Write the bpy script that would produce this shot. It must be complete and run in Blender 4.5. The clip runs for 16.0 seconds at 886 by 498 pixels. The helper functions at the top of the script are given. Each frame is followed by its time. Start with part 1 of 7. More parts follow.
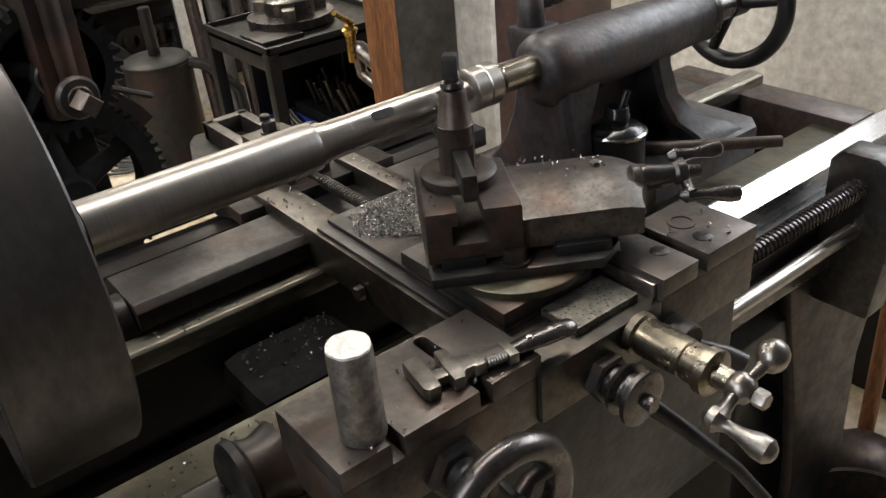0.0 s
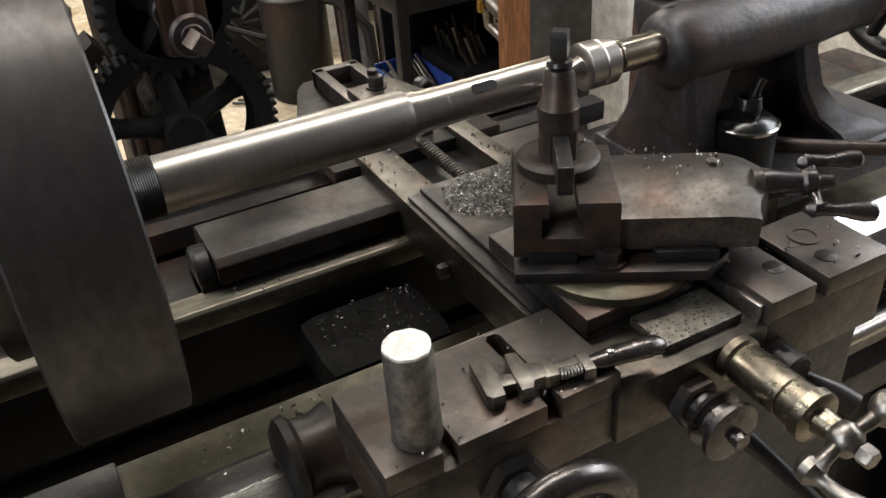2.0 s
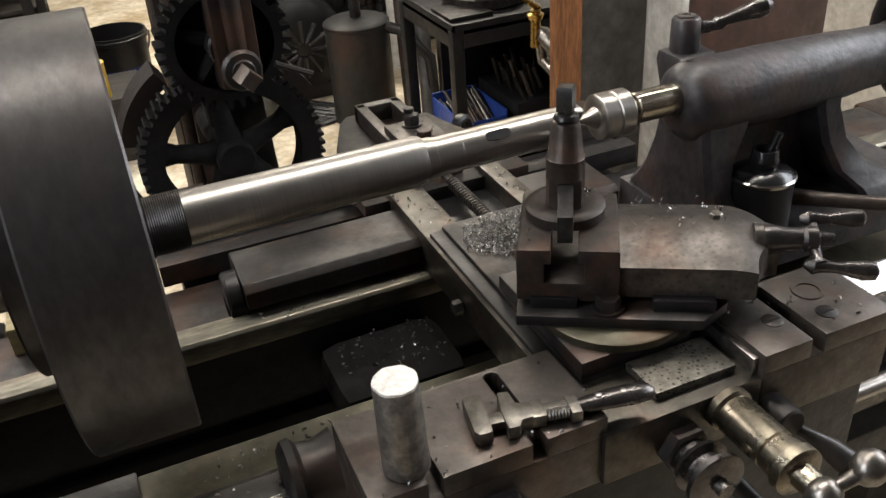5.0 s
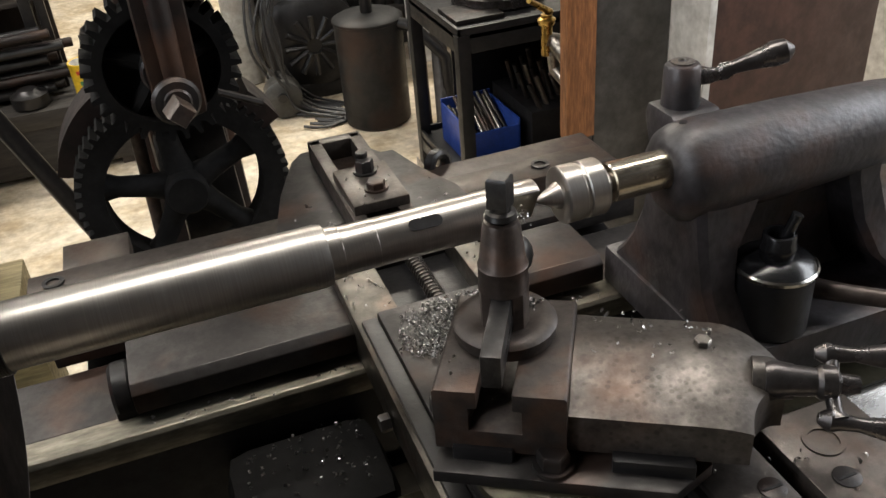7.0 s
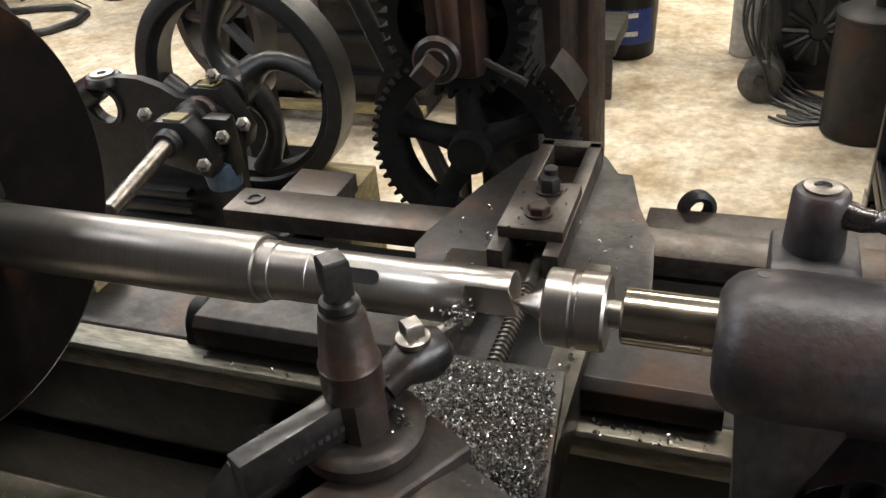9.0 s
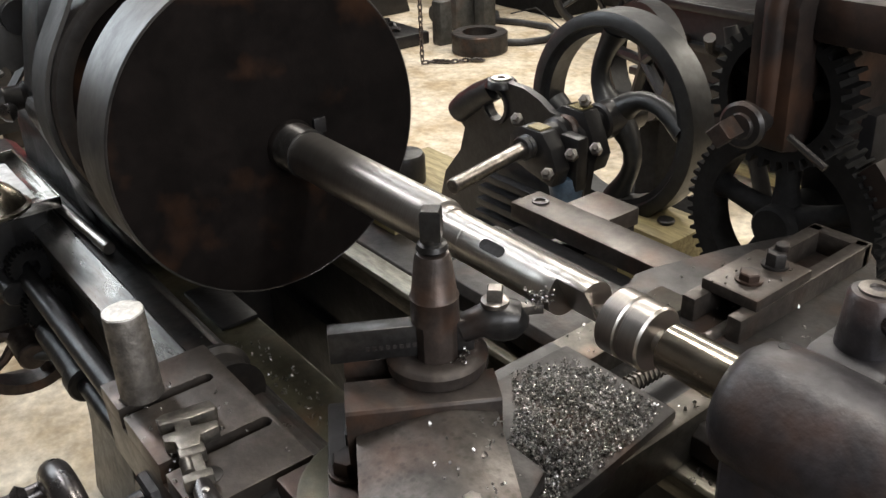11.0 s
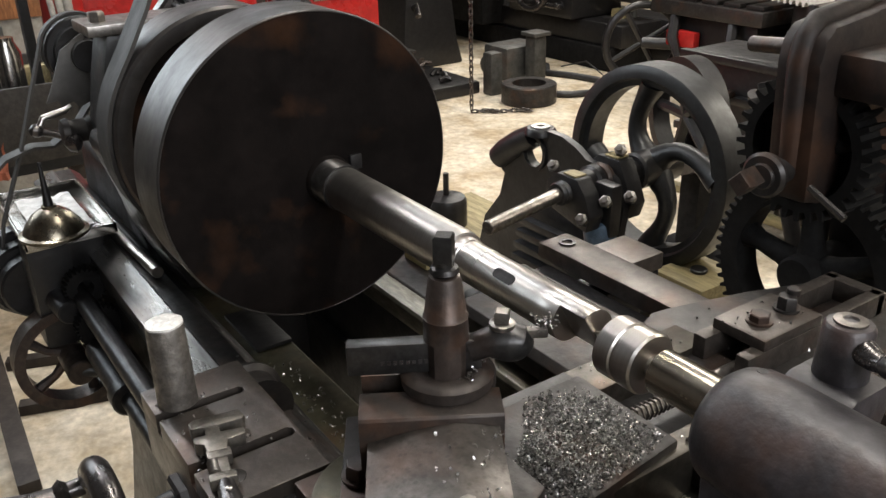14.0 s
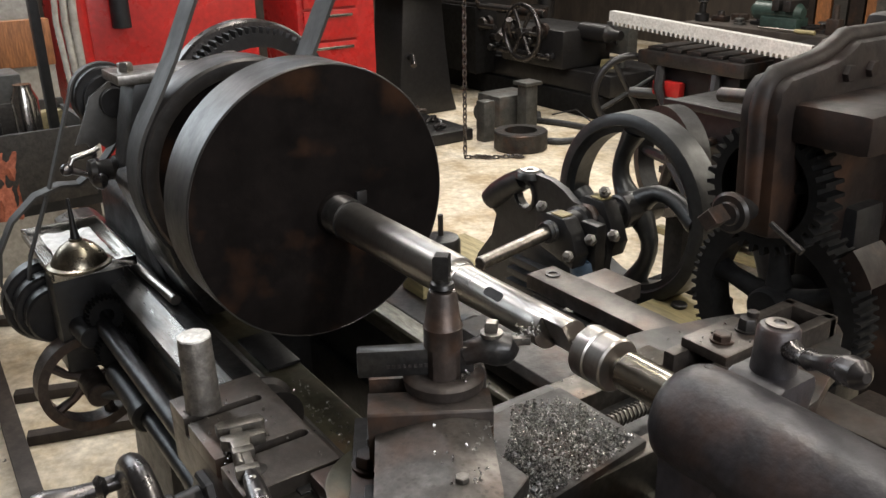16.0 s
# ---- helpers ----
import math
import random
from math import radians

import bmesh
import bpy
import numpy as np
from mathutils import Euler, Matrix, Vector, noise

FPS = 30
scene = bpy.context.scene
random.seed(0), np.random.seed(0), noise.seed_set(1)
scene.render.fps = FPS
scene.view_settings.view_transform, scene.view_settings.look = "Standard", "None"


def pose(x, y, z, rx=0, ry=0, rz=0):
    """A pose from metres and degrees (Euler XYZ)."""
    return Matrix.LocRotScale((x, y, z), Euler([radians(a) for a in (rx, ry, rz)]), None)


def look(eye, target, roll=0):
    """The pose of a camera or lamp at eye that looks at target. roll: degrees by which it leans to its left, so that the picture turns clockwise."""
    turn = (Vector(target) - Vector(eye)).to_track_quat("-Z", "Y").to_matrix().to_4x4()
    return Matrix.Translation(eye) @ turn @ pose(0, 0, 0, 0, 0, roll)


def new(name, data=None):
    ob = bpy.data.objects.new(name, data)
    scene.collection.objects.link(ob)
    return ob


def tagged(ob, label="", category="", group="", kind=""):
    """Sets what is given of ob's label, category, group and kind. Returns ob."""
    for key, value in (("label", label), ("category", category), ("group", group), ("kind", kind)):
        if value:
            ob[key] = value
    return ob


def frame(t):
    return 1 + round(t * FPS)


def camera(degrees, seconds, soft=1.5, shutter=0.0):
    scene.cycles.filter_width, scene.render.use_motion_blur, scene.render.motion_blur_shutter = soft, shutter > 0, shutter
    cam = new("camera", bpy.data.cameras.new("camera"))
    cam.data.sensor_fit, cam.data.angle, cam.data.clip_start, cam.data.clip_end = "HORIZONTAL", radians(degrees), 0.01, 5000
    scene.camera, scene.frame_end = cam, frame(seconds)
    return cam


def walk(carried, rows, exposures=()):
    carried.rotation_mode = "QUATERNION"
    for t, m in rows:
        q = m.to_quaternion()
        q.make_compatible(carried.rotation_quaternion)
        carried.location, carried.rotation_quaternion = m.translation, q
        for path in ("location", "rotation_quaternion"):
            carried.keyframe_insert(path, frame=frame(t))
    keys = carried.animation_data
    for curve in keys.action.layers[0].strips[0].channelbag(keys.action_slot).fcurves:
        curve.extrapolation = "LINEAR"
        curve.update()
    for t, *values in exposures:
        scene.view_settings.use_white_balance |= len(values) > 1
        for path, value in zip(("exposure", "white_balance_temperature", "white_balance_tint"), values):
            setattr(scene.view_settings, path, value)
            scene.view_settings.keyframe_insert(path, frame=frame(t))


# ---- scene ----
cam = camera(54.52, 16.0, shutter=0.0)
ROWS = [
    (0.0, pose(-0.5112, -0.7671, 1.4029, 59.69, 4.54, -38.49)),
    (0.5, pose(-0.4674, -0.7727, 1.4029, 59.53, 5.56, -32.34)),
    (1.0, pose(-0.4406, -0.7696, 1.4029, 58.48, 4.99, -29.09)),
    (1.5, pose(-0.4366, -0.7390, 1.4009, 56.60, 4.02, -29.08)),
    (2.0, pose(-0.4427, -0.7262, 1.4049, 56.77, 3.46, -28.53)),
    (2.5, pose(-0.4385, -0.7655, 1.4206, 58.25, 3.98, -23.90)),
    (3.0, pose(-0.4375, -0.7991, 1.4408, 59.63, 3.74, -23.55)),
    (3.5, pose(-0.4258, -0.7971, 1.4456, 59.23, 4.05, -23.88)),
    (3.7, pose(-0.4201, -0.7930, 1.4437, 58.93, 3.93, -23.92)),
    (5.8, pose(-0.3668, -0.7420, 1.4386, 58.56, 3.66, -23.29)),
    (6.0, pose(-0.3516, -0.7199, 1.4382, 58.76, 3.61, -23.34)),
    (6.5, pose(-0.3026, -0.6456, 1.4318, 58.03, 4.58, -23.67)),
    (7.0, pose(-0.2096, -0.6027, 1.4245, 57.53, 4.11, -20.62)),
    (7.5, pose(-0.0609, -0.5965, 1.4194, 56.08, 2.10, -11.11)),
    (8.0, pose(0.0441, -0.5663, 1.4123, 56.23, 3.20, -3.60)),
    (8.5, pose(0.1308, -0.4923, 1.4033, 57.26, 3.68, 8.16)),
    (9.0, pose(0.2067, -0.4515, 1.3928, 57.32, 4.69, 18.68)),
    (9.5, pose(0.3090, -0.4373, 1.3969, 55.59, 2.55, 33.32)),
    (10.0, pose(0.3418, -0.4206, 1.3995, 58.08, 2.47, 41.53)),
    (10.2, pose(0.3689, -0.4242, 1.4086, 59.81, 2.43, 44.35)),
    (12.3, pose(0.5197, -0.4551, 1.4025, 62.82, 1.51, 54.41)),
    (12.5, pose(0.5211, -0.4502, 1.4030, 62.79, 1.67, 54.49)),
    (13.0, pose(0.5242, -0.4454, 1.4053, 63.19, 1.86, 54.81)),
    (13.5, pose(0.5240, -0.4495, 1.4086, 64.02, 1.58, 55.14)),
    (14.0, pose(0.5264, -0.4550, 1.4143, 65.49, 1.37, 55.49)),
    (14.5, pose(0.5517, -0.4771, 1.4317, 68.15, 1.17, 55.70)),
    (15.0, pose(0.5954, -0.5025, 1.4393, 68.89, 0.88, 55.25)),
    (15.5, pose(0.6140, -0.5175, 1.4391, 68.53, 0.89, 54.80)),
    (16.0, pose(0.6233, -0.5265, 1.4402, 68.55, 0.98, 55.16)),
]
walk(cam, ROWS, [(0.0, 0.14), (9.0, 0.13), (16.0, 0.06)])

# world and lights
world = bpy.data.worlds.new("world")
scene.world = world
world.use_nodes = True
world.node_tree.nodes["Background"].inputs[0].default_value = (0.8, 0.9, 1.0, 1)
world.node_tree.nodes["Background"].inputs[1].default_value = 0.022


def area(name, eye, target, w, h, power, color):
    data = bpy.data.lights.new(name, "AREA")
    data.shape, data.size, data.size_y, data.energy, data.color = "RECTANGLE", w, h, power, color
    ob = new(name, data)
    ob.matrix_world = look(eye, target)
    return ob


# added overhead lamps with no fixtures in view, placed to brighten tops and floor
area("tube_light", (0.3, 0.45, 2.9), (0.3, 0.45, 0), 2.4, 0.2, 46, (1.0, 0.96, 0.88))
area("tube_light", (-2.2, 2.6, 3.0), (-2.2, 2.6, 0), 2.4, 0.2, 85, (1.0, 0.95, 0.87))
area("tube_light", (-3.0, 0.9, 2.95), (-3.0, 0.9, 0), 2.4, 0.3, 40, (0.88, 0.95, 1.0))
area("tube_light", (0.7, 4.0, 3.0), (0.7, 4.0, 0), 2.4, 0.2, 130, (1.0, 0.93, 0.8))
area("tube_light", (-5.0, 4.5, 3.0), (-5.0, 4.5, 0), 2.4, 0.2, 110, (1.0, 0.95, 0.87))
area("tube_light", (-2.7, -0.35, 2.9), (-2.7, -0.35, 0), 2.4, 0.2, 46, (0.97, 0.97, 1.0))
# daylight in the openings of window_1 (east) and window_2 (west)
area("window_light", (2.10, -0.3, 2.05), (0.0, -0.3, 1.2), 1.6, 0.95, 46, (0.91, 0.95, 1.0))
area("window_light", (-3.22, -0.97, 2.03), (-0.3, -0.3, 0.9), 1.5, 0.98, 30, (0.84, 0.93, 1.0))

# materials


def material(name, base, rough=0.5, metal=0.0, dark=0.6, scale=8.0, fine=60.0, bump=0.15, spread=0.5, tint=None, stretch=(1, 1, 1), spec=0.5, rust=0.0, speck=0.0, grain=0.75, rvar=0.3, stain=0.6):
    """Base colour broken at two scales, roughness that follows it, and fine relief."""
    m = bpy.data.materials.new(name)
    m.use_nodes = True
    nt = m.node_tree
    b = nt.nodes["Principled BSDF"]
    co = nt.nodes.new("ShaderNodeTexCoord")
    mp = nt.nodes.new("ShaderNodeMapping")
    mp.inputs["Scale"].default_value = stretch
    nt.links.new(co.outputs["Object"], mp.inputs[0])
    big = nt.nodes.new("ShaderNodeTexNoise")
    big.inputs["Scale"].default_value, big.inputs["Detail"].default_value, big.inputs["Roughness"].default_value = scale, 6, 0.62
    small = nt.nodes.new("ShaderNodeTexNoise")
    small.inputs["Scale"].default_value, small.inputs["Detail"].default_value, small.inputs["Roughness"].default_value = fine, 4, 0.6
    for n in (big, small):
        nt.links.new(mp.outputs[0], n.inputs["Vector"])
    ramp = nt.nodes.new("ShaderNodeValToRGB")
    e = ramp.color_ramp.elements
    other = tint or tuple(c * dark for c in base)
    e[0].position, e[0].color = 0.5 - spread / 2, (*other, 1)
    e[1].position, e[1].color = 0.5 + spread / 2, (*base, 1)
    nt.links.new(big.outputs["Fac"], ramp.inputs[0])
    mix = nt.nodes.new("ShaderNodeMix")
    mix.data_type, mix.blend_type = "RGBA", "MULTIPLY"
    mix.inputs[0].default_value = grain
    r2 = nt.nodes.new("ShaderNodeValToRGB")
    r2.color_ramp.elements[0].position, r2.color_ramp.elements[0].color = 0.3, (0.62, 0.6, 0.58, 1)
    r2.color_ramp.elements[1].position, r2.color_ramp.elements[1].color = 0.68, (1.12, 1.12, 1.12, 1)
    nt.links.new(small.outputs["Fac"], r2.inputs[0])
    nt.links.new(ramp.outputs[0], mix.inputs[6])
    nt.links.new(r2.outputs[0], mix.inputs[7])
    last = mix.outputs[2]
    blot = None
    if stain:
        st = nt.nodes.new("ShaderNodeTexNoise")
        st.inputs["Scale"].default_value, st.inputs["Detail"].default_value, st.inputs["Roughness"].default_value = scale * 3.6, 9, 0.68
        nt.links.new(mp.outputs[0], st.inputs["Vector"])
        blot = nt.nodes.new("ShaderNodeMapRange")
        blot.inputs[1].default_value, blot.inputs[2].default_value = 0.40, 0.60
        nt.links.new(st.outputs["Fac"], blot.inputs[0])
        tone = nt.nodes.new("ShaderNodeMix")
        tone.data_type = "RGBA"
        tone.inputs[6].default_value, tone.inputs[7].default_value = (0.55, 0.53, 0.52, 1), (1.3, 1.28, 1.26, 1)
        nt.links.new(blot.outputs[0], tone.inputs[0])
        sx = nt.nodes.new("ShaderNodeMix")
        sx.data_type, sx.blend_type = "RGBA", "MULTIPLY"
        sx.inputs[0].default_value = stain
        nt.links.new(last, sx.inputs[6])
        nt.links.new(tone.outputs[2], sx.inputs[7])
        last = sx.outputs[2]
    if rust:
        rn = nt.nodes.new("ShaderNodeTexNoise")
        rn.inputs["Scale"].default_value, rn.inputs["Detail"].default_value = scale * 1.7, 8
        nt.links.new(mp.outputs[0], rn.inputs["Vector"])
        rr = nt.nodes.new("ShaderNodeMapRange")
        rr.inputs[1].default_value, rr.inputs[2].default_value, rr.inputs[4].default_value = 0.52, 0.72, rust
        nt.links.new(rn.outputs["Fac"], rr.inputs[0])
        rm = nt.nodes.new("ShaderNodeMix")
        rm.data_type = "RGBA"
        rm.inputs[7].default_value = (0.13, 0.055, 0.025, 1)
        nt.links.new(rr.outputs[0], rm.inputs[0])
        nt.links.new(last, rm.inputs[6])
        last = rm.outputs[2]
    if speck:
        sn = nt.nodes.new("ShaderNodeTexVoronoi")
        sn.inputs["Scale"].default_value = fine * 1.5
        nt.links.new(mp.outputs[0], sn.inputs["Vector"])
        sr = nt.nodes.new("ShaderNodeMapRange")
        sr.inputs[1].default_value, sr.inputs[2].default_value, sr.inputs[3].default_value, sr.inputs[4].default_value = 0.2, 0.34, speck, 0
        nt.links.new(sn.outputs["Distance"], sr.inputs[0])
        sm = nt.nodes.new("ShaderNodeMix")
        sm.data_type = "RGBA"
        sm.inputs[7].default_value = (0.012, 0.01, 0.008, 1)
        nt.links.new(sr.outputs[0], sm.inputs[0])
        nt.links.new(last, sm.inputs[6])
        last = sm.outputs[2]
    nt.links.new(last, b.inputs["Base Color"])
    rg = nt.nodes.new("ShaderNodeMapRange")
    rg.inputs[3].default_value, rg.inputs[4].default_value = min(1, rough + min(0.14, rvar * rough)), max(0.05, rough - min(0.14, rvar * rough))
    if blot:
        rx = nt.nodes.new("ShaderNodeMath")
        rx.operation, rx.inputs[1].default_value = "MULTIPLY_ADD", 0.55
        half = nt.nodes.new("ShaderNodeMath")
        half.operation, half.inputs[1].default_value = "MULTIPLY", 0.45
        nt.links.new(blot.outputs[0], half.inputs[0])
        nt.links.new(big.outputs["Fac"], rx.inputs[0])
        nt.links.new(half.outputs[0], rx.inputs[2])
        nt.links.new(rx.outputs[0], rg.inputs[0])
    else:
        nt.links.new(big.outputs["Fac"], rg.inputs[0])
    nt.links.new(rg.outputs[0], b.inputs["Roughness"])
    b.inputs["Metallic"].default_value = metal
    b.inputs["Specular IOR Level"].default_value = spec
    if bump:
        bp = nt.nodes.new("ShaderNodeBump")
        bp.inputs["Strength"].default_value, bp.inputs["Distance"].default_value = bump, 0.004
        nt.links.new(small.outputs["Fac"], bp.inputs["Height"])
        nt.links.new(bp.outputs[0], b.inputs["Normal"])
    return m


IRON = material("worn_cast_iron", (0.047, 0.043, 0.042), 0.42, 0.55, 0.55, 7, 90, 0.12, rust=0.35)
IRONTOP = material("bare_oily_iron", (0.105, 0.09, 0.08), 0.38, 0.6, 0.5, 9, 110, 0.12, rust=0.35)
PAINT = material("grey_machine_paint", (0.050, 0.045, 0.049), 0.44, 0.1, 0.55, 9, 130, 0.16, rust=0.3, stain=0.75, rvar=0.4)
BLACK = material("black_greasy_iron", (0.022, 0.021, 0.022), 0.38, 0.3, 0.6, 8, 70, 0.2)
BROWN = material("brown_rusty_paint", (0.020, 0.0125, 0.0105), 0.55, 0.1, 0.5, 6, 60, 0.2, rust=0.3, spec=0.35, stain=0.8)
STEEL = material("turned_steel", (0.43, 0.41, 0.39), 0.37, 1.0, 0.75, 2, 150, 0.02, stretch=(6, 0.05, 0.05), grain=0.5, rvar=0.15, stain=0.15)
BRIGHT = material("ground_steel", (0.5, 0.47, 0.44), 0.32, 1.0, 0.85, 2, 150, 0.0, stretch=(6, 0.05, 0.05), grain=0.4, rvar=0.15, stain=0.12)
POLISHED = material("polished_way_steel", (0.5, 0.49, 0.48), 0.27, 1.0, 0.85, 6, 60, 0.0, stretch=(0.5, 2, 2), grain=0.3, rvar=0.12, stain=0.15)
WAY = material("oiled_steel_way", (0.26, 0.245, 0.2), 0.38, 0.8, 0.6, 12, 90, 0.15, stretch=(0.5, 2, 2), rust=0.25, stain=0.6)
DISC = material("machined_iron_rim", (0.088, 0.083, 0.082), 0.4, 0.7, 0.65, 3, 60, 0.04, stretch=(2, 1, 1), rust=0.12, stain=0.6, grain=0.5)
CONCRETE = material("stained_concrete", (0.70, 0.63, 0.51), 0.72, 0.0, 0.55, 4, 30, 0.3, 0.3, tint=(0.42, 0.33, 0.21), stain=0.35)
WHITEWALL = material("white_painted_wall", (0.72, 0.7, 0.66), 0.6, 0.0, 0.8, 2, 30, 0.1, stain=0.2)
ORANGE = material("orange_wood", (0.33, 0.13, 0.045), 0.55, 0.0, 0.5, 10, 40, 0.2, stretch=(4, 4, 0.5))
GREYPOST = material("grey_steel_post", (0.09, 0.086, 0.082), 0.45, 0.2, 0.7, 3, 40, 0.1)
DARK = material("black_paint", (0.016, 0.016, 0.018), 0.42, 0.0, 0.6, 6, 50, 0.1, spec=0.3)
BLUE = material("blue_plastic", (0.02, 0.06, 0.32), 0.4, 0.0, 0.7, 6, 40, 0.02, stain=0.2)
RED = material("red_enamel", (0.42, 0.02, 0.018), 0.3, 0.0, 0.8, 2, 40, 0.02, stain=0.2)


def finish(bm, angle=38):
    bmesh.ops.recalc_face_normals(bm, faces=bm.faces)
    for f in bm.faces:
        f.smooth = True
    lim = radians(angle)
    for e in bm.edges:
        if len(e.link_faces) == 2:
            e.smooth = e.calc_face_angle(0) < lim
        else:
            e.smooth = False


K = 2 / 3          # metres in one unit of the plan
FLOOR = -0.47      # the floor's height in the plan
AX = 1.10          # the spindle's height in the plan


def U(x, y, z):
    """A place of the plan in metres above the floor."""
    return (x * K, y * K, (z - FLOOR) * K)


def part(name, bm, mat, parent=None, label="", local=False):
    finish(bm)
    bm.transform(Matrix.Scale(K, 4) if local else Matrix.Scale(K, 4) @ Matrix.Translation((0, 0, -FLOOR)))
    me = bpy.data.meshes.new(name)
    bm.to_mesh(me)
    bm.free()
    me.materials.append(mat)
    ob = new(name, me)
    if parent is not None:
        ob.parent = parent
    if label:
        ob["label"] = label
    return ob


def thing(name, label, category, group="", kind="", at=None):
    ob = new(name)
    ob.empty_display_size = 0.05
    if at is not None:
        ob.matrix_world = at
    return tagged(ob, label, category, group, kind)


def B():
    return bmesh.new()


def basis(d):
    d = Vector(d).normalized()
    return d.to_track_quat("Z", "Y").to_matrix()


def box(bm, x0, x1, y0, y1, z0, z1, bev=0.003, m=None):
    r = bmesh.ops.create_cube(bm, size=1)
    vs = r["verts"]
    t = Matrix.Translation(((x0 + x1) / 2, (y0 + y1) / 2, (z0 + z1) / 2)) @ Matrix.Diagonal((x1 - x0, y1 - y0, z1 - z0, 1))
    bmesh.ops.transform(bm, matrix=t, verts=vs)
    if bev:
        es = list({e for v in vs for e in v.link_edges})
        out = bmesh.ops.bevel(bm, geom=es, offset=bev, segments=2, affect="EDGES", profile=0.6)
        vs = list({v for f in out["faces"] for v in f.verts} | {v for v in vs if v.is_valid})
    if m is not None:
        bmesh.ops.transform(bm, matrix=m, verts=vs)
    return bm


def turn(bm, p, d, prof, seg=40, cap=True):
    """A turned solid: profile of (s, r) along d from p."""
    p, q = Vector(p), basis(d)
    rings = []
    for s, r in prof:
        c = p + q @ Vector((0, 0, s))
        rings.append([bm.verts.new(c + q @ Vector((max(r, 1e-5) * math.cos(2 * math.pi * k / seg), max(r, 1e-5) * math.sin(2 * math.pi * k / seg), 0))) for k in range(seg)])
    for a, b in zip(rings, rings[1:]):
        for k in range(seg):
            bm.faces.new((a[k], a[(k + 1) % seg], b[(k + 1) % seg], b[k]))
    if cap:
        bm.faces.new(rings[0][::-1])
        bm.faces.new(rings[-1])
    return bm


def ring(bm, p, d, prof, seg=48):
    """A turned ring: a closed profile of (s, r)."""
    p, q = Vector(p), basis(d)
    rows = []
    for s, r in prof:
        c = p + q @ Vector((0, 0, s))
        rows.append([bm.verts.new(c + q @ Vector((r * math.cos(2 * math.pi * k / seg), r * math.sin(2 * math.pi * k / seg), 0))) for k in range(seg)])
    n = len(rows)
    for i in range(n):
        a, b = rows[i], rows[(i + 1) % n]
        for k in range(seg):
            bm.faces.new((a[k], a[(k + 1) % seg], b[(k + 1) % seg], b[k]))
    return bm


def rod(bm, a, b, r, r1=None, seg=20):
    a, b = Vector(a), Vector(b)
    L = (b - a).length
    r1 = r if r1 is None else r1
    c = min(r, r1) * 0.12
    return turn(bm, a, b - a, [(0, r - c), (c, r), (L - c, r1), (L, r1 - c)], seg)


def hexa(bm, p, d, r, h, n=6):
    return turn(bm, p, d, [(0, r), (h * 0.85, r), (h, r * 0.88)], n)


def prism(bm, pts, z0, z1, bev=0.003, m=None):
    """An outline in x, y raised from z0 to z1."""
    lo = [bm.verts.new((x, y, z0)) for x, y in pts]
    hi = [bm.verts.new((x, y, z1)) for x, y in pts]
    fs = [bm.faces.new(hi), bm.faces.new(lo[::-1])]
    n = len(pts)
    for k in range(n):
        fs.append(bm.faces.new((lo[k], lo[(k + 1) % n], hi[(k + 1) % n], hi[k])))
    vs = lo + hi
    bmesh.ops.recalc_face_normals(bm, faces=fs)
    if bev:
        es = list({e for f in fs for e in f.edges})
        out = bmesh.ops.bevel(bm, geom=es, offset=bev, segments=2, affect="EDGES", profile=0.6)
        vs = list({v for f in out["faces"] for v in f.verts} | {v for v in vs if v.is_valid})
    if m is not None:
        bmesh.ops.transform(bm, matrix=m, verts=vs)
    return bm


def tube(bm, pts, r, seg=10, closed=False, squash=1.0):
    """A round bar along points; r a number or one for each point."""
    pts = [Vector(p) for p in pts]
    n = len(pts)
    rings = []
    up = None
    for i, p in enumerate(pts):
        a = pts[(i - 1) % n] if closed or i else p
        b = pts[(i + 1) % n] if closed or i < n - 1 else p
        d = (b - a).normalized()
        if up is None:
            up = Vector((0, 0, 1)) if abs(d.z) < 0.9 else Vector((1, 0, 0))
        s = d.cross(up).normalized()
        up = s.cross(d).normalized()
        rr = r[i] if isinstance(r, (list, tuple)) else r
        rings.append([bm.verts.new(p + (s * math.cos(2 * math.pi * k / seg) + up * squash * math.sin(2 * math.pi * k / seg)) * rr) for k in range(seg)])
    for i in range(n if closed else n - 1):
        a, b = rings[i], rings[(i + 1) % n]
        for k in range(seg):
            bm.faces.new((a[k], a[(k + 1) % seg], b[(k + 1) % seg], b[k]))
    if not closed:
        bm.faces.new(rings[0][::-1])
        bm.faces.new(rings[-1])
    return bm


def band(bm, pts, across, thick):
    """A flat strap along points, with its width vector across."""
    pts, w = [Vector(p) for p in pts], Vector(across) / 2
    rows = []
    for i, p in enumerate(pts):
        d = (pts[min(i + 1, len(pts) - 1)] - pts[max(i - 1, 0)]).normalized()
        n = d.cross(w).normalized() * thick / 2
        rows.append([bm.verts.new(p + a + b) for a, b in ((w, n), (w, -n), (-w, -n), (-w, n))])
    for a, b in zip(rows, rows[1:]):
        for k in range(4):
            bm.faces.new((a[k], a[(k + 1) % 4], b[(k + 1) % 4], b[k]))
    bm.faces.new(rows[0][::-1])
    bm.faces.new(rows[-1])
    return bm


def arc(c, u, v, r, a0, a1, n):
    c, u, v = Vector(c), Vector(u), Vector(v)
    return [c + u * r * math.cos(radians(a0 + (a1 - a0) * k / n)) + v * r * math.sin(radians(a0 + (a1 - a0) * k / n)) for k in range(n + 1)]

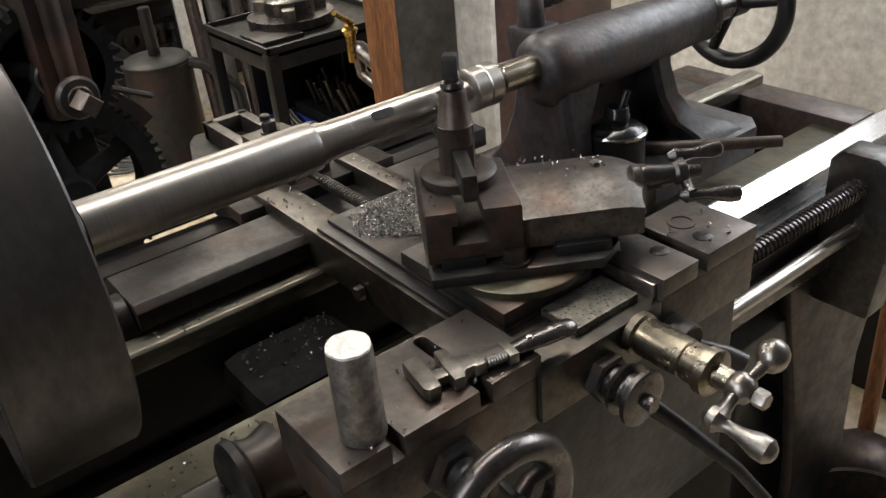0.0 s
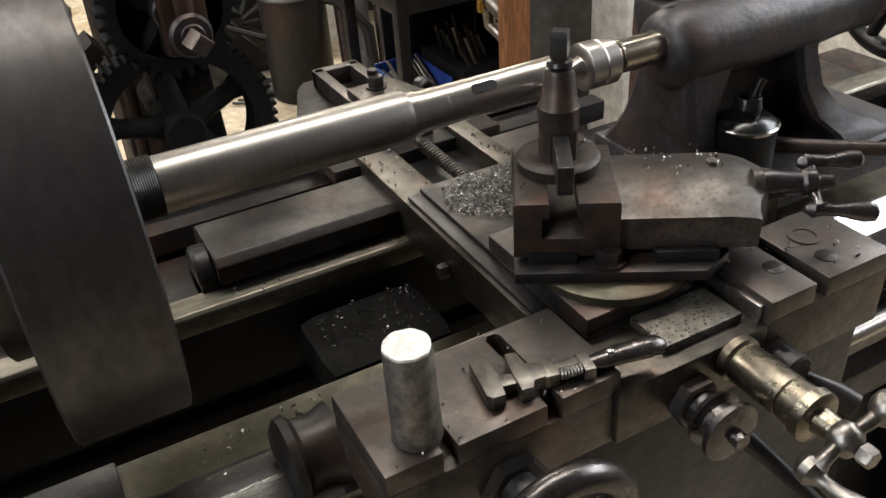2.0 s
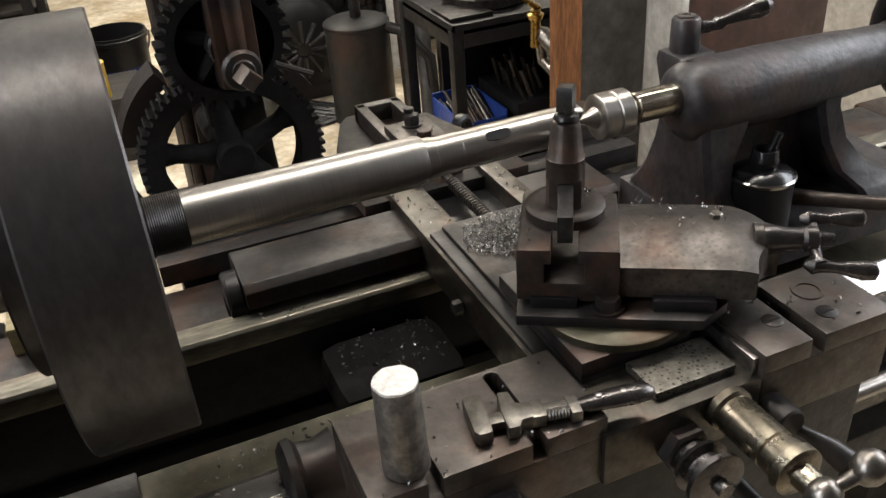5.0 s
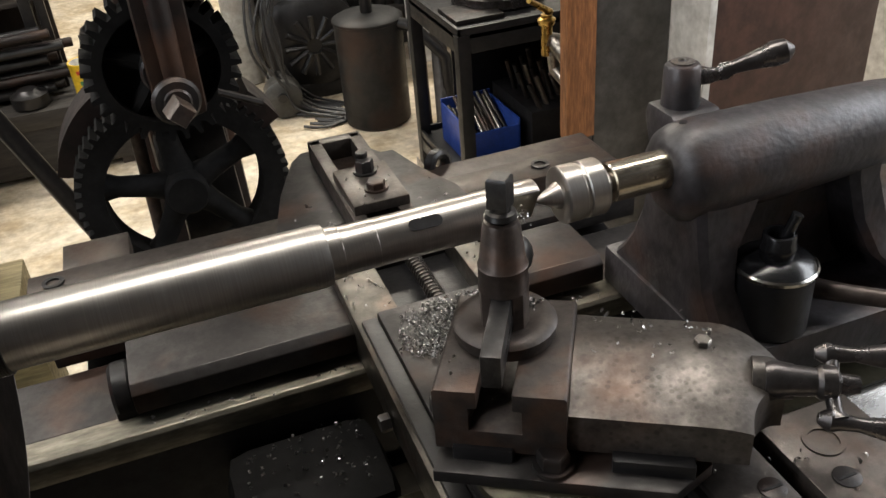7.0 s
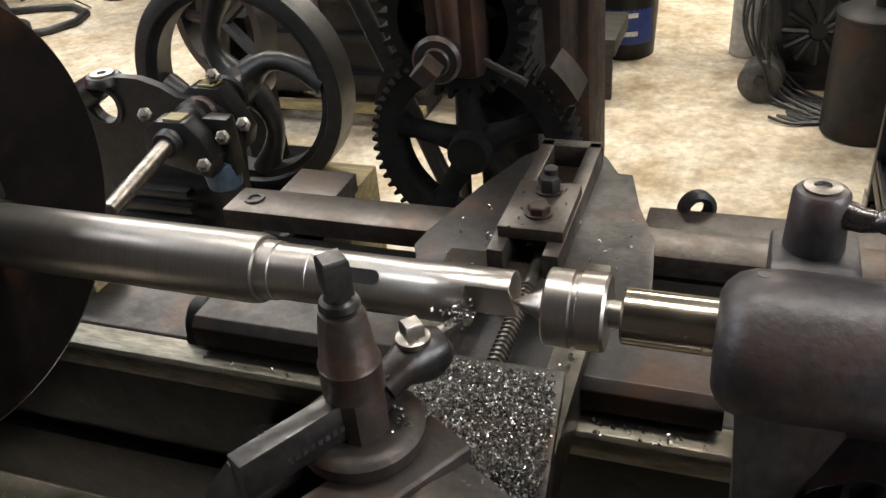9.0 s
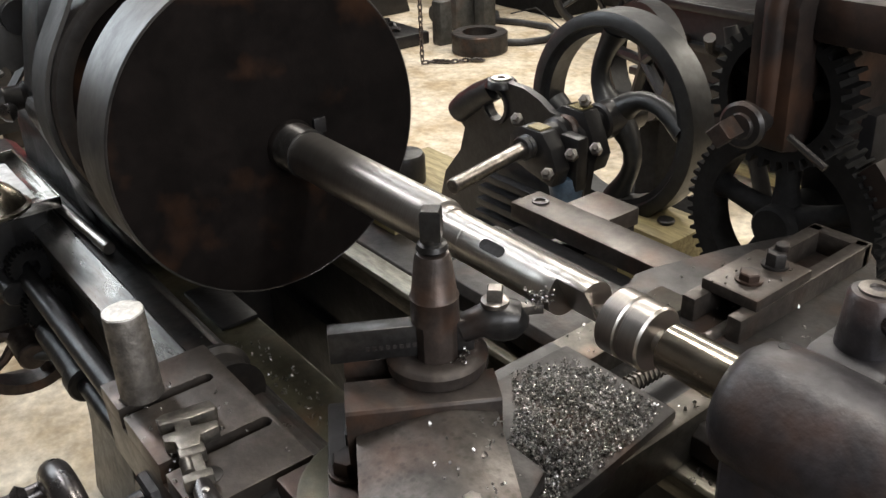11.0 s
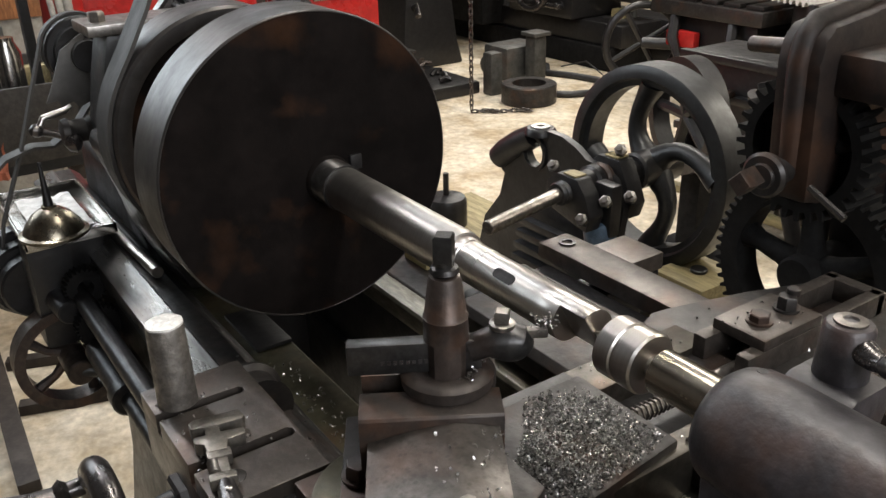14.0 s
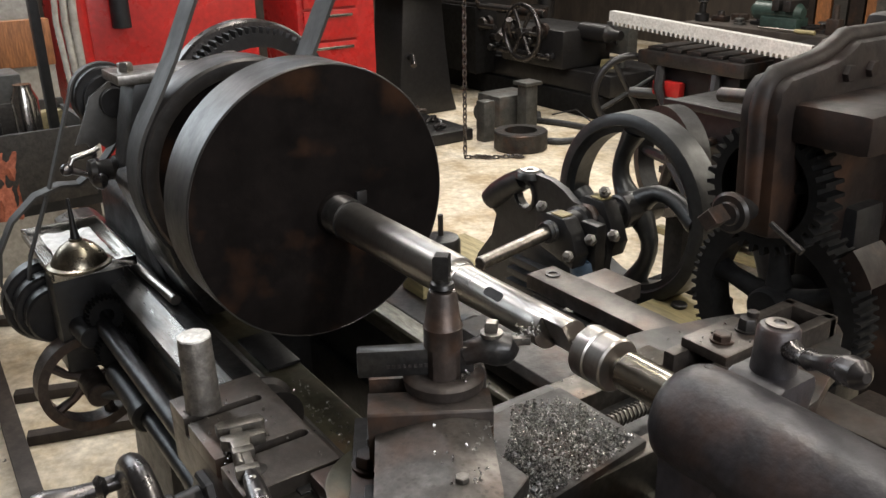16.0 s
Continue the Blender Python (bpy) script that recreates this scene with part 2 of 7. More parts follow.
DARKWALL = material("dark_timber", (0.05, 0.038, 0.03), 0.7, 0.0, 0.5, 3, 30, 0.3, stretch=(1, 1, 0.3))
BRASS = material("brass", (0.6, 0.4, 0.12), 0.3, 1.0, 0.6, 20, 90, 0.05, stain=0.2)
STEEL2 = material("dull_steel", (0.32, 0.3, 0.28), 0.36, 0.95, 0.6, 14, 120, 0.08, rust=0.15)
STEEL3 = material("dark_polished_steel", (0.14, 0.13, 0.13), 0.3, 0.9, 0.65, 10, 100, 0.05)
WAYDARK = material("oily_dark_way", (0.11, 0.10, 0.085), 0.34, 0.8, 0.45, 12, 90, 0.1, rust=0.3)
PITTED = material("pitted_steel", (0.19, 0.175, 0.15), 0.45, 0.7, 0.6, 20, 120, 0.25, speck=0.9)
BRASSY = material("oily_bronze", (0.36, 0.32, 0.25), 0.3, 1.0, 0.5, 16, 90, 0.06)
RUSTTOP = material("rusty_iron", (0.062, 0.05, 0.044), 0.48, 0.4, 0.5, 14, 110, 0.2, rust=0.4)
WORNTOP = material("worn_grey_iron", (0.135, 0.122, 0.112), 0.38, 0.7, 0.45, 6, 90, 0.12, rust=0.3, speck=0.3, stain=0.8)
BROWNPOST = material("brown_rusted_steel", (0.08, 0.062, 0.054), 0.4, 0.5, 0.5, 14, 100, 0.15, rust=0.35)
BLACKSTEEL = material("blackened_steel", (0.07, 0.068, 0.068), 0.34, 0.8, 0.6, 14, 120, 0.1, rust=0.15)
BLACKFACE = material("black_greasy_face", (0.007, 0.005, 0.0045), 0.75, 0.0, 0.5, 5, 60, 0.2, spec=0.08, rust=0.3)
QUILL = material("straw_tinted_steel", (0.5, 0.45, 0.37), 0.24, 1.0, 0.85, 6, 60, 0.0, grain=0.3, stain=0.2)
SLUG = material("rough_mill_steel", (0.26, 0.24, 0.22), 0.5, 0.8, 0.6, 22, 140, 0.2)
SAWN = material("sawn_bright_steel", (0.85, 0.83, 0.8), 0.5, 0.3, 0.8, 40, 180, 0.3, stain=0.2)
WRENCH = material("worn_wrench_steel", (0.3, 0.28, 0.25), 0.38, 0.9, 0.5, 24, 120, 0.12)
GLOSSBLACK = material("gloss_black_enamel", (0.012, 0.012, 0.013), 0.2, 0.0, 0.7, 20, 100, 0.05)
CHROME = material("worn_tin", (0.6, 0.58, 0.55), 0.2, 1.0, 0.5, 24, 110, 0.06, stain=0.2)
BELT = material("grey_leather_belt", (0.055, 0.052, 0.05), 0.62, 0.0, 0.6, 5, 60, 0.15, stretch=(1, 1, 0.4), spec=0.25)
PAPER = material("white_paper", (0.85, 0.84, 0.82), 0.6, 0.0, 0.85, 10, 60, 0.05, stain=0.2)
PALEWOOD = material("pale_timber", (0.34, 0.28, 0.14), 0.6, 0.0, 0.6, 6, 50, 0.15, stretch=(0.4, 3, 3))
GREYWOOD = material("grey_old_timber", (0.035, 0.03, 0.026), 0.65, 0.0, 0.5, 5, 40, 0.25, stretch=(0.4, 3, 3))
FLY = material("flywheel_black", (0.032, 0.033, 0.035), 0.4, 0.3, 0.55, 5, 60, 0.12)
BLUESTEEL = material("blue_grease_cap", (0.10, 0.16, 0.24), 0.4, 0.3, 0.5, 8, 60, 0.1)
PALEGREY = material("pale_grey_paint", (0.42, 0.40, 0.36), 0.5, 0.1, 0.6, 4, 40, 0.1, rust=0.2, stain=0.2)
MIDGREY = material("mid_grey_paint", (0.085, 0.085, 0.08), 0.5, 0.2, 0.6, 5, 50, 0.1, rust=0.2)
CABLE = material("black_rubber", (0.03, 0.03, 0.032), 0.5, 0.0, 0.6, 10, 60, 0.05)
YELLOW = material("yellow_print", (0.75, 0.5, 0.03), 0.35, 0.0, 0.85, 8, 60, 0.02, stain=0.2)
REDP = material("red_print", (0.5, 0.05, 0.03), 0.35, 0.0, 0.85, 8, 60, 0.02, stain=0.2)
GREENP = material("green_print", (0.06, 0.2, 0.09), 0.35, 0.0, 0.85, 8, 60, 0.02, stain=0.2)
GREENP2 = material("dark_green_paint", (0.04, 0.07, 0.06), 0.4, 0.1, 0.6, 8, 60, 0.1)
RAG = material("orange_cloth", (0.45, 0.14, 0.08), 0.85, 0.0, 0.6, 12, 160, 0.3)
RACK = material("milled_bright_steel", (0.78, 0.77, 0.75), 0.4, 0.25, 0.8, 6, 80, 0.05, stain=0.2)
TANK = material("dark_tank_paint", (0.017, 0.017, 0.018), 0.55, 0.1, 0.7, 3, 40, 0.1, spec=0.3, rust=0.2)
OILWAY = material("green_oily_iron", (0.10, 0.093, 0.062), 0.36, 0.6, 0.6, 9, 80, 0.12, rust=0.3)
# black iron with shade put into the colour: bed inside, gears, far parts
DIMBLACK = material("dimmed_black_iron", (0.011, 0.0105, 0.0105), 0.78, 0.0, 0.6, 8, 70, 0.2, spec=0.12)
# oily way steel, also toned down for the shade beside the faceplate
OILSTEEL = material("shaded_oily_steel", (0.24, 0.235, 0.225), 0.3, 0.9, 0.55, 8, 80, 0.05, stretch=(0.4, 2, 2), rust=0.25, stain=0.5)
DOORBROWN = material("brown_door_paint", (0.075, 0.035, 0.027), 0.45, 0.0, 0.65, 3, 40, 0.1)

# ---------------------------------------------------------------- the room
bm = B(); box(bm, -12, 3.4, -3.4, 11, FLOOR - 0.2, FLOOR, 0)
tagged(part("floor", bm, CONCRETE), "worn pale concrete workshop floor with stains and cracks", "floor", kind="structure")
def windowed(name, label, x0, x1, y0, y1, wy0, wy1, wz0, wz1, mat):
    """A wall along y with one opening through it."""
    bm = B()
    box(bm, x0, x1, y0, wy0, FLOOR, 4.6, 0); box(bm, x0, x1, wy1, y1, FLOOR, 4.6, 0)
    box(bm, x0, x1, wy0, wy1, FLOOR, wz0, 0); box(bm, x0, x1, wy0, wy1, wz1, 4.6, 0)
    return tagged(part(name, bm, mat), label, "wall", kind="structure")


def window_frame(name, x0, x1, y0, y1, z0, z1):
    win = thing(name, "white painted timber window letting in daylight", "window", kind="structure")
    for a, b2, c2, d2 in ((y0, y1, z0, z0 + .06), (y0, y1, z1 - .06, z1), (y0, y0 + .06, z0 + .06, z1 - .06), (y1 - .06, y1, z0 + .06, z1 - .06)):
        bm = B(); box(bm, x0, x1, a, b2, c2, d2, .006); part("frame", bm, WHITEWALL, win)
    bm = B(); box(bm, x0 - .05, x1 + .05, y0 - .05, y1 + .05, z0 - .04, z0 - .001, .006); part("sill", bm, WHITEWALL, win)
    return win


windowed("wall_east", "scuffed white painted workshop wall", 3.2, 3.4, -3.4, 11, -1.70, .80, 1.82, 3.40, WHITEWALL)
window_frame("window_1", 3.24, 3.36, -1.70, .80, 1.82, 3.40)
windowed("wall_partition", "grey painted workshop partition wall", -5.0, -4.9, -3.2, .24, -2.72, -.20, 1.80, 3.35, PALEGREY)
window_frame("window_2", -4.98, -4.92, -2.72, -.20, 1.80, 3.35)
bm = B(); box(bm, -12, 3.2, 10.8, 11, FLOOR, 4.6, 0)
tagged(part("wall_north", bm, DARKWALL), "dark timber clad workshop wall", "wall", kind="structure")
bm = B(); box(bm, -12, -11.8, -3.4, 10.8, FLOOR, 4.6, 0)
tagged(part("wall_west", bm, DARKWALL), "dark timber clad workshop wall", "wall", kind="structure")
# unseen wall behind the camera, made dark to keep sheen off front faces
bm = B(); box(bm, -12, 3.2, -3.4, -3.2, FLOOR, 4.6, 0)
tagged(part("wall_south", bm, DARKWALL), "dark timber clad workshop wall", "wall", kind="structure")
bm = B(); box(bm, -12, 3.4, -3.4, 11, 4.6, 4.8, 0)
tagged(part("ceiling", bm, DARKWALL), "dark timber workshop ceiling", "ceiling", kind="structure")

door = thing("door_1", "dark reddish brown painted door standing beside the white post", "door", kind="structure")
DM = Matrix.Translation((1.505, 1.49, 0)) @ pose(0, 0, 0, 0, 0, 10.7)
bm = B(); box(bm, 0, .90, 0, .05, FLOOR + .01, 2.62, .006); bm.transform(DM); part("leaf", bm, DOORBROWN, door)
for z in (FLOOR + .1, .9, 2.45):
    bm = B(); box(bm, .03, .12, -.012, -.0005, z, z + .03, .002); bm.transform(DM); part("hinge", bm, BLACK, door)
bm = B(); tube(bm, [(.84, .0, .72), (.84, -.05, .72), (.84, -.05, .86), (.84, .0, .86)], .012); bm.transform(DM); part("handle", bm, BRASS, door, "dull brass door pull")

post = thing("column", "grey steel column with an orange timber board fixed to it", "column", kind="structure")
bm = B(); box(bm, 1.162, 1.468, 1.70, 1.92, FLOOR, 4.6, 0.010); part("shaft", bm, GREYPOST, post)
bm = B(); box(bm, 1.045, 1.160, 1.688, 1.745, .26, 4.6, 0.005); part("board", bm, ORANGE, post, "orange stained timber board")
bm = B(); box(bm, 1.115, 1.160, 1.70, 1.745, FLOOR, .256, 0.005); part("web", bm, GREYPOST, post)
bm = B(); box(bm, 1.470, 1.500, 1.48, 1.92, FLOOR, 4.6, 0.004); part("white_post", bm, WHITEWALL, post, "narrow white painted post")

valve = thing("brass_valve", "small brass gas valve with a lever on a steel elbow", "valve")
bm = B(); rod(bm, (1.10, 1.96, 0.50), (1.10, 1.96, 0.66), 0.022); part("body", bm, BRASS, valve)
bm = B(); tube(bm, [(1.0, 1.90, 0.74), (1.06, 1.94, 0.70), (1.12, 1.97, 0.66)], [0.010, 0.012, 0.014]); part("lever", bm, BRASS, valve, "bright brass lever")
bm = B(); turn(bm, (1.10, 1.96, 0.62), (0, 0, 1), [(0, .03), (.02, .036), (.03, .02)], 12); part("nut", bm, BRASS, valve)
bm = B(); tube(bm, [(1.10, 1.96, 0.56), (1.13, 1.95, 0.55), (1.145, 1.86, 0.51), (1.14, 1.742, 0.49)], [0.03, 0.036, 0.04, 0.04], 14); part("pipe", bm, STEEL2, valve, "grey steel elbow")
bm = B(); tube(bm, [(1.12, 1.95, 0.52), (1.13, 1.95, 0.44), (1.145, 1.86, 0.40), (1.14, 1.742, 0.39)], 0.026, 12); part("pipe", bm, STEEL2, valve)

# ---------------------------------------------------------------- the lathe
bed = thing("lathe_bed", "long dark cast iron lathe bed with oily bright ways", "lathe bed")


def extrude_x(bm, prof, x0, x1, bev=0.0):
    """A profile of (y, z) drawn out along x."""
    m = Matrix(((0, 0, 1, 0), (1, 0, 0, 0), (0, 1, 0, 0), (0, 0, 0, 1)))
    return prism(bm, prof, x0, x1, bev, m)


# one way in two tones: left darker for oil and the faceplate's shade
bm = B(); extrude_x(bm, [(-.312, .69), (-.312, .738), (-.252, .764), (-.248, .762), (-.248, .69)], -2.1, -.12, 0.0015); part("front_way", bm, OILSTEEL, bed, "worn steel flank of the front way")
bm = B(); extrude_x(bm, [(-.247, .69), (-.247, .758), (-.2, .758), (-.184, .748), (-.178, .742), (-.172, .738), (-.172, .69)], -2.1, -.12, 0.0015); part("way_flat", bm, BLACKSTEEL, bed, "dark oily flat of the front way")
bm = B(); extrude_x(bm, [(-.262, .69), (-.259, .742), (-.206, .764), (-.2, .764), (-.184, .748), (-.178, .742), (-.172, .738), (-.172, .69)], -.12, 1.34, 0.0015); part("front_way", bm, POLISHED, bed, "worn bright steel front way")
bm = B(); extrude_x(bm, [(-.172, .69), (-.172, .712), (-.168, .716), (-.068, .716), (-.062, .711), (-.062, .69)], -2.1, 1.34, 0.001); part("inner_way", bm, OILWAY, bed, "greenish oily inner flat way")
bm = B(); extrude_x(bm, [(-.296, .56), (-.296, .69), (-.066, .69), (-.10, .56)], -2.1, 1.34, 0); part("front_rail", bm, BLACK, bed)
bm = B(); extrude_x(bm, [(.156, .730), (.156, .766), (.162, .772), (.206, .776), (.212, .77), (.212, .730)], -2.1, 1.34, 0.0015); part("back_way", bm, WAY, bed, "oily bright steel back way")
bm = B(); extrude_x(bm, [(.158, .56), (.158, .730), (.208, .730), (.208, .56)], -2.1, 1.34, 0); part("back_web", bm, BLACK, bed)
# plate on the way; its black also stands in for the faceplate's shade
bm = B(); box(bm, -.90, -.715, -.145, -.066, .717, .726, .002); part("cover_strip", bm, BLACK, bed, "thin dark plate lying on the inner way")
bm = B(); extrude_x(bm, [(.24, .5), (.24, .735), (.25, .742), (.40, .742), (.41, .735), (.41, .5)], -2.1, 1.34, 0.002); part("back_rail", bm, IRON, bed)
bm = B(); extrude_x(bm, [(-.26, .30), (-.29, .33), (-.285, .4), (-.25, .44), (-.25, .56), (-.12, .56), (-.12, .30)], -2.1, 1.33, 0.004); part("front_side", bm, BLACK, bed)
bm = B(); extrude_x(bm, [(.14, .30), (.14, .56), (.41, .5), (.41, .30)], -2.1, 1.33, 0.004); part("back_side", bm, BLACK, bed)
for x0 in (-1.95, -1.2, .62):
    bm = B(); box(bm, x0, x0 + .1, -.12, .15, .36, .70, 0.01); part("web", bm, BLACK, bed)
# cross web, its colour dimmed for the shade inside the bed
bm = B(); box(bm, -.37, -.12, -.04, .156, .60, .70, 0.045); part("web", bm, DIMBLACK, bed, "flat iron cross web dusted with chips")
for x0 in (-1.9, .80):
    bm = B(); prism(bm, [(-.26, FLOOR), (.4, FLOOR), (.33, -.2), (.3, .3), (-.2, .3), (-.22, -.2)], x0, x0 + .42, 0.012, Matrix(((0, 0, 1, 0), (1, 0, 0, 0), (0, 1, 0, 0), (0, 0, 0, 1)))); part("leg", bm, BLACK, bed)
bm = B(); box(bm, 1.23, 1.345, -.172, .42, .45, .744, 0.01); part("end_frame", bm, BROWNPOST, bed, "brown oily end of the bed")
for z, y, r, x1 in ((.757, -.372, .018, .93), (.648, -.372, .017, .93)):
    bm = B(); rod(bm, (.36, y, z), (x1, y, z), r); part("feed_rod", bm, BRIGHT if z < .7 else STEEL3, bed, "polished steel feed rod")
    bm = B(); rod(bm, (-1.5, y + .01, z - .10), (-.4, y + .01, z - .10), r * 1.3); part("feed_rod", bm, BLACK, bed)
bm = B(); rod(bm, (-1.5, -.33, .47), (-.4, -.33, .47), .02); part("feed_rod", bm, BLACK, bed)
bm = B(); tube(bm, [(.36 + .0022 * k, -.372 + .021 * math.cos(k * 1.05), .757 + .021 * math.sin(k * 1.05)) for k in range(250)], 0.0028, 5); part("screw_thread", bm, STEEL3, bed)
bm = B(); extrude_x(bm, [(-.325, .53), (-.335, .545), (-.335, .585), (-.325, .60), (-.295, .60), (-.295, .53)], -.40, 1.2, .003); part("bed_flange", bm, STEEL3, bed)
bm = B(); prism(bm, [(-.44, .44), (-.455, .60), (-.455, .775), (-.435, .812), (-.40, .828), (-.32, .828), (-.295, .80), (-.295, .44)], .90, .985, 0.014, Matrix(((0, 0, 1, 0), (1, 0, 0, 0), (0, 1, 0, 0), (0, 0, 0, 1)))); part("rod_bracket", bm, BLACKSTEEL, bed, "smooth black end bracket of the feed rods")
bm = B(); prism(bm, [(.80, .56), (1.32, .56), (1.28, .40), (1.22, .1), (1.24, -.2), (1.30, FLOOR), (.98, FLOOR), (.97, -.2), (.92, .1), (.84, .40)], .262, .30, 0.012, Matrix(((1, 0, 0, 0), (0, 0, -1, 0), (0, 1, 0, 0), (0, 0, 0, 1)))); part("leg_panel", bm, IRON, bed, "grey curved cast iron leg")

def extrude_y(bm, prof, y0, y1):
    """A profile of (x, z) drawn out along y."""
    m = Matrix(((1, 0, 0, 0), (0, 0, 1, 0), (0, 1, 0, 0), (0, 0, 0, 1)))
    return prism(bm, prof, y0, y1, .0012, m)


# carriage
carr = thing("carriage", "dark worn cast iron lathe carriage with slotted wings", "lathe carriage")


def slotted(x0, x1, y0, y1, z0, z1, slots, name, mat, owner):
    """A wing cut by slots that run in from the front; each slot: x, width, depth along y."""
    bm = B()
    out = [(x0, y1), (x0, y0)]
    for sx, sw, yb in slots:
        out += [(sx - sw / 2, y0), (sx - sw / 2, yb - .006), (sx - sw / 4, yb), (sx + sw / 4, yb), (sx + sw / 2, yb - .006), (sx + sw / 2, y0)] if yb < y1 else [(sx - sw / 2, y0), (sx - sw / 2, y1 - .004), (sx + sw / 2, y1 - .004), (sx + sw / 2, y0)]
    out += [(x1, y0), (x1, y1)]
    prism(bm, out, z1 - .034, z1, .002)
    ob = part(name, bm, mat, owner)
    bm = B(); box(bm, x0, x1, y0, y1, z0, z1 - .0335, .003); part(name + "_base", bm, mat, owner)
    return ob


slotted(-.440, -.104, -.444, -.280, .77, .889, ((-.354, .02, -.306), (-.206, .022, -.288)), "wing", IRONTOP, carr)
slotted(.150, .392, -.452, -.300, .77, .900, ((.248, .024, -.306),), "wing", IRONTOP, carr)
bm = B(); extrude_x(bm, [(.185, .79), (.185, .825), (.2, .838), (.33, .838), (.355, .82), (.355, .79)], -.468, -.10, .002); part("rear_wing", bm, IRON, carr)
bm = B(); extrude_x(bm, [(.185, .79), (.185, .825), (.2, .838), (.33, .838), (.355, .82), (.355, .79)], .145, .33, .002); part("rear_wing", bm, IRON, carr)
bm = B(); rod(bm, (-.50, .25, .79), (-.466, .25, .79), .05, None, 28); box(bm, -.50, -.468, .20, .30, .74, .79, .006); part("way_wiper", bm, BLACK, carr)
bm = B(); turn(bm, (-.515, -.25, .775), (1, 0, 0), [(0, .05), (.008, .062), (.02, .064), (.028, .054), (.05, .05), (.08, .06)], 28); part("way_wiper", bm, IRON, carr)
bm = B(); box(bm, -.12, -.045, -.30, .44, .775, .858, .004); part("bridge_rail", bm, WAYDARK, carr)
bm = B(); box(bm, .10, .145, -.30, .44, .775, .858, .004); part("bridge_rail", bm, WAYDARK, carr)
bm = B(); box(bm, -.05, .105, -.44, .44, .77, .815, 0); part("bridge_floor", bm, BLACK, carr)
bm = B(); box(bm, -.112, .15, -.452, -.30, .77, .862, .004); part("front_bridge", bm, WAYDARK, carr)
bm = B(); box(bm, -.012, .124, -.425, -.347, .862, .877, .003); part("cover_plate", bm, PITTED, carr, "pitted steel cover plate")
bm = B(); box(bm, .14, .152, -.44, -.32, .79, .89, .002); part("gib", bm, STEEL2, carr)
bm = B(); rod(bm, (.027, .0, .845), (.027, .53, .845), .011); part("screw", bm, STEEL2, carr)
bm = B(); tube(bm, [(.027 + .0135 * math.cos(k * 1.05), .10 + .0017 * k, .845 + .0135 * math.sin(k * 1.05)) for k in range(160)], .0022, 5); part("screw_thread", bm, STEEL2, carr)
for x, y, z in ((-.123, -.002, .80), (-.123, -.262, .815)):
    bm = B(); hexa(bm, (x, y, z), (-1, 0, 0), .014, .016); part("bolt", bm, IRON, carr)
for x, y in ((-.155, -.40), (.215, -.39), (.30, -.41)):
    bm = B(); turn(bm, (x, y, .8885 if x < 0 else .8995), (0, 0, 1), [(0, .016), (.0015, .016), (.002, .015)], 24); part("screw_head", bm, IRON, carr)
    bm = B(); box(bm, x - .012, x + .012, y - .0018, y + .0018, .888, .8912 if x < 0 else .9022, 0); part("screw_slot", bm, BLACK, carr)
bm = B(); ring(bm, (.315, -.355, .9005), (0, 0, 1), [(0, .018), (.0015, .018), (.0015, .025), (0, .025)], 28); part("oil_ring", bm, IRONTOP, carr)
# apron below the wings
bm = B(); box(bm, -.36, .40, -.425, -.29, .34, .771, .015); part("apron", bm, BLACK, carr)
bm = B(); hexa(bm, (.015, -.452, .792), (0, -1, 0), .040, .022); part("lock_nut", bm, IRON, carr)
bm = B(); turn(bm, (.015, -.474, .792), (0, -1, 0), [(0, .026), (.015, .026), (.018, .04), (.026, .043), (.03, .03), (.045, .03), (.05, .045), (.058, .045), (.062, .03), (.064, .012), (.078, .012)], 28); part("clutch_knob", bm, STEEL3, carr, "round dark steel clutch knob")
bm = B(); turn(bm, (.086, -.452, .838), (0, -1, 0), [(0, .030), (.004, .035), (.016, .035), (.020, .030), (.024, .031), (.100, .031), (.102, .027), (.104, .031), (.128, .032), (.131, .037), (.146, .037), (.149, .033), (.151, .019), (.185, .017)], 36); part("feed_barrel", bm, BRASSY, carr, "oily bronze coloured cross feed barrel")
bm = B(); hexa(bm, (.086, -.665, .838), (0, -1, 0), .014, .018, 6); part("crank_nut", bm, STEEL2, carr)
bm = B(); turn(bm, (.086, -.62, .838), (0, -1, 0), [(0, .012), (.008, .02), (.02, .024), (.034, .02), (.042, .01)], 24); part("crank_hub", bm, STEEL2, carr)
bm = B(); tube(bm, [(.086, -.641, .841), (.106, -.643, .848), (.126, -.645, .855), (.142, -.646, .861)], [.012, .009, .010, .018], 14); turn(bm, (.148, -.625, .863), (0, -1, 0), [(0, .008), (.004, .016), (.012, .023), (.022, .026), (.032, .023), (.040, .016), (.044, .006)], 22); part("crank_ball", bm, STEEL2, carr)
bm = B(); tube(bm, [(.086, -.641, .841), (.064, -.643, .834), (.046, -.645, .828), (.030, -.646, .822)], [.012, .009, .010, .017], 14); turn(bm, (.026, -.628, .821), (0.06, -1, -.1), [(0, .010), (.008, .018), (.02, .019), (.028, .012), (.036, .009), (.055, .011), (.08, .0185), (.096, .0185), (.104, .012), (.107, .004)], 22); part("crank_handle", bm, STEEL2, carr)
bm = B(); tube(bm, [(.13, -.45, .79), (.17, -.47, .79), (.20, -.5, .775), (.22, -.53, .76), (.232, -.552, .748)], [.016, .012, .009, .017, .02], 14); part("feed_lever", bm, IRON, carr)
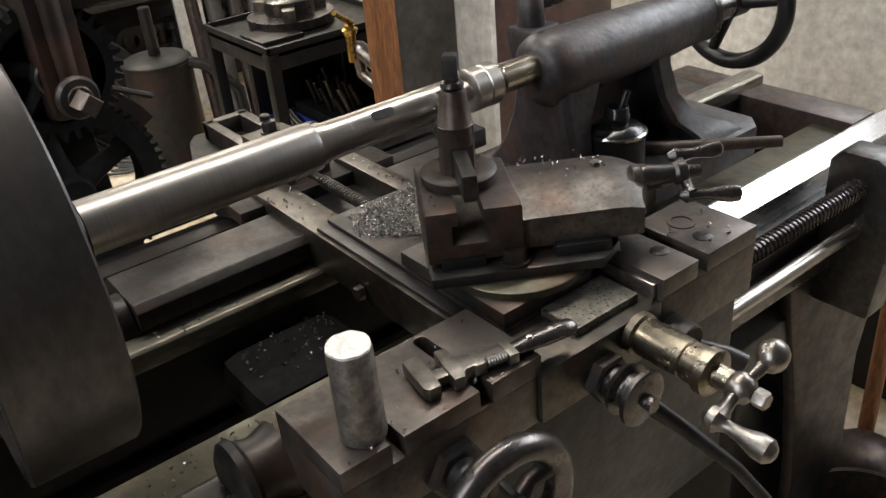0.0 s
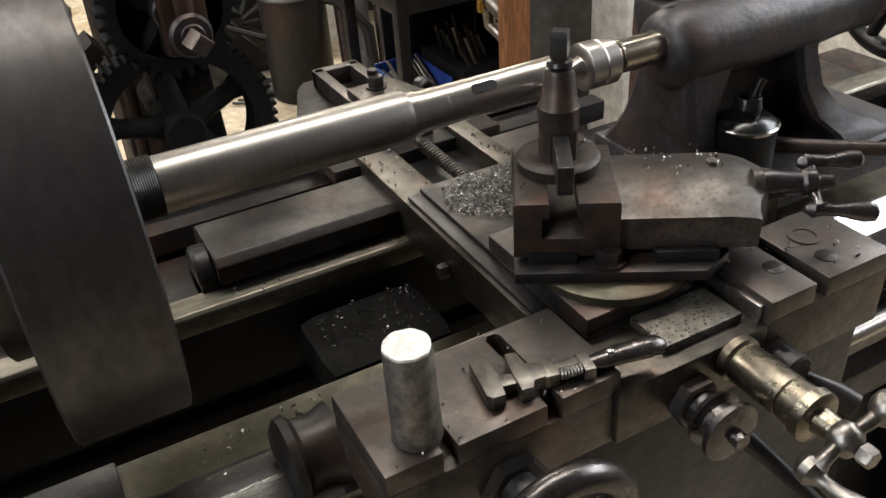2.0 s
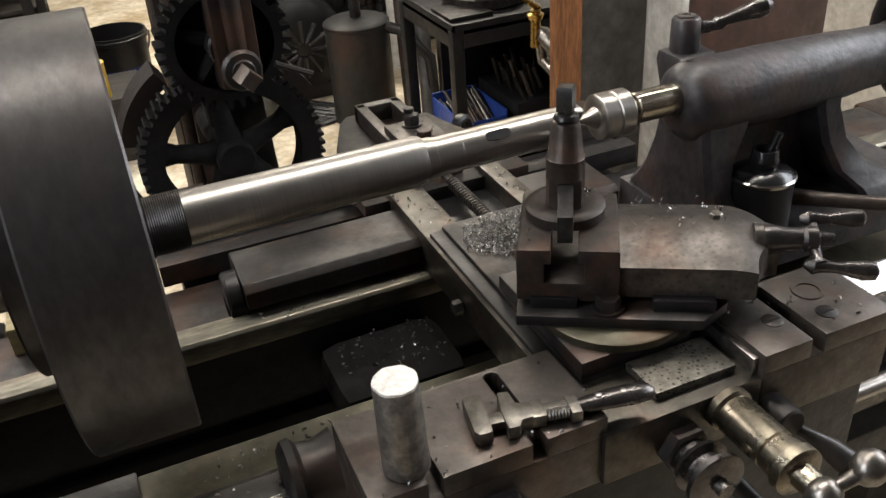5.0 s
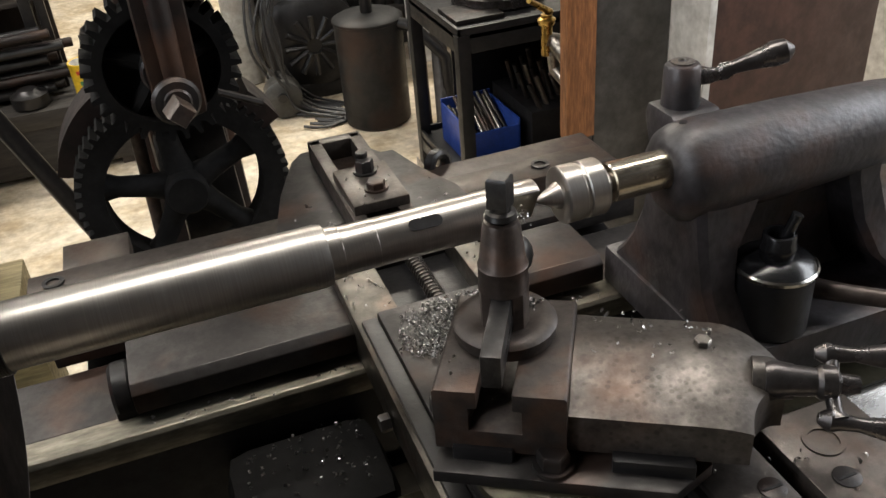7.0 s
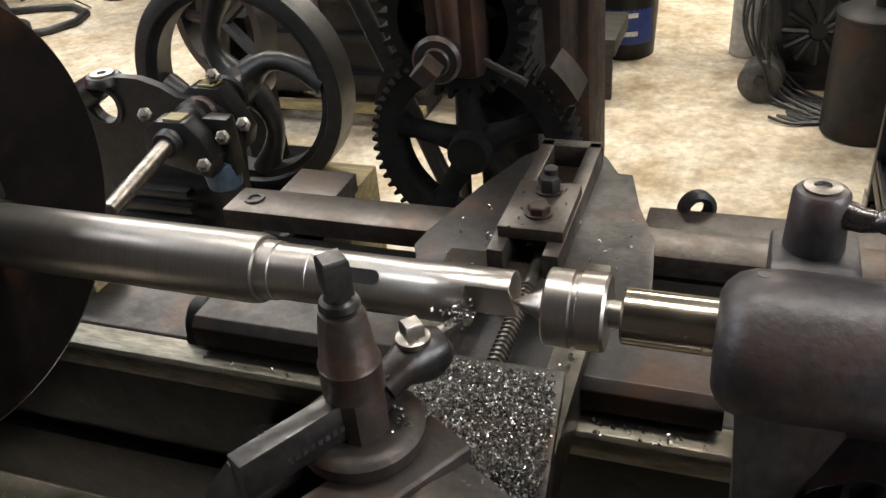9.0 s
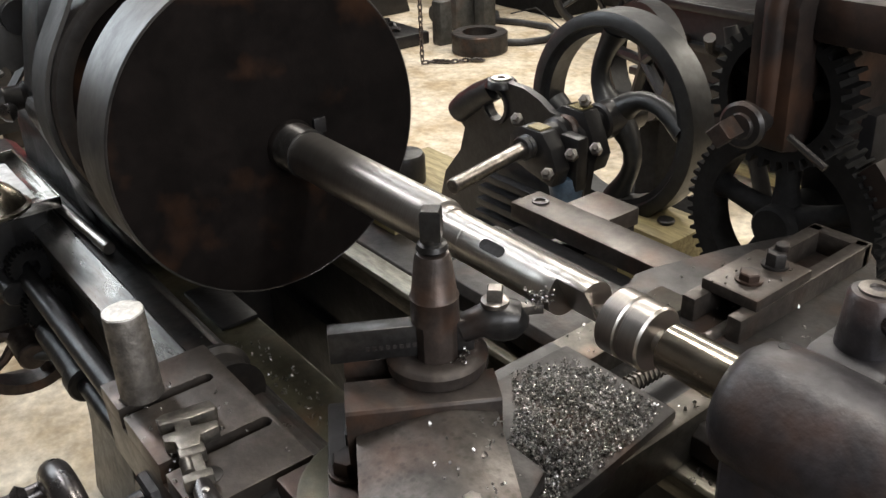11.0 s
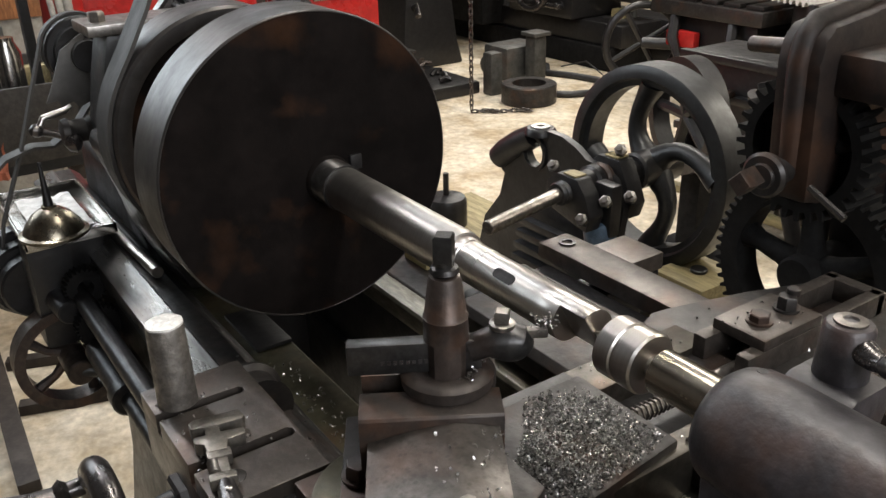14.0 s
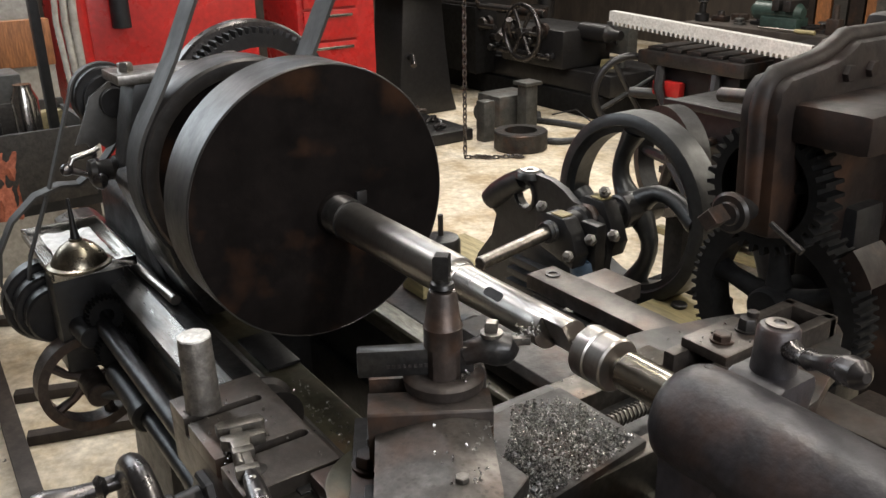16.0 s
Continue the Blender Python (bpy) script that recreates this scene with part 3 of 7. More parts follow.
bm = B(); tube(bm, [(.10, -.45, .70), (.13, -.52, .66), (.17, -.60, .60), (.20, -.68, .52)], [.018, .014, .011, .01], 12); part("feed_lever", bm, IRON, carr)
bm = B(); rod(bm, (.17, -.43, .80), (.17, -.50, .80), .026); part("lever_boss", bm, IRON, carr)

# handwheel of the apron
hw = (-.27, -.55, .785)
bm = B(); tube(bm, arc(hw, (1, 0, 0), (0, 0, 1), .095, 0, 360, 48)[:-1], .020, 14, True); part("handwheel_rim", bm, STEEL3, carr, "smooth dark handwheel rim")
for a in (20, 110, 200, 290):
    bm = B(); d = Vector((math.cos(radians(a)), 0, math.sin(radians(a))))
    tube(bm, [Vector(hw) + d * .02, Vector(hw) + d * .05 + Vector((0, .008, 0)), Vector(hw) + d * .09], [.016, .012, .014], 10); part("handwheel_spoke", bm, IRON, carr)
bm = B(); turn(bm, (hw[0], -.40, hw[2]), (0, -1, 0), [(0, .045), (.02, .045), (.03, .03), (.10, .024), (.105, .03), (.16, .03), (.165, .018)], 28); part("handwheel_hub", bm, IRON, carr)
bm = B(); hexa(bm, (hw[0], -.43, hw[2]), (0, -1, 0), .048, .03); part("hub_nut", bm, IRON, carr)
bm = B(); turn(bm, (hw[0] - .089, -.555, hw[2] + .032), (0, -1, 0), [(0, .014), (.03, .014), (.04, .022), (.05, .014), (.08, .017), (.12, .026), (.14, .024), (.15, .008)], 20); part("handwheel_handle", bm, STEEL3, carr, "polished dark turned handle")

# cross slide, swivel and compound slide
cross = thing("cross_slide", "oily black iron cross slide with a degree ring", "cross slide")
bm = B(); prism(bm, [(-.085, -.345), (.16, -.345), (.16, -.12), (.130, .165), (-.085, .165)], .832, .872, .005); part("slide", bm, IRON, cross)
bm = B(); prism(bm, [(-.085, -.345), (.10, -.345), (.158, -.310), (.158, -.16), (.12, -.08), (-.085, -.08)], .872, .900, .005); part("front_block", bm, IRON, cross)
bm = B(); turn(bm, (.03, -.245, .90), (0, 0, 1), [(0, .116), (.012, .116), (.014, .112)], 64); part("degree_ring", bm, OILWAY, cross, "dull oily degree ring")
bm = B(); box(bm, -.112, -.086, -.36, .16, .842, .866, .003); part("gib_strip", bm, BLACK, cross)

ang = -31.5
CM = Matrix.Translation((-.118, -.212, 0)) @ pose(0, 0, 0, 0, 0, ang)   # along the slide: x, across: y
comp = thing("compound_slide", "brown worn iron compound slide with a ball crank", "compound slide")


def cpart(name, bm, mat, label=""):
    bm.transform(CM)
    return part(name, bm, mat, comp, label)


bm = B(); prism(bm, [(.0, -.028), (.27, -.028), (.31, .02), (.31, .15), (.28, .18), (.03, .18), (.0, .14)], .914, .932, .003); cpart("base", bm, IRON)
bm = B(); box(bm, .01, .32, .05, .16, .934, .952, .002); cpart("dovetail", bm, BLACK)
bm = B(); box(bm, .02, .09, -.006, .02, .928, .95, .003); cpart("gib_block", bm, BLACK)
bm = B(); box(bm, .20, .29, -.006, .02, .928, .95, .003); cpart("gib_block", bm, BLACK)
bm = B(); hexa(bm, (.135, -.004, .936), (0, 0, 1), .019, .02); turn(bm, (.135, -.004, .934), (0, 0, 1), [(0, .024), (.004, .024)], 20); cpart("clamp_bolt", bm, IRON)
# top block with its T-slot
bm = B(); extrude_y(bm, [(.0, .942), (.0, 1.026), (.003, 1.029), (.050, 1.029), (.050, 1.005), (.040, 1.005), (.040, .972), (.100, .972), (.100, 1.005), (.090, 1.005), (.090, 1.029), (.147, 1.029), (.150, 1.026), (.150, .942)], .0, .18)
cpart("slot_block", bm, RUSTTOP)
# the domed top of the slide, hollowed at its crank end
bm = B()
top, low = [], []
for x in [.1505, .18, .21, .24, .27, .29, .31, .325, .338, .346] + [.346 + .04 * (1 - math.cos(k * math.pi / 16)) for k in range(1, 9)]:
    y0 = .010 if x <= .346 else .014 + .062 * math.sin(math.acos(max(0, 1 - (x - .346) / .04)))
    y1 = .174 if x < .31 else .174 - .06 * ((x - .31) / .076) ** 2.4
    t_row, l_row = [], []
    for k in range(13):
        y = y0 + (y1 - y0) * k / 12
        z = .996 + .025 * math.sin(math.pi / 2 * min(1, (y - .01) / .13)) - .16 * max(0, y - .12) - .02 * max(0, (x - .3) / .086) ** 2
        t_row.append(bm.verts.new((x, y, z)))
        l_row.append(bm.verts.new((x, y, .945)))
    top.append(t_row); low.append(l_row)
for i in range(len(top) - 1):
    for k in range(12):
        bm.faces.new((top[i][k], top[i + 1][k], top[i + 1][k + 1], top[i][k + 1]))
        bm.faces.new((low[i][k], low[i][k + 1], low[i + 1][k + 1], low[i + 1][k]))
    bm.faces.new((top[i][0], low[i][0], low[i + 1][0], top[i + 1][0]))
    bm.faces.new((top[i][12], top[i + 1][12], low[i + 1][12], low[i][12]))
for k in range(12):
    bm.faces.new((top[0][k], top[0][k + 1], low[0][k + 1], low[0][k]))
    bm.faces.new((top[-1][k], low[-1][k], low[-1][k + 1], top[-1][k + 1]))
bmesh.ops.bevel(bm, geom=[e for e in bm.edges if len(e.link_faces) == 2 and e.calc_face_angle(0) > .9], offset=.0025, segments=2, affect="EDGES")
cpart("top_slide", bm, WORNTOP)
bm = B(); turn(bm, (.350, .095, .996), (1, -.05, .03), [(0, .026), (.02, .026), (.03, .022), (.045, .02)], 28); cpart("screw_boss", bm, WORNTOP)
bm = B(); hexa(bm, (.297, .123, 1.020), (0, 0, 1), .010, .007); cpart("oil_plug", bm, STEEL2)
bm = B(); turn(bm, (.362, .088, 1.003), (1, 0, 0), [(0, .02), (.01, .022), (.03, .018), (.055, .016), (.06, .02), (.075, .02), (.08, .012), (.10, .01)], 24); cpart("crank_shaft", bm, STEEL3)
bm = B(); turn(bm, (.432, .088, .990), (0, 0, 1), [(0, .006), (.004, .013), (.013, .016), (.022, .013), (.026, .006)], 18)
tube(bm, [(.432, .088, 1.003), (.436, .112, 1.016), (.438, .118, 1.02)], [.009, .008, .013], 12)
turn(bm, (.430, .118, 1.02), (1, -.1, .1), [(-.012, .006), (0, .013), (.012, .010), (.03, .008), (.06, .014), (.075, .012), (.08, .004)], 16)
tube(bm, [(.432, .088, 1.003), (.436, .062, .985), (.438, .056, .98)], [.009, .008, .014], 12)
turn(bm, (.430, .056, .978), (1, -.1, -.05), [(-.012, .006), (0, .014), (.012, .010), (.03, .008), (.07, .015), (.085, .013), (.09, .004)], 16)
cpart("ball_crank", bm, STEEL3, "worn steel ball crank")

# tool post
tpst = thing("tool_post", "rusty brown lantern tool post with square clamp screw", "tool post")
bm = B(); turn(bm, (0, -.151, 1.028), (0, 0, 1), [(0, .05), (.002, .06), (.018, .062), (.022, .058), (.024, .045), (.018, .03)], 48); part("washer", bm, RUSTTOP, tpst, "rusty dished ring washer")
bd = Vector((.10, .17, 0)).normalized()
BM = Matrix.Translation((0, -.151, 0)) @ pose(0, 0, 0, 0, 0, math.degrees(math.atan2(bd.y, bd.x)))   # along the bar: x
bm = B()
turn(bm, (0, -.151, 1.094), (0, 0, 1), [(0, .0295), (.03, .0285), (.032, .0295), (.034, .0275), (.082, .0215), (.088, .019), (.090, .013)], 32)
for s in (-1, 1):
    b2 = B(); prism(b2, [(-.024, s * .0125), (.024, s * .0125), (.017, s * .024), (0, s * .029), (-.017, s * .024)][::s], 1.034, 1.096, 0)
    b2.transform(BM)
    me = bpy.data.meshes.new("cheek"); b2.to_mesh(me); b2.free(); bm.from_mesh(me); bpy.data.meshes.remove(me)
part("post", bm, BROWNPOST, tpst)
bm = B(); turn(bm, (0, -.151, 1.184), (0, 0, 1), [(0, .015), (.004, .019), (.01, .017), (.012, .0125), (.018, .0125)], 24); turn(bm, (0, -.151, 1.20), (.0, 0, 1), [(0, .0165), (.034, .0165), (.037, .014)], 4); part("clamp_screw", bm, BLACKSTEEL, tpst, "dark square headed clamp screw")
holder = thing("tool_holder", "dark forged steel tool holder clamped in the tool post", "tool holder")
bm = B(); box(bm, -.128, .045, -.0115, .0115, 1.050, 1.093, .003); bm.transform(BM); part("shank", bm, BLACKSTEEL, holder)
for k in range(9):
    bm = B(); box(bm, -.085 + .008 * k, -.080 + .008 * k, -.0122, -.0112, 1.064, 1.070, 0); bm.transform(BM); part("stamped_mark", bm, STEEL3, holder)
bm = B(); tube(bm, [BM @ Vector(p) for p in ((.03, 0, 1.075), (.05, 0, 1.082), (.072, 0, 1.085), (.09, 0, 1.08), (.10, 0, 1.07))], [.018, .019, .027, .027, .019], 16); part("head", bm, BLACKSTEEL, holder)
bm = B(); turn(bm, BM @ Vector((.072, 0, 1.105)), (0, 0, 1), [(0, .017), (.006, .017), (.008, .012)], 20); turn(bm, BM @ Vector((.072, 0, 1.112)), (0, 0, 1), [(0, .013), (.014, .013), (.016, .011)], 4); part("set_screw", bm, STEEL2, holder)
bm = B(); box(bm, .085, .130, -.006, .006, 1.088, 1.100, .001, BM @ pose(0, 0, 0, 0, 0, 0)); part("tool_bit", bm, STEEL2, holder, "ground steel tool bit")

# workpiece
work = thing("steel_shaft", "turned steel shaft with keyway held against the live centre", "workpiece")
bm = B(); turn(bm, (-.66, 0, AX), (1, 0, 0), [(0, .038), (.09, .038), (.091, .0402), (.478, .0402), (.487, .0385), (.488, .0362)], 72)
part("thick_end", bm, STEEL, work)
bm = B(); turn(bm, (-.606, 0, AX), (1, 0, 0), [(.0016 * k, .0438 if k % 2 else .0428) for k in range(38)], 56); part("threaded_nose", bm, BLACKSTEEL, work, "dark threaded collar by the faceplate")
bm = B(); turn(bm, (-.18, 0, AX), (1, 0, 0), [(0, .0335), (.025, .0335), (.026, .0315), (.07, .0315), (.0705, .031), (.205, .031), (.206, .0315), (.247, .0315)], 72)
part("thin_end", bm, BRIGHT, work)
bm = B()
q = [(.0315 * math.cos(radians(a)), .0315 * math.sin(radians(a))) for a in range(-70, 131, 7)]
extrude_x(bm, [(y, z + AX) for y, z in q], .066, .112, .001)
part("tang", bm, BRIGHT, work, "milled flat end with a rough face")
bm = B()
tq = [(-.0145 + .0078 * math.cos(radians(a)), .0078 * math.sin(radians(a))) for a in range(90, 271, 20)] + [(.0145 + .0078 * math.cos(radians(a)), .0078 * math.sin(radians(a))) for a in range(-90, 91, 20)]
prism(bm, [(x - .047, y) for x, y in tq], .0255, .0316, 0, Matrix.Translation((0, 0, AX)) @ pose(0, 0, 0, 42, 0, 0))
part("keyway", bm, BLACK, work, "dark milled keyway slot")

disc = thing("faceplate", "large round dark iron faceplate with a bright rim", "faceplate")
DC = (-.735, -.031, AX + .026)
bm = B(); ring(bm, DC, (1, 0, 0), [(0, .280), (.0, .289), (.003, .292), (.131, .292), (.134, .2895), (.134, .2885), (.131, .286), (.002, .280)], 128); part("rim", bm, DISC, disc, "grey machined rim with dark streaks")
bm = B(); turn(bm, (DC[0] + .02, DC[1], DC[2]), (1, 0, 0), [(0, .287), (.1125, .2885), (.1138, .2875), (.1128, .26), (.109, .12), (.108, .06)], 128); part("web", bm, BLACKFACE, disc, "black greasy face")
bm = B(); turn(bm, (-.64, 0, AX), (1, 0, 0), [(0, .052), (.036, .048), (.042, .044), (.044, .0405)], 40); part("boss", bm, BLACKFACE, disc)
bm = B(); box(bm, -.622, -.600, .045, .07, AX + .01, AX + .04, .003); part("driving_dog", bm, BLACK, disc)
for a in (35, 155, 275):
    d = Vector((0, math.cos(radians(a)), math.sin(radians(a)))) * .15
    bm = B(); ring(bm, Vector((DC[0] + .126, DC[1], DC[2])) + d, (1, 0, 0), [(0, .012), (.003, .012), (.003, .02), (0, .02)], 20); part("bolt_seat", bm, BLACK, disc)
bm = B(); turn(bm, (-.775, DC[1], DC[2]), (1, 0, 0), [(0, .165), (.004, .17), (.03, .17), (.04, .15)], 64); part("back_flange", bm, DISC, disc)

# live centre and tailstock
tail = thing("tailstock", "grey painted cast iron tailstock with polished quill", "tailstock")
bm = B(); turn(bm, (.110, 0, AX), (1, 0, 0), [(0, .0008), (.036, .019), (.037, .022)], 40); part("center_point", bm, BRIGHT, tail, "bright steel centre point")
bm = B(); turn(bm, (.146, 0, AX), (1, 0, 0), [(0, .022), (0.001, .037), (.003, .0395), (.027, .0395), (.029, .037), (.033, .037), (.035, .0395), (.059, .0395), (.062, .037), (.063, .02)], 56); part("center_body", bm, BRIGHT, tail, "bright ringed live centre body")
bm = B(); turn(bm, (.205, 0, AX), (1, 0, 0), [(0, .014), (.02, .014)], 28); part("center_neck", bm, STEEL, tail)
bm = B(); turn(bm, (.222, 0, AX), (1, 0, 0), [(0, .026), (.002, .028), (.12, .028)], 48); part("quill", bm, QUILL, tail, "straw tinted polished quill")
bz = AX - .013
bm = B(); turn(bm, (.30, 0, bz), (1, 0, 0), [(.008, .030), (.009, .045), (.014, .056), (.025, .066), (.04, .071), (.07, .073), (.20, .071), (.38, .064), (.42, .060), (.50, .057)], 64); part("barrel", bm, PAINT, tail, "grey painted tailstock barrel")
bm = B(); turn(bm, (.80, 0, bz), (1, 0, 0), [(0, .058), (.015, .06), (.022, .056), (.024, .035), (.10, .032), (.12, .03)], 48); part("end_cap", bm, STEEL3, tail)
tw = (.93, 0, bz)
bm = B(); tube(bm, arc(tw, (0, 1, 0), (0, 0, 1), .135, 0, 360, 44)[:-1], .019, 12, True); part("handwheel_rim", bm, BLACK, tail, "black handwheel rim")
for a in (50, 170, 290):
    bm = B(); d = Vector((0, math.cos(radians(a)), math.sin(radians(a)))); tube(bm, [Vector(tw) + d * .02, Vector(tw) + d * .13], [.018, .012], 10); part("handwheel_spoke", bm, BLACK, tail)
bm = B(); rod(bm, (.90, 0, bz), (.96, 0, bz), .035); part("handwheel_hub", bm, BLACK, tail)
# clamp boss and handle
bm = B(); turn(bm, (.388, .082, 1.10), (0, .03, 1), [(0, .034), (.02, .033), (.036, .029), (.044, .027), (.048, .0285), (.106, .026), (.110, .023), (.112, .012)], 32); part("clamp_boss", bm, PAINT, tail)
bm = B(); turn(bm, (.388, .085, 1.2115), (0, .03, 1), [(0, .017), (.002, .017), (.003, .008), (-.001, .007)], 24); part("oil_cup", bm, STEEL2, tail, "small bright oil cup")
bm = B(); tube(bm, [(.405, .08, 1.190), (.425, .073, 1.188), (.437, .069, 1.190), (.445, .066, 1.193), (.458, .061, 1.198), (.485, .049, 1.208), (.507, .040, 1.215), (.522, .034, 1.219), (.532, .030, 1.221)], [.015, .012, .010, .0135, .0095, .0135, .0185, .017, .006], 16); part("clamp_handle", bm, STEEL3, tail, "polished turned clamp handle")
bm = B(); extrude_x(bm, [(.02, 1.11), (.02, 1.135), (.05, 1.150), (.112, 1.150), (.118, 1.13), (.10, 1.08), (.06, 1.06)], .350, .43, .006); part("boss_rib", bm, PAINT, tail)
bm = B(); turn(bm, (.345, .012, bz + .069), (0, .1, 1), [(0, .006), (.002, .006)], 14); part("oil_hole", bm, BLACK, tail)
# legs as curved castings
def leg_casting(path, ys, name):
    """A curved web: path of (x0, x1, z), between two y that widen towards the foot."""
    bm = B(); rows = []
    for k, (x0, x1, z) in enumerate(path):
        ya, yb = ys[k]
        rows.append([bm.verts.new(p) for p in ((x0, ya + .012, z), (x0 + .01, ya, z), (x1 - .01, ya, z), (x1, ya + .012, z), (x1, yb - .012, z), (x1 - .01, yb, z), (x0 + .01, yb, z), (x0, yb - .012, z))])
    for a, b in zip(rows, rows[1:]):
        for k in range(8):
            bm.faces.new((a[k], a[(k + 1) % 8], b[(k + 1) % 8], b[k]))
    bm.faces.new(rows[0]); bm.faces.new(rows[-1][::-1])
    return part(name, bm, PAINT, tail)


leg_casting([(.330, .45, 1.09), (.333, .43, 1.04), (.338, .405, .98), (.343, .40, .92), (.347, .415, .88), (.35, .44, .848)], [(-.06, .065), (-.065, .08), (-.07, .10), (-.08, .13), (-.10, .16), (-.12, .19)], "front_leg")
leg_casting([(.60, .66, 1.09), (.605, .66, 1.03), (.625, .685, .96), (.65, .73, .90), (.68, .80, .868), (.69, .84, .845)], [(-.05, .05), (-.055, .06), (-.06, .08), (-.08, .10), (-.11, .14), (-.125, .18)], "rear_leg")
leg_casting([(.42, .62, 1.08), (.41, .62, 1.02), (.40, .64, .94), (.40, .66, .87), (.40, .68, .846)], [(.01, .05), (.01, .06), (.01, .08), (.01, .11), (.0, .14)], "center_web")
bm = B(); prism(bm, [(.345, .21), (.345, -.10), (.385, -.14), (.86, -.14), (.90, -.10), (.90, .21)], .775, .846, .006); part("base", bm, PAINT, tail)
bm = B(); tube(bm, [(.50, -.06, .885), (.56, -.13, .89), (.64, -.21, .895), (.72, -.285, .897)], [.018, .014, .013, .012], 12); part("clamp_lever", bm, BROWNPOST, tail, "long brown clamp lever")
bm = B(); rod(bm, (.49, -.055, .846), (.49, -.055, .91), .026); part("clamp_stud", bm, IRON, tail)

# small things on the lathe
slug = thing("steel_slug", "short rough steel cylinder with a bright sawn end", "steel cylinder")
bm = B(); turn(bm, (-.377, -.403, .8892), (-.012, 0, 1), [(0, .029), (.002, .031), (.135, .0285), (.138, .027)], 40)
for v in bm.verts:
    v.co += Vector((noise.noise(v.co * 90), noise.noise(v.co * 80 + Vector((5, 0, 0))), 0)) * .0012
part("body", bm, SLUG, slug)
bm = B(); turn(bm, (-.3786, -.403, 1.0272), (-.012, 0, 1), [(0, .028), (.003, .0277), (.0042, .025), (.0046, .012), (.004, .005)], 40)
for v in bm.verts:
    v.co += Vector((noise.noise(v.co * 60), noise.noise(v.co * 70 + Vector((5, 0, 0))), noise.noise(v.co * 120) * .6)) * .0018
part("sawn_end", bm, SAWN, slug, "bright pale sawn face")

wr = thing("wrench", "old steel adjustable wrench lying on the carriage wing", "wrench")
WM = Matrix.Translation((-.270, -.392, .889)) @ pose(0, 0, 0, 0, 0, math.degrees(math.atan2(-.05, .232)))
def wpart(name, bm, mat, label=""):
    bm.transform(WM)
    return part(name, bm, mat, wr, label)
bm = B(); prism(bm, [(-.012, .046), (.008, .052), (.014, .048), (.016, .012), (.014, -.026), (-.004, -.028), (-.01, -.02)], .002, .023, .003); wpart("fixed_jaw", bm, WRENCH)
bm = B(); prism(bm, [(.036, .046), (.052, .045), (.056, .02), (.075, .016), (.075, -.012), (.056, -.014), (.05, -.026), (.034, -.026), (.033, .01)], .002, .023, .003); wpart("sliding_jaw", bm, WRENCH)
bm = B(); box(bm, .0, .135, -.008, .013, .004, .019, .002); wpart("bar", bm, WRENCH)
bm = B(); box(bm, .07, .09, -.014, .020, .002, .022, .003); box(bm, .122, .138, -.018, .019, .002, .021, .003); wpart("frame", bm, WRENCH)
bm = B(); turn(bm, (.090, -.008, .016), (1, 0, 0), [(.001 + .0022 * k, .0085 if k % 2 else .0065) for k in range(14)], 16); wpart("worm", bm, STEEL2, "threaded adjusting worm")
bm = B(); tube(bm, [(.135, .002, .013), (.15, .002, .013), (.18, .003, .014), (.215, .004, .014), (.235, .004, .014), (.243, .004, .014)], [.010, .013, .0155, .017, .015, .008], 16, squash=.75); wpart("handle", bm, STEEL3, "smooth dark grip with bright rivets")
for x in (.165, .20):
    bm = B(); turn(bm, (x, .003, .0235), (0, 0, 1), [(0, .005), (.002, .0048), (.003, .003)], 14); wpart("rivet", bm, BRIGHT)

oilc = thing("oil_can", "black painted oil can with a bright worn shoulder", "oil can")
bm = B(); turn(bm, (.453, -.085, .846), (0, 0, 1), [(0, .054), (.003, .057), (.098, .057)], 40); part("body", bm, DARK, oilc)
bm = B(); turn(bm, (.453, -.085, .944), (0, 0, 1), [(0, .057), (.003, .0595), (.007, .0595), (.010, .056), (.018, .047), (.022, .030), (.024, .024)], 40); part("shoulder", bm, GLOSSBLACK, oilc)
bm = B(); ring(bm, (.453, -.085, .944), (0, 0, 1), [(.002, .0575), (.003, .0605), (.008, .0605), (.0105, .0575)], 40); part("seam", bm, CHROME, oilc, "worn bright tin seam")
bm = B(); ring(bm, (.453, -.085, .966), (0, 0, 1), [(0, .019), (0, .024), (.010, .0235), (.012, .026), (.018, .026), (.022, .0235), (.034, .0235), (.036, .022), (.036, .018)], 32); part("neck", bm, GLOSSBLACK, oilc)
bm = B(); tube(bm, [(.460, -.087, .99), (.468, -.089, 1.012), (.474, -.091, 1.030)], .0085, 12); part("spout", bm, GLOSSBLACK, oilc)

# ---- rear attachment and taper bar
rear = thing("rear_slide_bracket", "dark iron bracket with a slotted bar and clamp plate", "machine bracket")
bm = B(); prism(bm, [(-.176, .42), (-.192, .455), (-.186, .495), (-.141, .668), (-.088, .810), (-.060, .846), (.045, .855), (.072, .827), (.104, .766), (.131, .764), (.159, .65), (.198, .546), (.21, .42), (.21, .36), (-.176, .36)], .814, .845, .004); part("gusset", bm, IRON, rear)
bm = B()
box(bm, -.047, -.020, .40, .80, .838, .888, .004); box(bm, .042, .069, .40, .80, .838, .888, .004); box(bm, -.047, .069, .775, .805, .838, .888, .004)
part("slot_frame", bm, IRONTOP, rear)
bm = B(); box(bm, -.040, .068, .44, .60, .886, .908, .005); part("clamp_plate", bm, IRONTOP, rear)
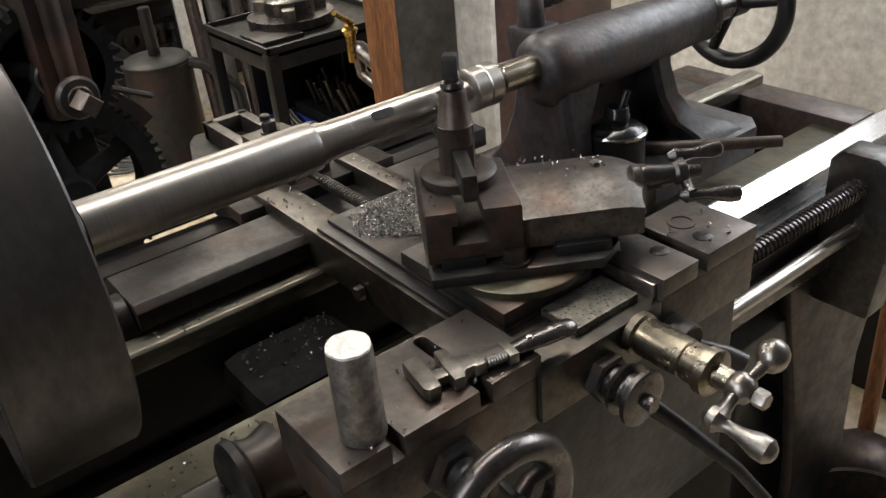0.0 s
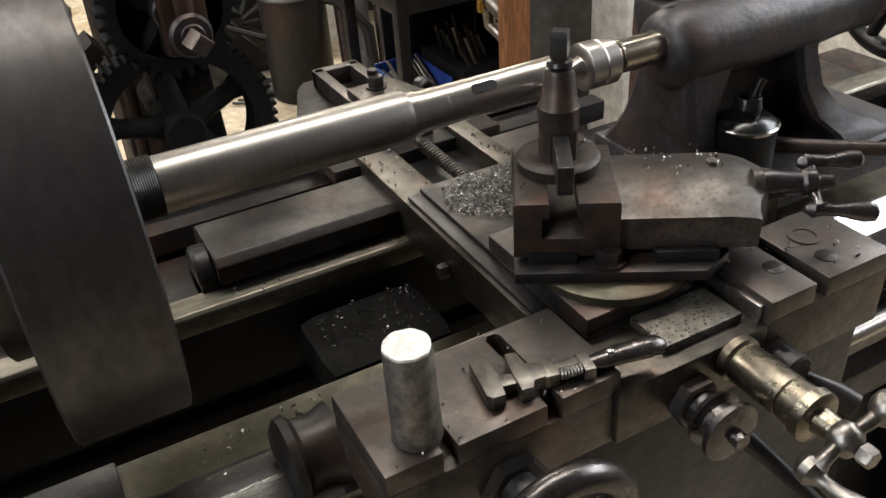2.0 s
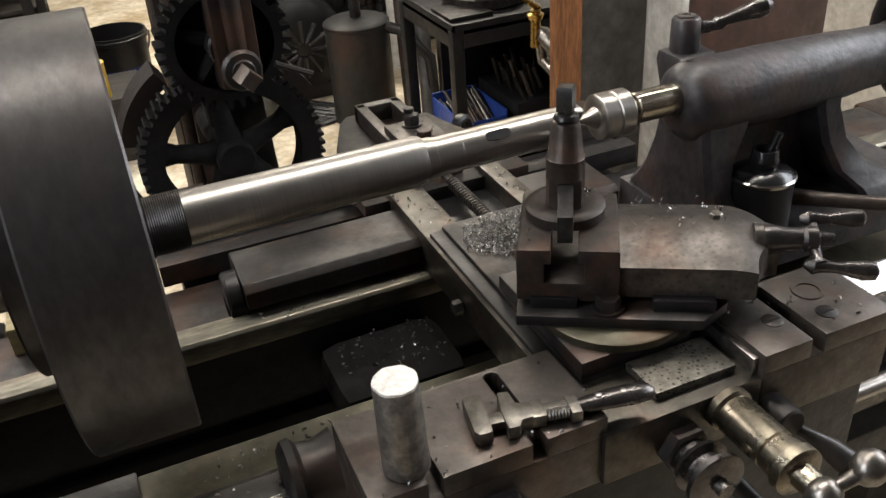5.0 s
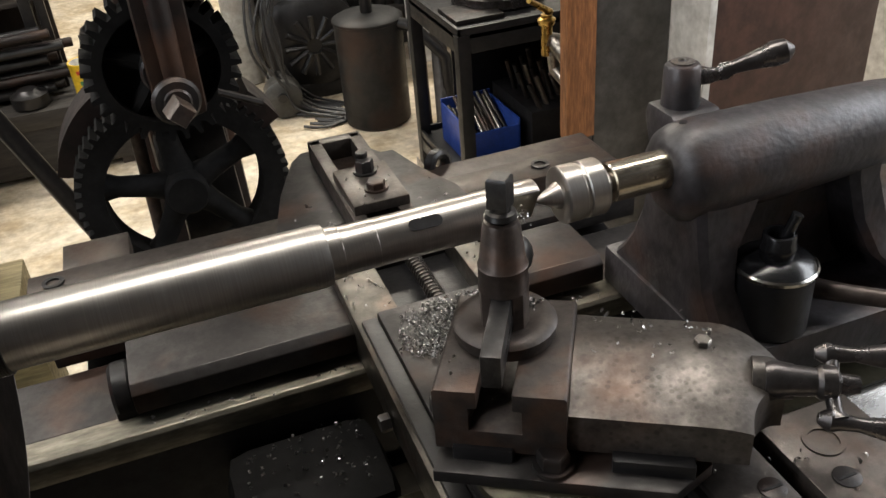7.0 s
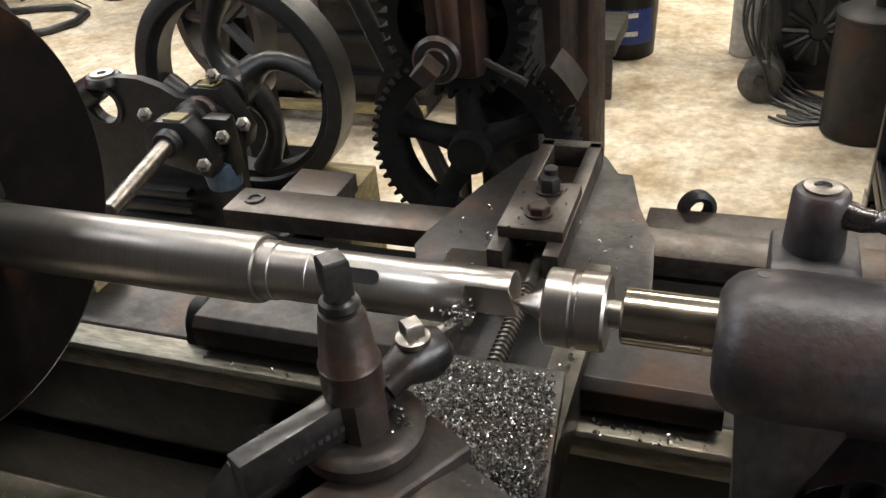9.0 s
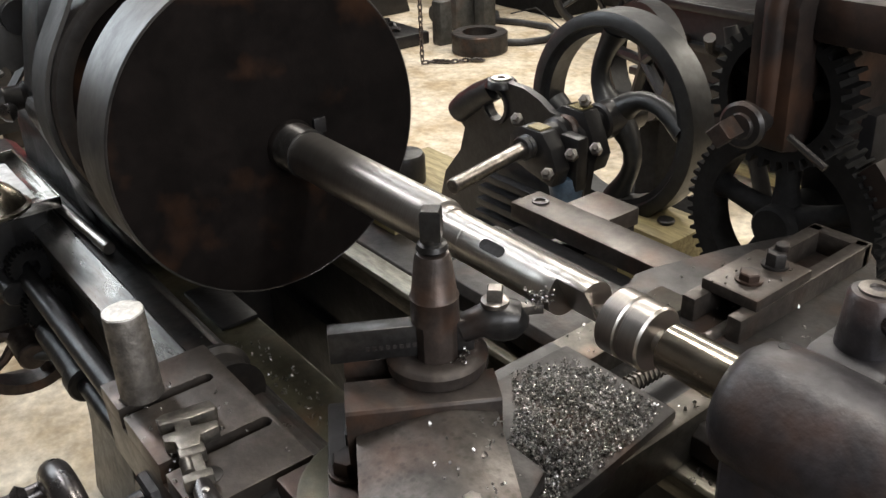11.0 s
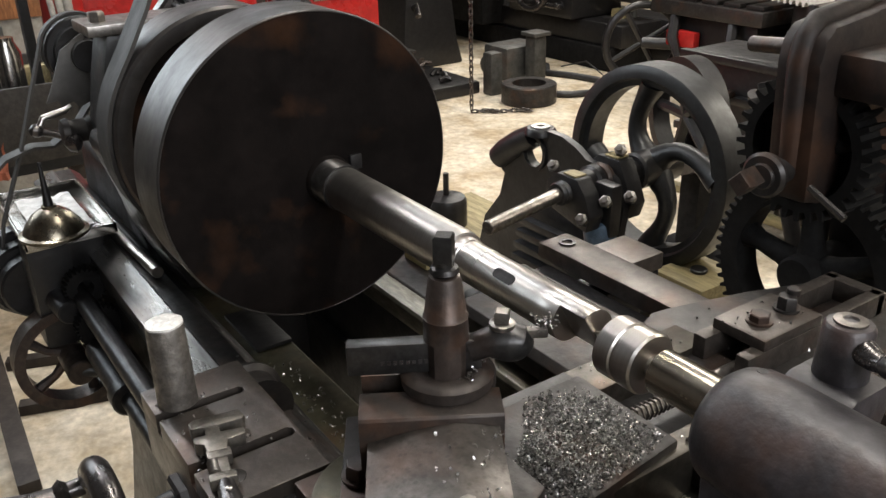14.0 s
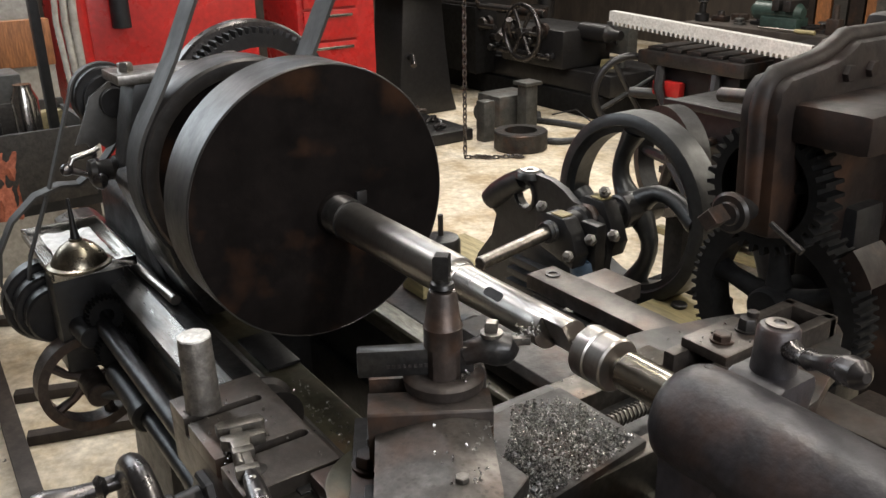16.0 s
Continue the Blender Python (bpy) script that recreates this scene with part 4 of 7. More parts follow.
for y, h in ((.565, .024), (.49, .014)):
    bm = B(); turn(bm, (.018, y, .908), (0, 0, 1), [(0, .023), (.004, .023)], 24); part("bolt_washer", bm, IRON, rear)
    bm = B(); hexa(bm, (.018, y, .911), (0, 0, 1), .0185, h); part("bolt", bm, IRON, rear)
bm = B(); rod(bm, (.018, .58, .93), (.018, .58, .945), .012); part("stud", bm, IRON, rear)
taper = thing("taper_bar", "long flat iron taper bar behind the lathe bed", "taper attachment")
bm = B(); box(bm, -.635, .56, .548, .640, .772, .812, .004); part("bar", bm, IRONTOP, taper)
bm = B(); box(bm, -.60, .54, .425, .475, .742, .79, .003); part("guide", bm, IRON, taper)
bm = B(); box(bm, -.60, .54, .475, .548, .745, .765, .002); part("shelf", bm, BLACK, taper)
bm = B(); box(bm, -.58, -.45, .63, .78, .745, .788, .004); part("bracket", bm, IRONTOP, taper)
bm = B(); box(bm, .16, .62, .62, .80, .70, .76, .006); part("bracket", bm, BROWNPOST, taper)
for x in (-.588, .409):
    bm = B(); ring(bm, (x, .598, .8115), (0, 0, 1), [(0, .012), (.004, .012), (.004, .02), (0, .02)], 28); part("oil_ring", bm, BLACK, taper)
bm = B(); ring(bm, (.248, .81, .758), (.5, -1, .1), [(-.010, .017), (.010, .017), (.014, .026), (.010, .036), (-.010, .036), (-.014, .026)], 28); part("eye_bolt", bm, BLACK, taper)
bm = B(); rod(bm, (.248, .81, .69), (.248, .81, .725), .014); part("eye_stem", bm, BLACK, taper)
bm = B(); extrude_x(bm, [(.41, .40), (.41, .70), (.78, .74), (.78, .68)], -.56, -.46, .004); part("support", bm, BLACK, taper)
bm = B(); extrude_x(bm, [(.41, .40), (.41, .70), (.78, .74), (.78, .68)], .40, .50, .004); part("support", bm, BLACK, taper)

# ---------------------------------------------------------------- headstock end
XZ = Matrix(((1, 0, 0, 0), (0, 0, -1, 0), (0, 1, 0, 0), (0, 0, 0, 1)))   # outline x, z drawn along -y
YZ = Matrix(((0, 0, 1, 0), (1, 0, 0, 0), (0, 1, 0, 0), (0, 0, 0, 1)))    # outline y, z drawn along x


def gear(bm, c, axis, r, width, teeth, depth, bore, seg_tooth=0.5):
    """A toothed ring; the teeth stand out by depth."""
    q = basis(axis)
    c = Vector(c)
    outer = []
    for k in range(teeth):
        for f, rr in ((0, r - depth), (.22, r - depth), (.36, r), (.64, r), (.78, r - depth)):
            a = 2 * math.pi * (k + f) / teeth
            outer.append((math.cos(a) * rr, math.sin(a) * rr, a))
    rows = []
    for s in (-width / 2, width / 2):
        rows.append([bm.verts.new(c + q @ Vector((x, y, s))) for x, y, a in outer])
        rows.append([bm.verts.new(c + q @ Vector((math.cos(a) * bore, math.sin(a) * bore, s))) for x, y, a in outer])
    n = len(outer)
    for a, b in ((0, 1), (1, 3), (3, 2), (2, 0)):
        for k in range(n):
            bm.faces.new((rows[a][k], rows[a][(k + 1) % n], rows[b][(k + 1) % n], rows[b][k]))
    return bm


head = thing("headstock", "dark cast iron lathe headstock with belt pulley and gears", "headstock")
bm = B(); turn(bm, (-.93, 0, AX), (1, 0, 0), [(-.5, .06), (0, .06), (.0, .066), (.06, .066), (.062, .06), (.07, .06), (.072, .066), (.16, .066)], 40); part("spindle", bm, STEEL2, head)
bm = B(); ring(bm, (-1.06, DC[1] - .008, DC[2]), (1, 0, 0), [(0, .256), (.006, .262), (.114, .262), (.12, .256), (.12, .236), (.112, .225), (.105, .236), (.005, .236), (0, .24)], 96); part("pulley_rim", bm, DISC, head, "grey belt pulley rim worn bright")
bm = B(); ring(bm, (-1.06, DC[1], DC[2]), (1, 0, 0), [(.04, .06), (.08, .06), (.08, .238), (.04, .238)], 64); part("pulley_web", bm, BLACKFACE, head)
bm = B(); ring(bm, (-1.2, 0, AX), (1, 0, 0), [(0, .06), (.06, .06), (.06, .21), (.05, .22), (0, .22)], 64); part("cone_step", bm, BLACK, head)
bm = B(); gear(bm, (-1.395, .17, 1.155), (1, 0, 0), .244, .05, 72, .016, .19); part("back_gear", bm, BLACK, head)
bm = B(); ring(bm, (-1.465, .17, 1.155), (1, 0, 0), [(0, .215), (0, .256), (.005, .262), (.04, .262), (.046, .255), (.046, .215)], 96); part("back_gear_rim", bm, STEEL3, head, "smooth dark rim beside the gear teeth")
for a in (20, 110, 200, 290):
    bm = B(); d = Vector((0, math.cos(radians(a)), math.sin(radians(a)))); c = Vector((-1.42, .17, 1.155)); tube(bm, [c, c + d * .21], [.03, .022], 8); part("back_gear_spoke", bm, BLACK, head)
bm = B(); rod(bm, (-1.5, .17, 1.155), (-1.3, .17, 1.155), .045); part("back_gear_hub", bm, BLACK, head)
bm = B(); prism(bm, [(-.19, .74), (.30, .74), (.26, .95), (.20, 1.20), (.20, 1.30), (-.20, 1.30), (-.225, 1.2), (-.25, 1.08), (-.22, .95)], -1.40, -1.28, .012, YZ); part("pedestal", bm, BLACK, head)
bm = B(); prism(bm, [(-.185, .70), (.34, .70), (.34, .90), (.25, .93), (-.14, .93), (-.18, .88)], -1.95, -1.22, .02, YZ); part("body", bm, BLACK, head)
bm = B(); box(bm, -1.42, -1.27, -.24, .12, 1.30, 1.325, .004); part("bearing_cap", bm, STEEL2, head, "flat worn bearing cap")
for y in (-.2, .08):
    bm = B(); hexa(bm, (-1.34, y, 1.325), (0, 0, 1), .02, .022); part("cap_bolt", bm, STEEL2, head)
bm = B(); prism(bm, [(-.17, .74), (-.222, .86), (-.245, .95), (-.285, 1.07), (-.275, 1.10), (-.24, 1.10), (-.18, 1.0), (-.10, .92), (-.08, .74)], -1.28, -1.03, .016, YZ); part("shoulder", bm, BLACKSTEEL, head, "sloping glossy black headstock side")
bm = B(); turn(bm, (-1.40, -.23, 1.062), (0, -1, .05), [(0, .034), (.02, .036), (.03, .028), (.06, .028), (.07, .034), (.085, .03), (.09, .012)], 20); part("lever_boss", bm, IRON, head)
bm = B(); tube(bm, [(-1.40, -.300, 1.052), (-1.40, -.33, 1.065), (-1.40, -.362, 1.078)], [.012, .009, .010], 12); turn(bm, (-1.40, -.366, 1.08), (0, -1, .3), [(-.012, .006), (-.006, .014), (.004, .017), (.014, .014), (.02, .005)], 16); part("shift_lever", bm, STEEL3, head)
bm = B(); turn(bm, (-1.375, -.292, 1.045), (0, -1, -.2), [(-.014, .008), (-.006, .020), (.008, .025), (.02, .018), (.026, .006)], 18); part("lever_ball", bm, STEEL3, head)
bm = B(); tube(bm, [(-1.40, -.365, 1.082), (-1.402, -.35, 1.108), (-1.405, -.32, 1.112), (-1.41, -.295, 1.116), (-1.41, -.28, 1.125)], [.007, .008, .009, .008, .006], 10); part("latch", bm, BRIGHT, head)
bm = B(); prism(bm, [(-.20, 1.28), (-.262, 1.24), (-.30, 1.15), (-.318, 1.115), (-.29, 1.118), (-.28, 1.10), (-.255, 1.112), (-.24, 1.095), (-.20, 1.11)], -1.515, -1.505, .001, YZ); part("splash_plate", bm, GREYPOST, head, "torn grey sheet metal plate")
bm = B(); prism(bm, [(-.205, .94), (-.262, 1.055), (-.235, 1.06), (-.225, 1.0)], -1.275, -1.21, .008, YZ); part("side_lug", bm, BLACK, head)
bm = B(); turn(bm, (-1.62, -.20, 1.22), (1, 0, 0), [(0, .085), (.005, .09), (.06, .09), (.065, .085), (.065, .07), (.09, .07), (.09, .04), (.14, .04)], 40); part("feed_pulley", bm, BLACK, head)

belt = thing("drive_belt", "wide grey leather drive belt running up from the pulley", "belt")
w = (.085, 0, 0)
bm = B(); band(bm, [(-1.0, .49, 2.75), (-1.0, -.129, 1.518), (-1.0, -.189, 1.395), (-1.0, -.235, 1.315)] + arc((-1.0, DC[1] - .008, DC[2]), (0, 1, 0), (0, 0, 1), .2665, 148, 380, 40), w, .008); part("front_strand", bm, BELT, belt)
bm = B(); band(bm, [(-1.0, .02, 1.15), (-1.0, .143, 1.374), (-1.0, .206, 1.496), (-1.0, .86, 2.75)], w, .008); part("back_strand", bm, BELT, belt)
bm = B(); ring(bm, (-1.1, .68, 2.85), (1, 0, 0), [(0, .20), (.2, .20), (.2, .17), (0, .17)], 40); part("line_pulley", bm, BLACK, belt)
bm = B(); rod(bm, (-4, .68, 2.85), (2, .68, 2.85), .04); part("line_shaft", bm, BLACK, belt)
for x in (-3.2, 1.6):
    bm = B(); box(bm, x, x + .08, .6, .76, 2.8, 4.6, .01); part("shaft_hanger", bm, BLACK, belt)

fb = thing("feed_belt", "narrow grey leather feed belt hanging in a loop", "belt")
bm = B(); band(bm, arc((-1.6, -.20, 1.22), (0, 1, 0), (0, 0, 1), .094, 20, 170, 16) + [(-1.6, -.345, 1.10), (-1.6, -.39, .98), (-1.6, -.47, .80), (-1.6, -.50, .68)], (.028, 0, 0), .006); part("strand", bm, BELT, fb)
bm = B(); band(bm, [(-1.6, -.13, 1.16), (-1.6, -.24, 1.03), (-1.6, -.31, .985), (-1.6, -.36, .99), (-1.6, -.43, .97), (-1.6, -.50, .91), (-1.6, -.545, .83), (-1.6, -.56, .74), (-1.6, -.545, .66)], (.05, 0, 0), .007); part("slack_strand", bm, BELT, fb)
bm = B()
for k, (r, x) in enumerate(((.125, -1.68), (.105, -1.62), (.085, -1.56))):
    turn(bm, (x, -.44, .64), (1, 0, 0), [(0, r - .006), (.006, r), (.05, r), (.056, r - .006)], 40)
part("cone_pulley", bm, BLACK, fb, "black stepped cone pulley")
bm = B(); rod(bm, (-1.75, -.44, .64), (-1.3, -.40, .64), .03); part("shaft", bm, BLACK, fb)
bm = B(); box(bm, -1.5, -1.40, -.46, -.30, .50, .80, .02); part("bracket", bm, BLACK, fb)
bm = B(); gear(bm, (-1.34, -.35, .685), (1, 0, 0), .052, .035, 26, .007, .02); part("change_gear", bm, DIMBLACK, fb)
bm = B(); gear(bm, (-1.28, -.345, .60), (1, 0, 0), .058, .035, 30, .007, .02); part("change_gear", bm, DIMBLACK, fb)
bm = B(); rod(bm, (-1.25, -.362, .548), (-1.0, -.362, .548), .034); rod(bm, (-1.02, -.362, .548), (-.97, -.362, .548), .042); part("sleeve", bm, BLACK, fb)

spw = thing("spoked_wheel", "rusty spoked iron wheel under the headstock", "wheel")
c = Vector((-1.42, -.405, .465))
bm = B(); ring(bm, c, (1, 0, .05), [(-.035, .145), (.035, .145), (.035, .118), (-.035, .118)], 48); part("rim", bm, BROWNPOST, spw)
for a in range(0, 360, 72):
    bm = B(); tube(bm, [c + Vector((0, math.cos(radians(a + s)) * r, math.sin(radians(a + s)) * r)) for r, s in ((.02, 0), (.07, 8), (.13, 0))], [.016, .012, .016], 8); part("spoke", bm, BROWNPOST, spw)
bm = B(); rod(bm, c - Vector((.05, 0, 0)), c + Vector((.12, 0, 0)), .035); part("hub", bm, BROWNPOST, spw)
bm = B(); rod(bm, c + Vector((.1, 0, 0)), (-1.30, -.33, .45), .02); part("axle", bm, BLACK, spw)

rg = thing("rack_pinion", "small dark toothed pinion at the bed front", "gear")
bm = B(); gear(bm, (-.80, -.33, .50), (0, 1, 0), .08, .03, 34, .009, .05); part("teeth", bm, BLACK, rg)
bm = B(); rod(bm, (-.80, -.36, .50), (-.80, -.28, .50), .03); part("hub", bm, BLACK, rg)

tray = thing("parts_tray", "shallow metal tray holding white paper beside the headstock", "tray")
bm = B(); box(bm, -1.78, -1.36, -.46, -.24, .796, .802, .002)
for a, b2, c2, d2 in ((-1.78, -1.36, -.46, -.454), (-1.78, -1.36, -.246, -.24), (-1.78, -1.774, -.46, -.24), (-1.366, -1.36, -.46, -.24)):
    box(bm, a, b2, c2, d2, .80, .825, .001)
part("pan", bm, CHROME, tray)
bm = B(); box(bm, -1.75, -1.7, -.43, -.27, .70, .797, .004); part("bracket", bm, BLACK, tray)
bm = B(); box(bm, -1.45, -1.4, -.36, -.27, .70, .797, .004); part("bracket", bm, BLACK, tray)
pap = thing("paper", "crumpled white paper lying in the metal tray", "paper")
bm = B()
g = [[bm.verts.new((-1.72 + .025 * i, -.42 + .02 * j, .812 + .016 * noise.noise(Vector((i * .6, j * .7, 3))))) for j in range(8)] for i in range(13)]
for i in range(12):
    for j in range(7):
        bm.faces.new((g[i][j], g[i + 1][j], g[i + 1][j + 1], g[i][j + 1]))
part("sheet", bm, PAPER, pap)
cone = thing("cone_oiler", "brass domed oiler with a thin dark spout", "oil can")
bm = B(); turn(bm, (-1.37, -.385, .826), (0, 0, 1), [(0, .076), (.004, .082), (.010, .082), (.014, .072), (.03, .066), (.055, .046), (.068, .028), (.072, .017), (.078, .017)], 40); part("dome", bm, BRASSY, cone)
bm = B(); tube(bm, [(-1.37, -.385, .90), (-1.373, -.385, .94), (-1.38, -.384, 1.01)], [.013, .008, .004], 10); part("spout", bm, BLACK, cone)
fil = thing("file", "long bright steel rod lying along the bed way", "steel rod")
bm = B(); rod(bm, (-1.62, -.246, .778), (-1.16, -.225, .778), .013); part("blade", bm, BRIGHT, fil)
bm = B(); rod(bm, (-1.17, -.2255, .778), (-1.10, -.2225, .778), .0145); part("ferrule", bm, BRIGHT, fil)
wedge = thing("wood_block", "pale timber block wedged on the lathe bed", "wood block")
bm = B(); box(bm, -.885, -.785, .325, .41, .7425, .80, .003); part("block", bm, PALEWOOD, wedge)

# ---------------------------------------------------------------- geared machine behind the lathe
gm = thing("geared_machine", "old brown iron machine with large exposed spur gears", "machine")
UG, LG = Vector((-.298, 1.065, 1.03)), Vector((-.315, 1.185, .67))
bm = B(); gear(bm, UG, (0, 1, 0), .172, .075, 32, .024, .125); part("upper_gear", bm, DIMBLACK, gm, "black coarse toothed gear")
for a in (15, 87, 159, 231, 303):
    bm = B(); d = Vector((math.cos(radians(a)), 0, math.sin(radians(a)))); tube(bm, [UG + d * .03, UG + d * .13], [.024, .018], 8); part("upper_spoke", bm, DIMBLACK, gm)
bm = B(); turn(bm, UG + Vector((0, .005, 0)), (0, 1, 0), [(0, .05), (.001, .13), (.02, .13)], 40); part("upper_web", bm, DIMBLACK, gm)
bm = B(); rod(bm, UG - Vector((0, .07, 0)), UG + Vector((0, .5, 0)), .05); part("upper_hub", bm, BLACK, gm)
bm = B(); rod(bm, (-.287, .88, 1.0), (-.287, 1.0, 1.0), .03); part("nut_shaft", bm, IRON, gm)
bm = B(); ring(bm, (-.290, .905, 1.0), (.1, -1, 0), [(0, .025), (0, .05), (.012, .052), (.02, .045), (.02, .025)], 28); part("nut_collar", bm, IRON, gm)
bm = B(); turn(bm, (-.292, .86, 1.0), (.12, -1, .0), [(0, .03), (.05, .03), (.056, .026)], 4); part("square_nut", bm, BROWNPOST, gm, "worn square nut")
bm = B(); gear(bm, LG, (0, 1, 0), .264, .085, 60, .017, .195); part("lower_gear", bm, DIMBLACK, gm, "black spoked spur gear")
for a in range(0, 360, 72):
    bm = B(); d = Vector((math.cos(radians(a + 24)), 0, math.sin(radians(a + 24)))); tube(bm, [LG + d * .03, LG + d * .09, LG + d * .16, LG + d * .205], [.040, .030, .027, .04], 10); part("lower_spoke", bm, DIMBLACK, gm)
bm = B(); rod(bm, LG - Vector((0, .07, 0)), LG + Vector((0, .6, 0)), .055); part("lower_hub", bm, DIMBLACK, gm)
for a0, a1, yg in ((122, 168, 1.31), (28, 48, 1.22)):
    bm = B(); band(bm, arc((-.315, yg, .67), (1, 0, 0), (0, 0, 1), .275, a0, a1, 10), (0, .13, 0), .05); part("guard", bm, BROWN, gm)
bm = B(); prism(bm, [(.965, .93), (.945, 1.24), (.955, 1.29), (.985, 1.318), (1.14, 1.336), (1.20, 1.352), (1.25, 1.38), (1.65, 1.376), (1.65, .84), (1.3, .84), (1.02, .92)], -.335, -.225, .02, YZ); part("arm", bm, BROWN, gm)
bm = B(); tube(bm, [(-.28, .972, 1.0), (-.28, .95, 1.24), (-.28, .962, 1.29), (-.28, .99, 1.32), (-.28, 1.14, 1.340), (-.28, 1.20, 1.356), (-.28, 1.25, 1.384), (-.28, 1.65, 1.380)], .026, 10); part("arm_lip", bm, BROWN, gm)
bm = B(); box(bm, -.235, -.03, 1.0, 1.62, 1.165, 1.265, .025); part("gear_case", bm, BROWN, gm)
bm = B(); tube(bm, [(-.33, 1.15, 1.24), (-.46, 1.16, 1.22), (-.56, 1.17, 1.21)], .02, 12); part("shaft_stub", bm, BROWNPOST, gm)
for y, z in ((1.2, 1.31), (1.42, 1.34), (1.3, 1.31)):
    bm = B(); hexa(bm, (-.231, y, z), (1, 0, 0), .022, .02); part("bolt", bm, BROWN, gm)
bm = B(); tube(bm, [(-.20, .93, .99), (-.15, .93, .965), (-.11, .93, .945)], [.008, .008, .009], 8); part("trip_lever", bm, IRON, gm)
bm = B(); prism(bm, [(-.42, FLOOR), (-.14, FLOOR), (-.12, .3), (-.14, 1.6), (-.15, 4.0), (-.40, 4.0), (-.40, 1.4)], -2.0, -1.72, .02, XZ); part("column", bm, BROWN, gm)
bm = B(); box(bm, -.38, -.16, 1.5, 1.75, .55, 1.42, .03); part("knee", bm, BROWN, gm)
bm = B(); box(bm, -.56, -.02, 1.02, 2.0, FLOOR, -.22, .03); part("foot", bm, BLACK, gm)
bm = B(); prism(bm, [(-.36, -.22), (-.14, -.22), (-.17, .5), (-.19, .95), (-.36, .95), (-.34, .5)], -1.42, -1.29, .015, XZ); part("frame_leg", bm, BLACK, gm)
bm = B(); rod(bm, (-.43, 1.36, -.24), (-.40, 1.36, .9), .018); part("tie_rod", bm, BROWNPOST, gm)
bm = B(); tube(bm, [(-.383, 1.65, -.23), (-.555, 1.65, .223), (-.70, 1.65, .597), (-.83, 1.65, .932), (-.85, 1.65, .985)], [.03, .03, .028, .027, .022], 10); part("lever", bm, BLACK, gm, "long black slanting iron lever")
# flywheel machine
fw = thing("flywheel_engine", "black painted engine frame with a spoked flywheel", "flywheel machine")
fc = Vector((-1.234, 1.60, .614))
bm = B(); ring(bm, fc, (0, 1, 0), [(-.061, .362), (-.054, .371), (.054, .371), (.061, .362), (.061, .326), (.046, .318), (.04, .297), (-.04, .297), (-.046, .318), (-.061, .326)], 112); part("rim", bm, FLY, fw, "black flywheel rim worn grey on its face")
for k in range(4):
    path = [fc + Vector((math.cos(radians(94 + 90 * k + s)) * r, 0, math.sin(radians(94 + 90 * k + s)) * r)) for r, s in ((.03, 46), (.07, 42), (.105, 38), (.14, 33), (.175, 25.5), (.21, 17), (.245, 9), (.275, 3.5), (.302, 0))]
    bm = B(); tube(bm, path, [.06, .048, .040, .036, .034, .035, .039, .046, .052], 16, squash=.9); part("spoke", bm, FLY, fw)
bm = B(); rod(bm, fc - Vector((0, .10, 0)), fc + Vector((0, .10, 0)), .068, None, 28); part("hub", bm, BLACK, fw)
bm = B(); rod(bm, (-1.225, 1.38, .628), (-1.234, 1.72, .614), .034); part("crank_shaft", bm, BLACK, fw)
bm = B(); rod(bm, (-1.17, .80, .600), (-1.225, 1.17, .620), .024); part("rod", bm, STEEL2, fw, "bright round steel rod")
bm = B(); turn(bm, (-1.222, 1.13, .618), (-.1, 1, 0), [(0, .036), (.01, .042), (.02, .036), (.03, .042), (.04, .036), (.05, .042), (.06, .05), (.16, .05), (.17, .06), (.22, .06)], 28); part("gland", bm, BLACK, fw)
for y0, y1, z1 in ((1.17, 1.235, .675), (1.36, 1.43, .70)):
    bm = B(); prism(bm, [(-1.33, .55), (-1.12, .50), (-1.10, .56), (-1.13, .63), (-1.17, z1), (-1.27, z1), (-1.32, z1 - .04)], -y1, -y0, .008, XZ); part("bearing_cap", bm, BLACK, fw)
    bm = B(); box(bm, -1.245, -1.185, y0 + .008, y1 - .008, z1, z1 + .006, .002); part("cap_plate", bm, PALEWOOD, fw, "small pale plate on the bearing cap")
bm = B(); box(bm, -1.17, -1.085, 1.25, 1.30, .47, .655, .010); box(bm, -1.25, -1.16, 1.24, 1.35, .55, .63, .01); part("crosshead", bm, BLACK, fw)
bm = B(); turn(bm, (-1.225, 1.325, .628), (0, 1, 0), [(0, .05), (.01, .058), (.02, .05), (.03, .05)], 24); part("gland_ring", bm, BROWNPOST, fw, "rusty bronze packing ring")
for x, y, z in ((-1.315, 1.20, .675), (-1.13, 1.165, .545), (-1.10, 1.24, .60), (-1.20, 1.40, .72), (-1.10, 1.355, .59)):
    bm = B(); turn(bm, (x, y, z), (.35, -.7, .6), [(-.03, .012), (0, .012), (0, .022), (.018, .022), (.02, .012), (.034, .011)], 6); part("bolt", bm, STEEL2, fw)
bm = B(); turn(bm, (-1.15, 1.27, .41), (0, 0, 1), [(0, .02), (.02, .052), (.07, .060), (.10, .05), (.11, .02)], 20); part("grease_cap", bm, BLUESTEEL, fw, "blue grey greasy cap")


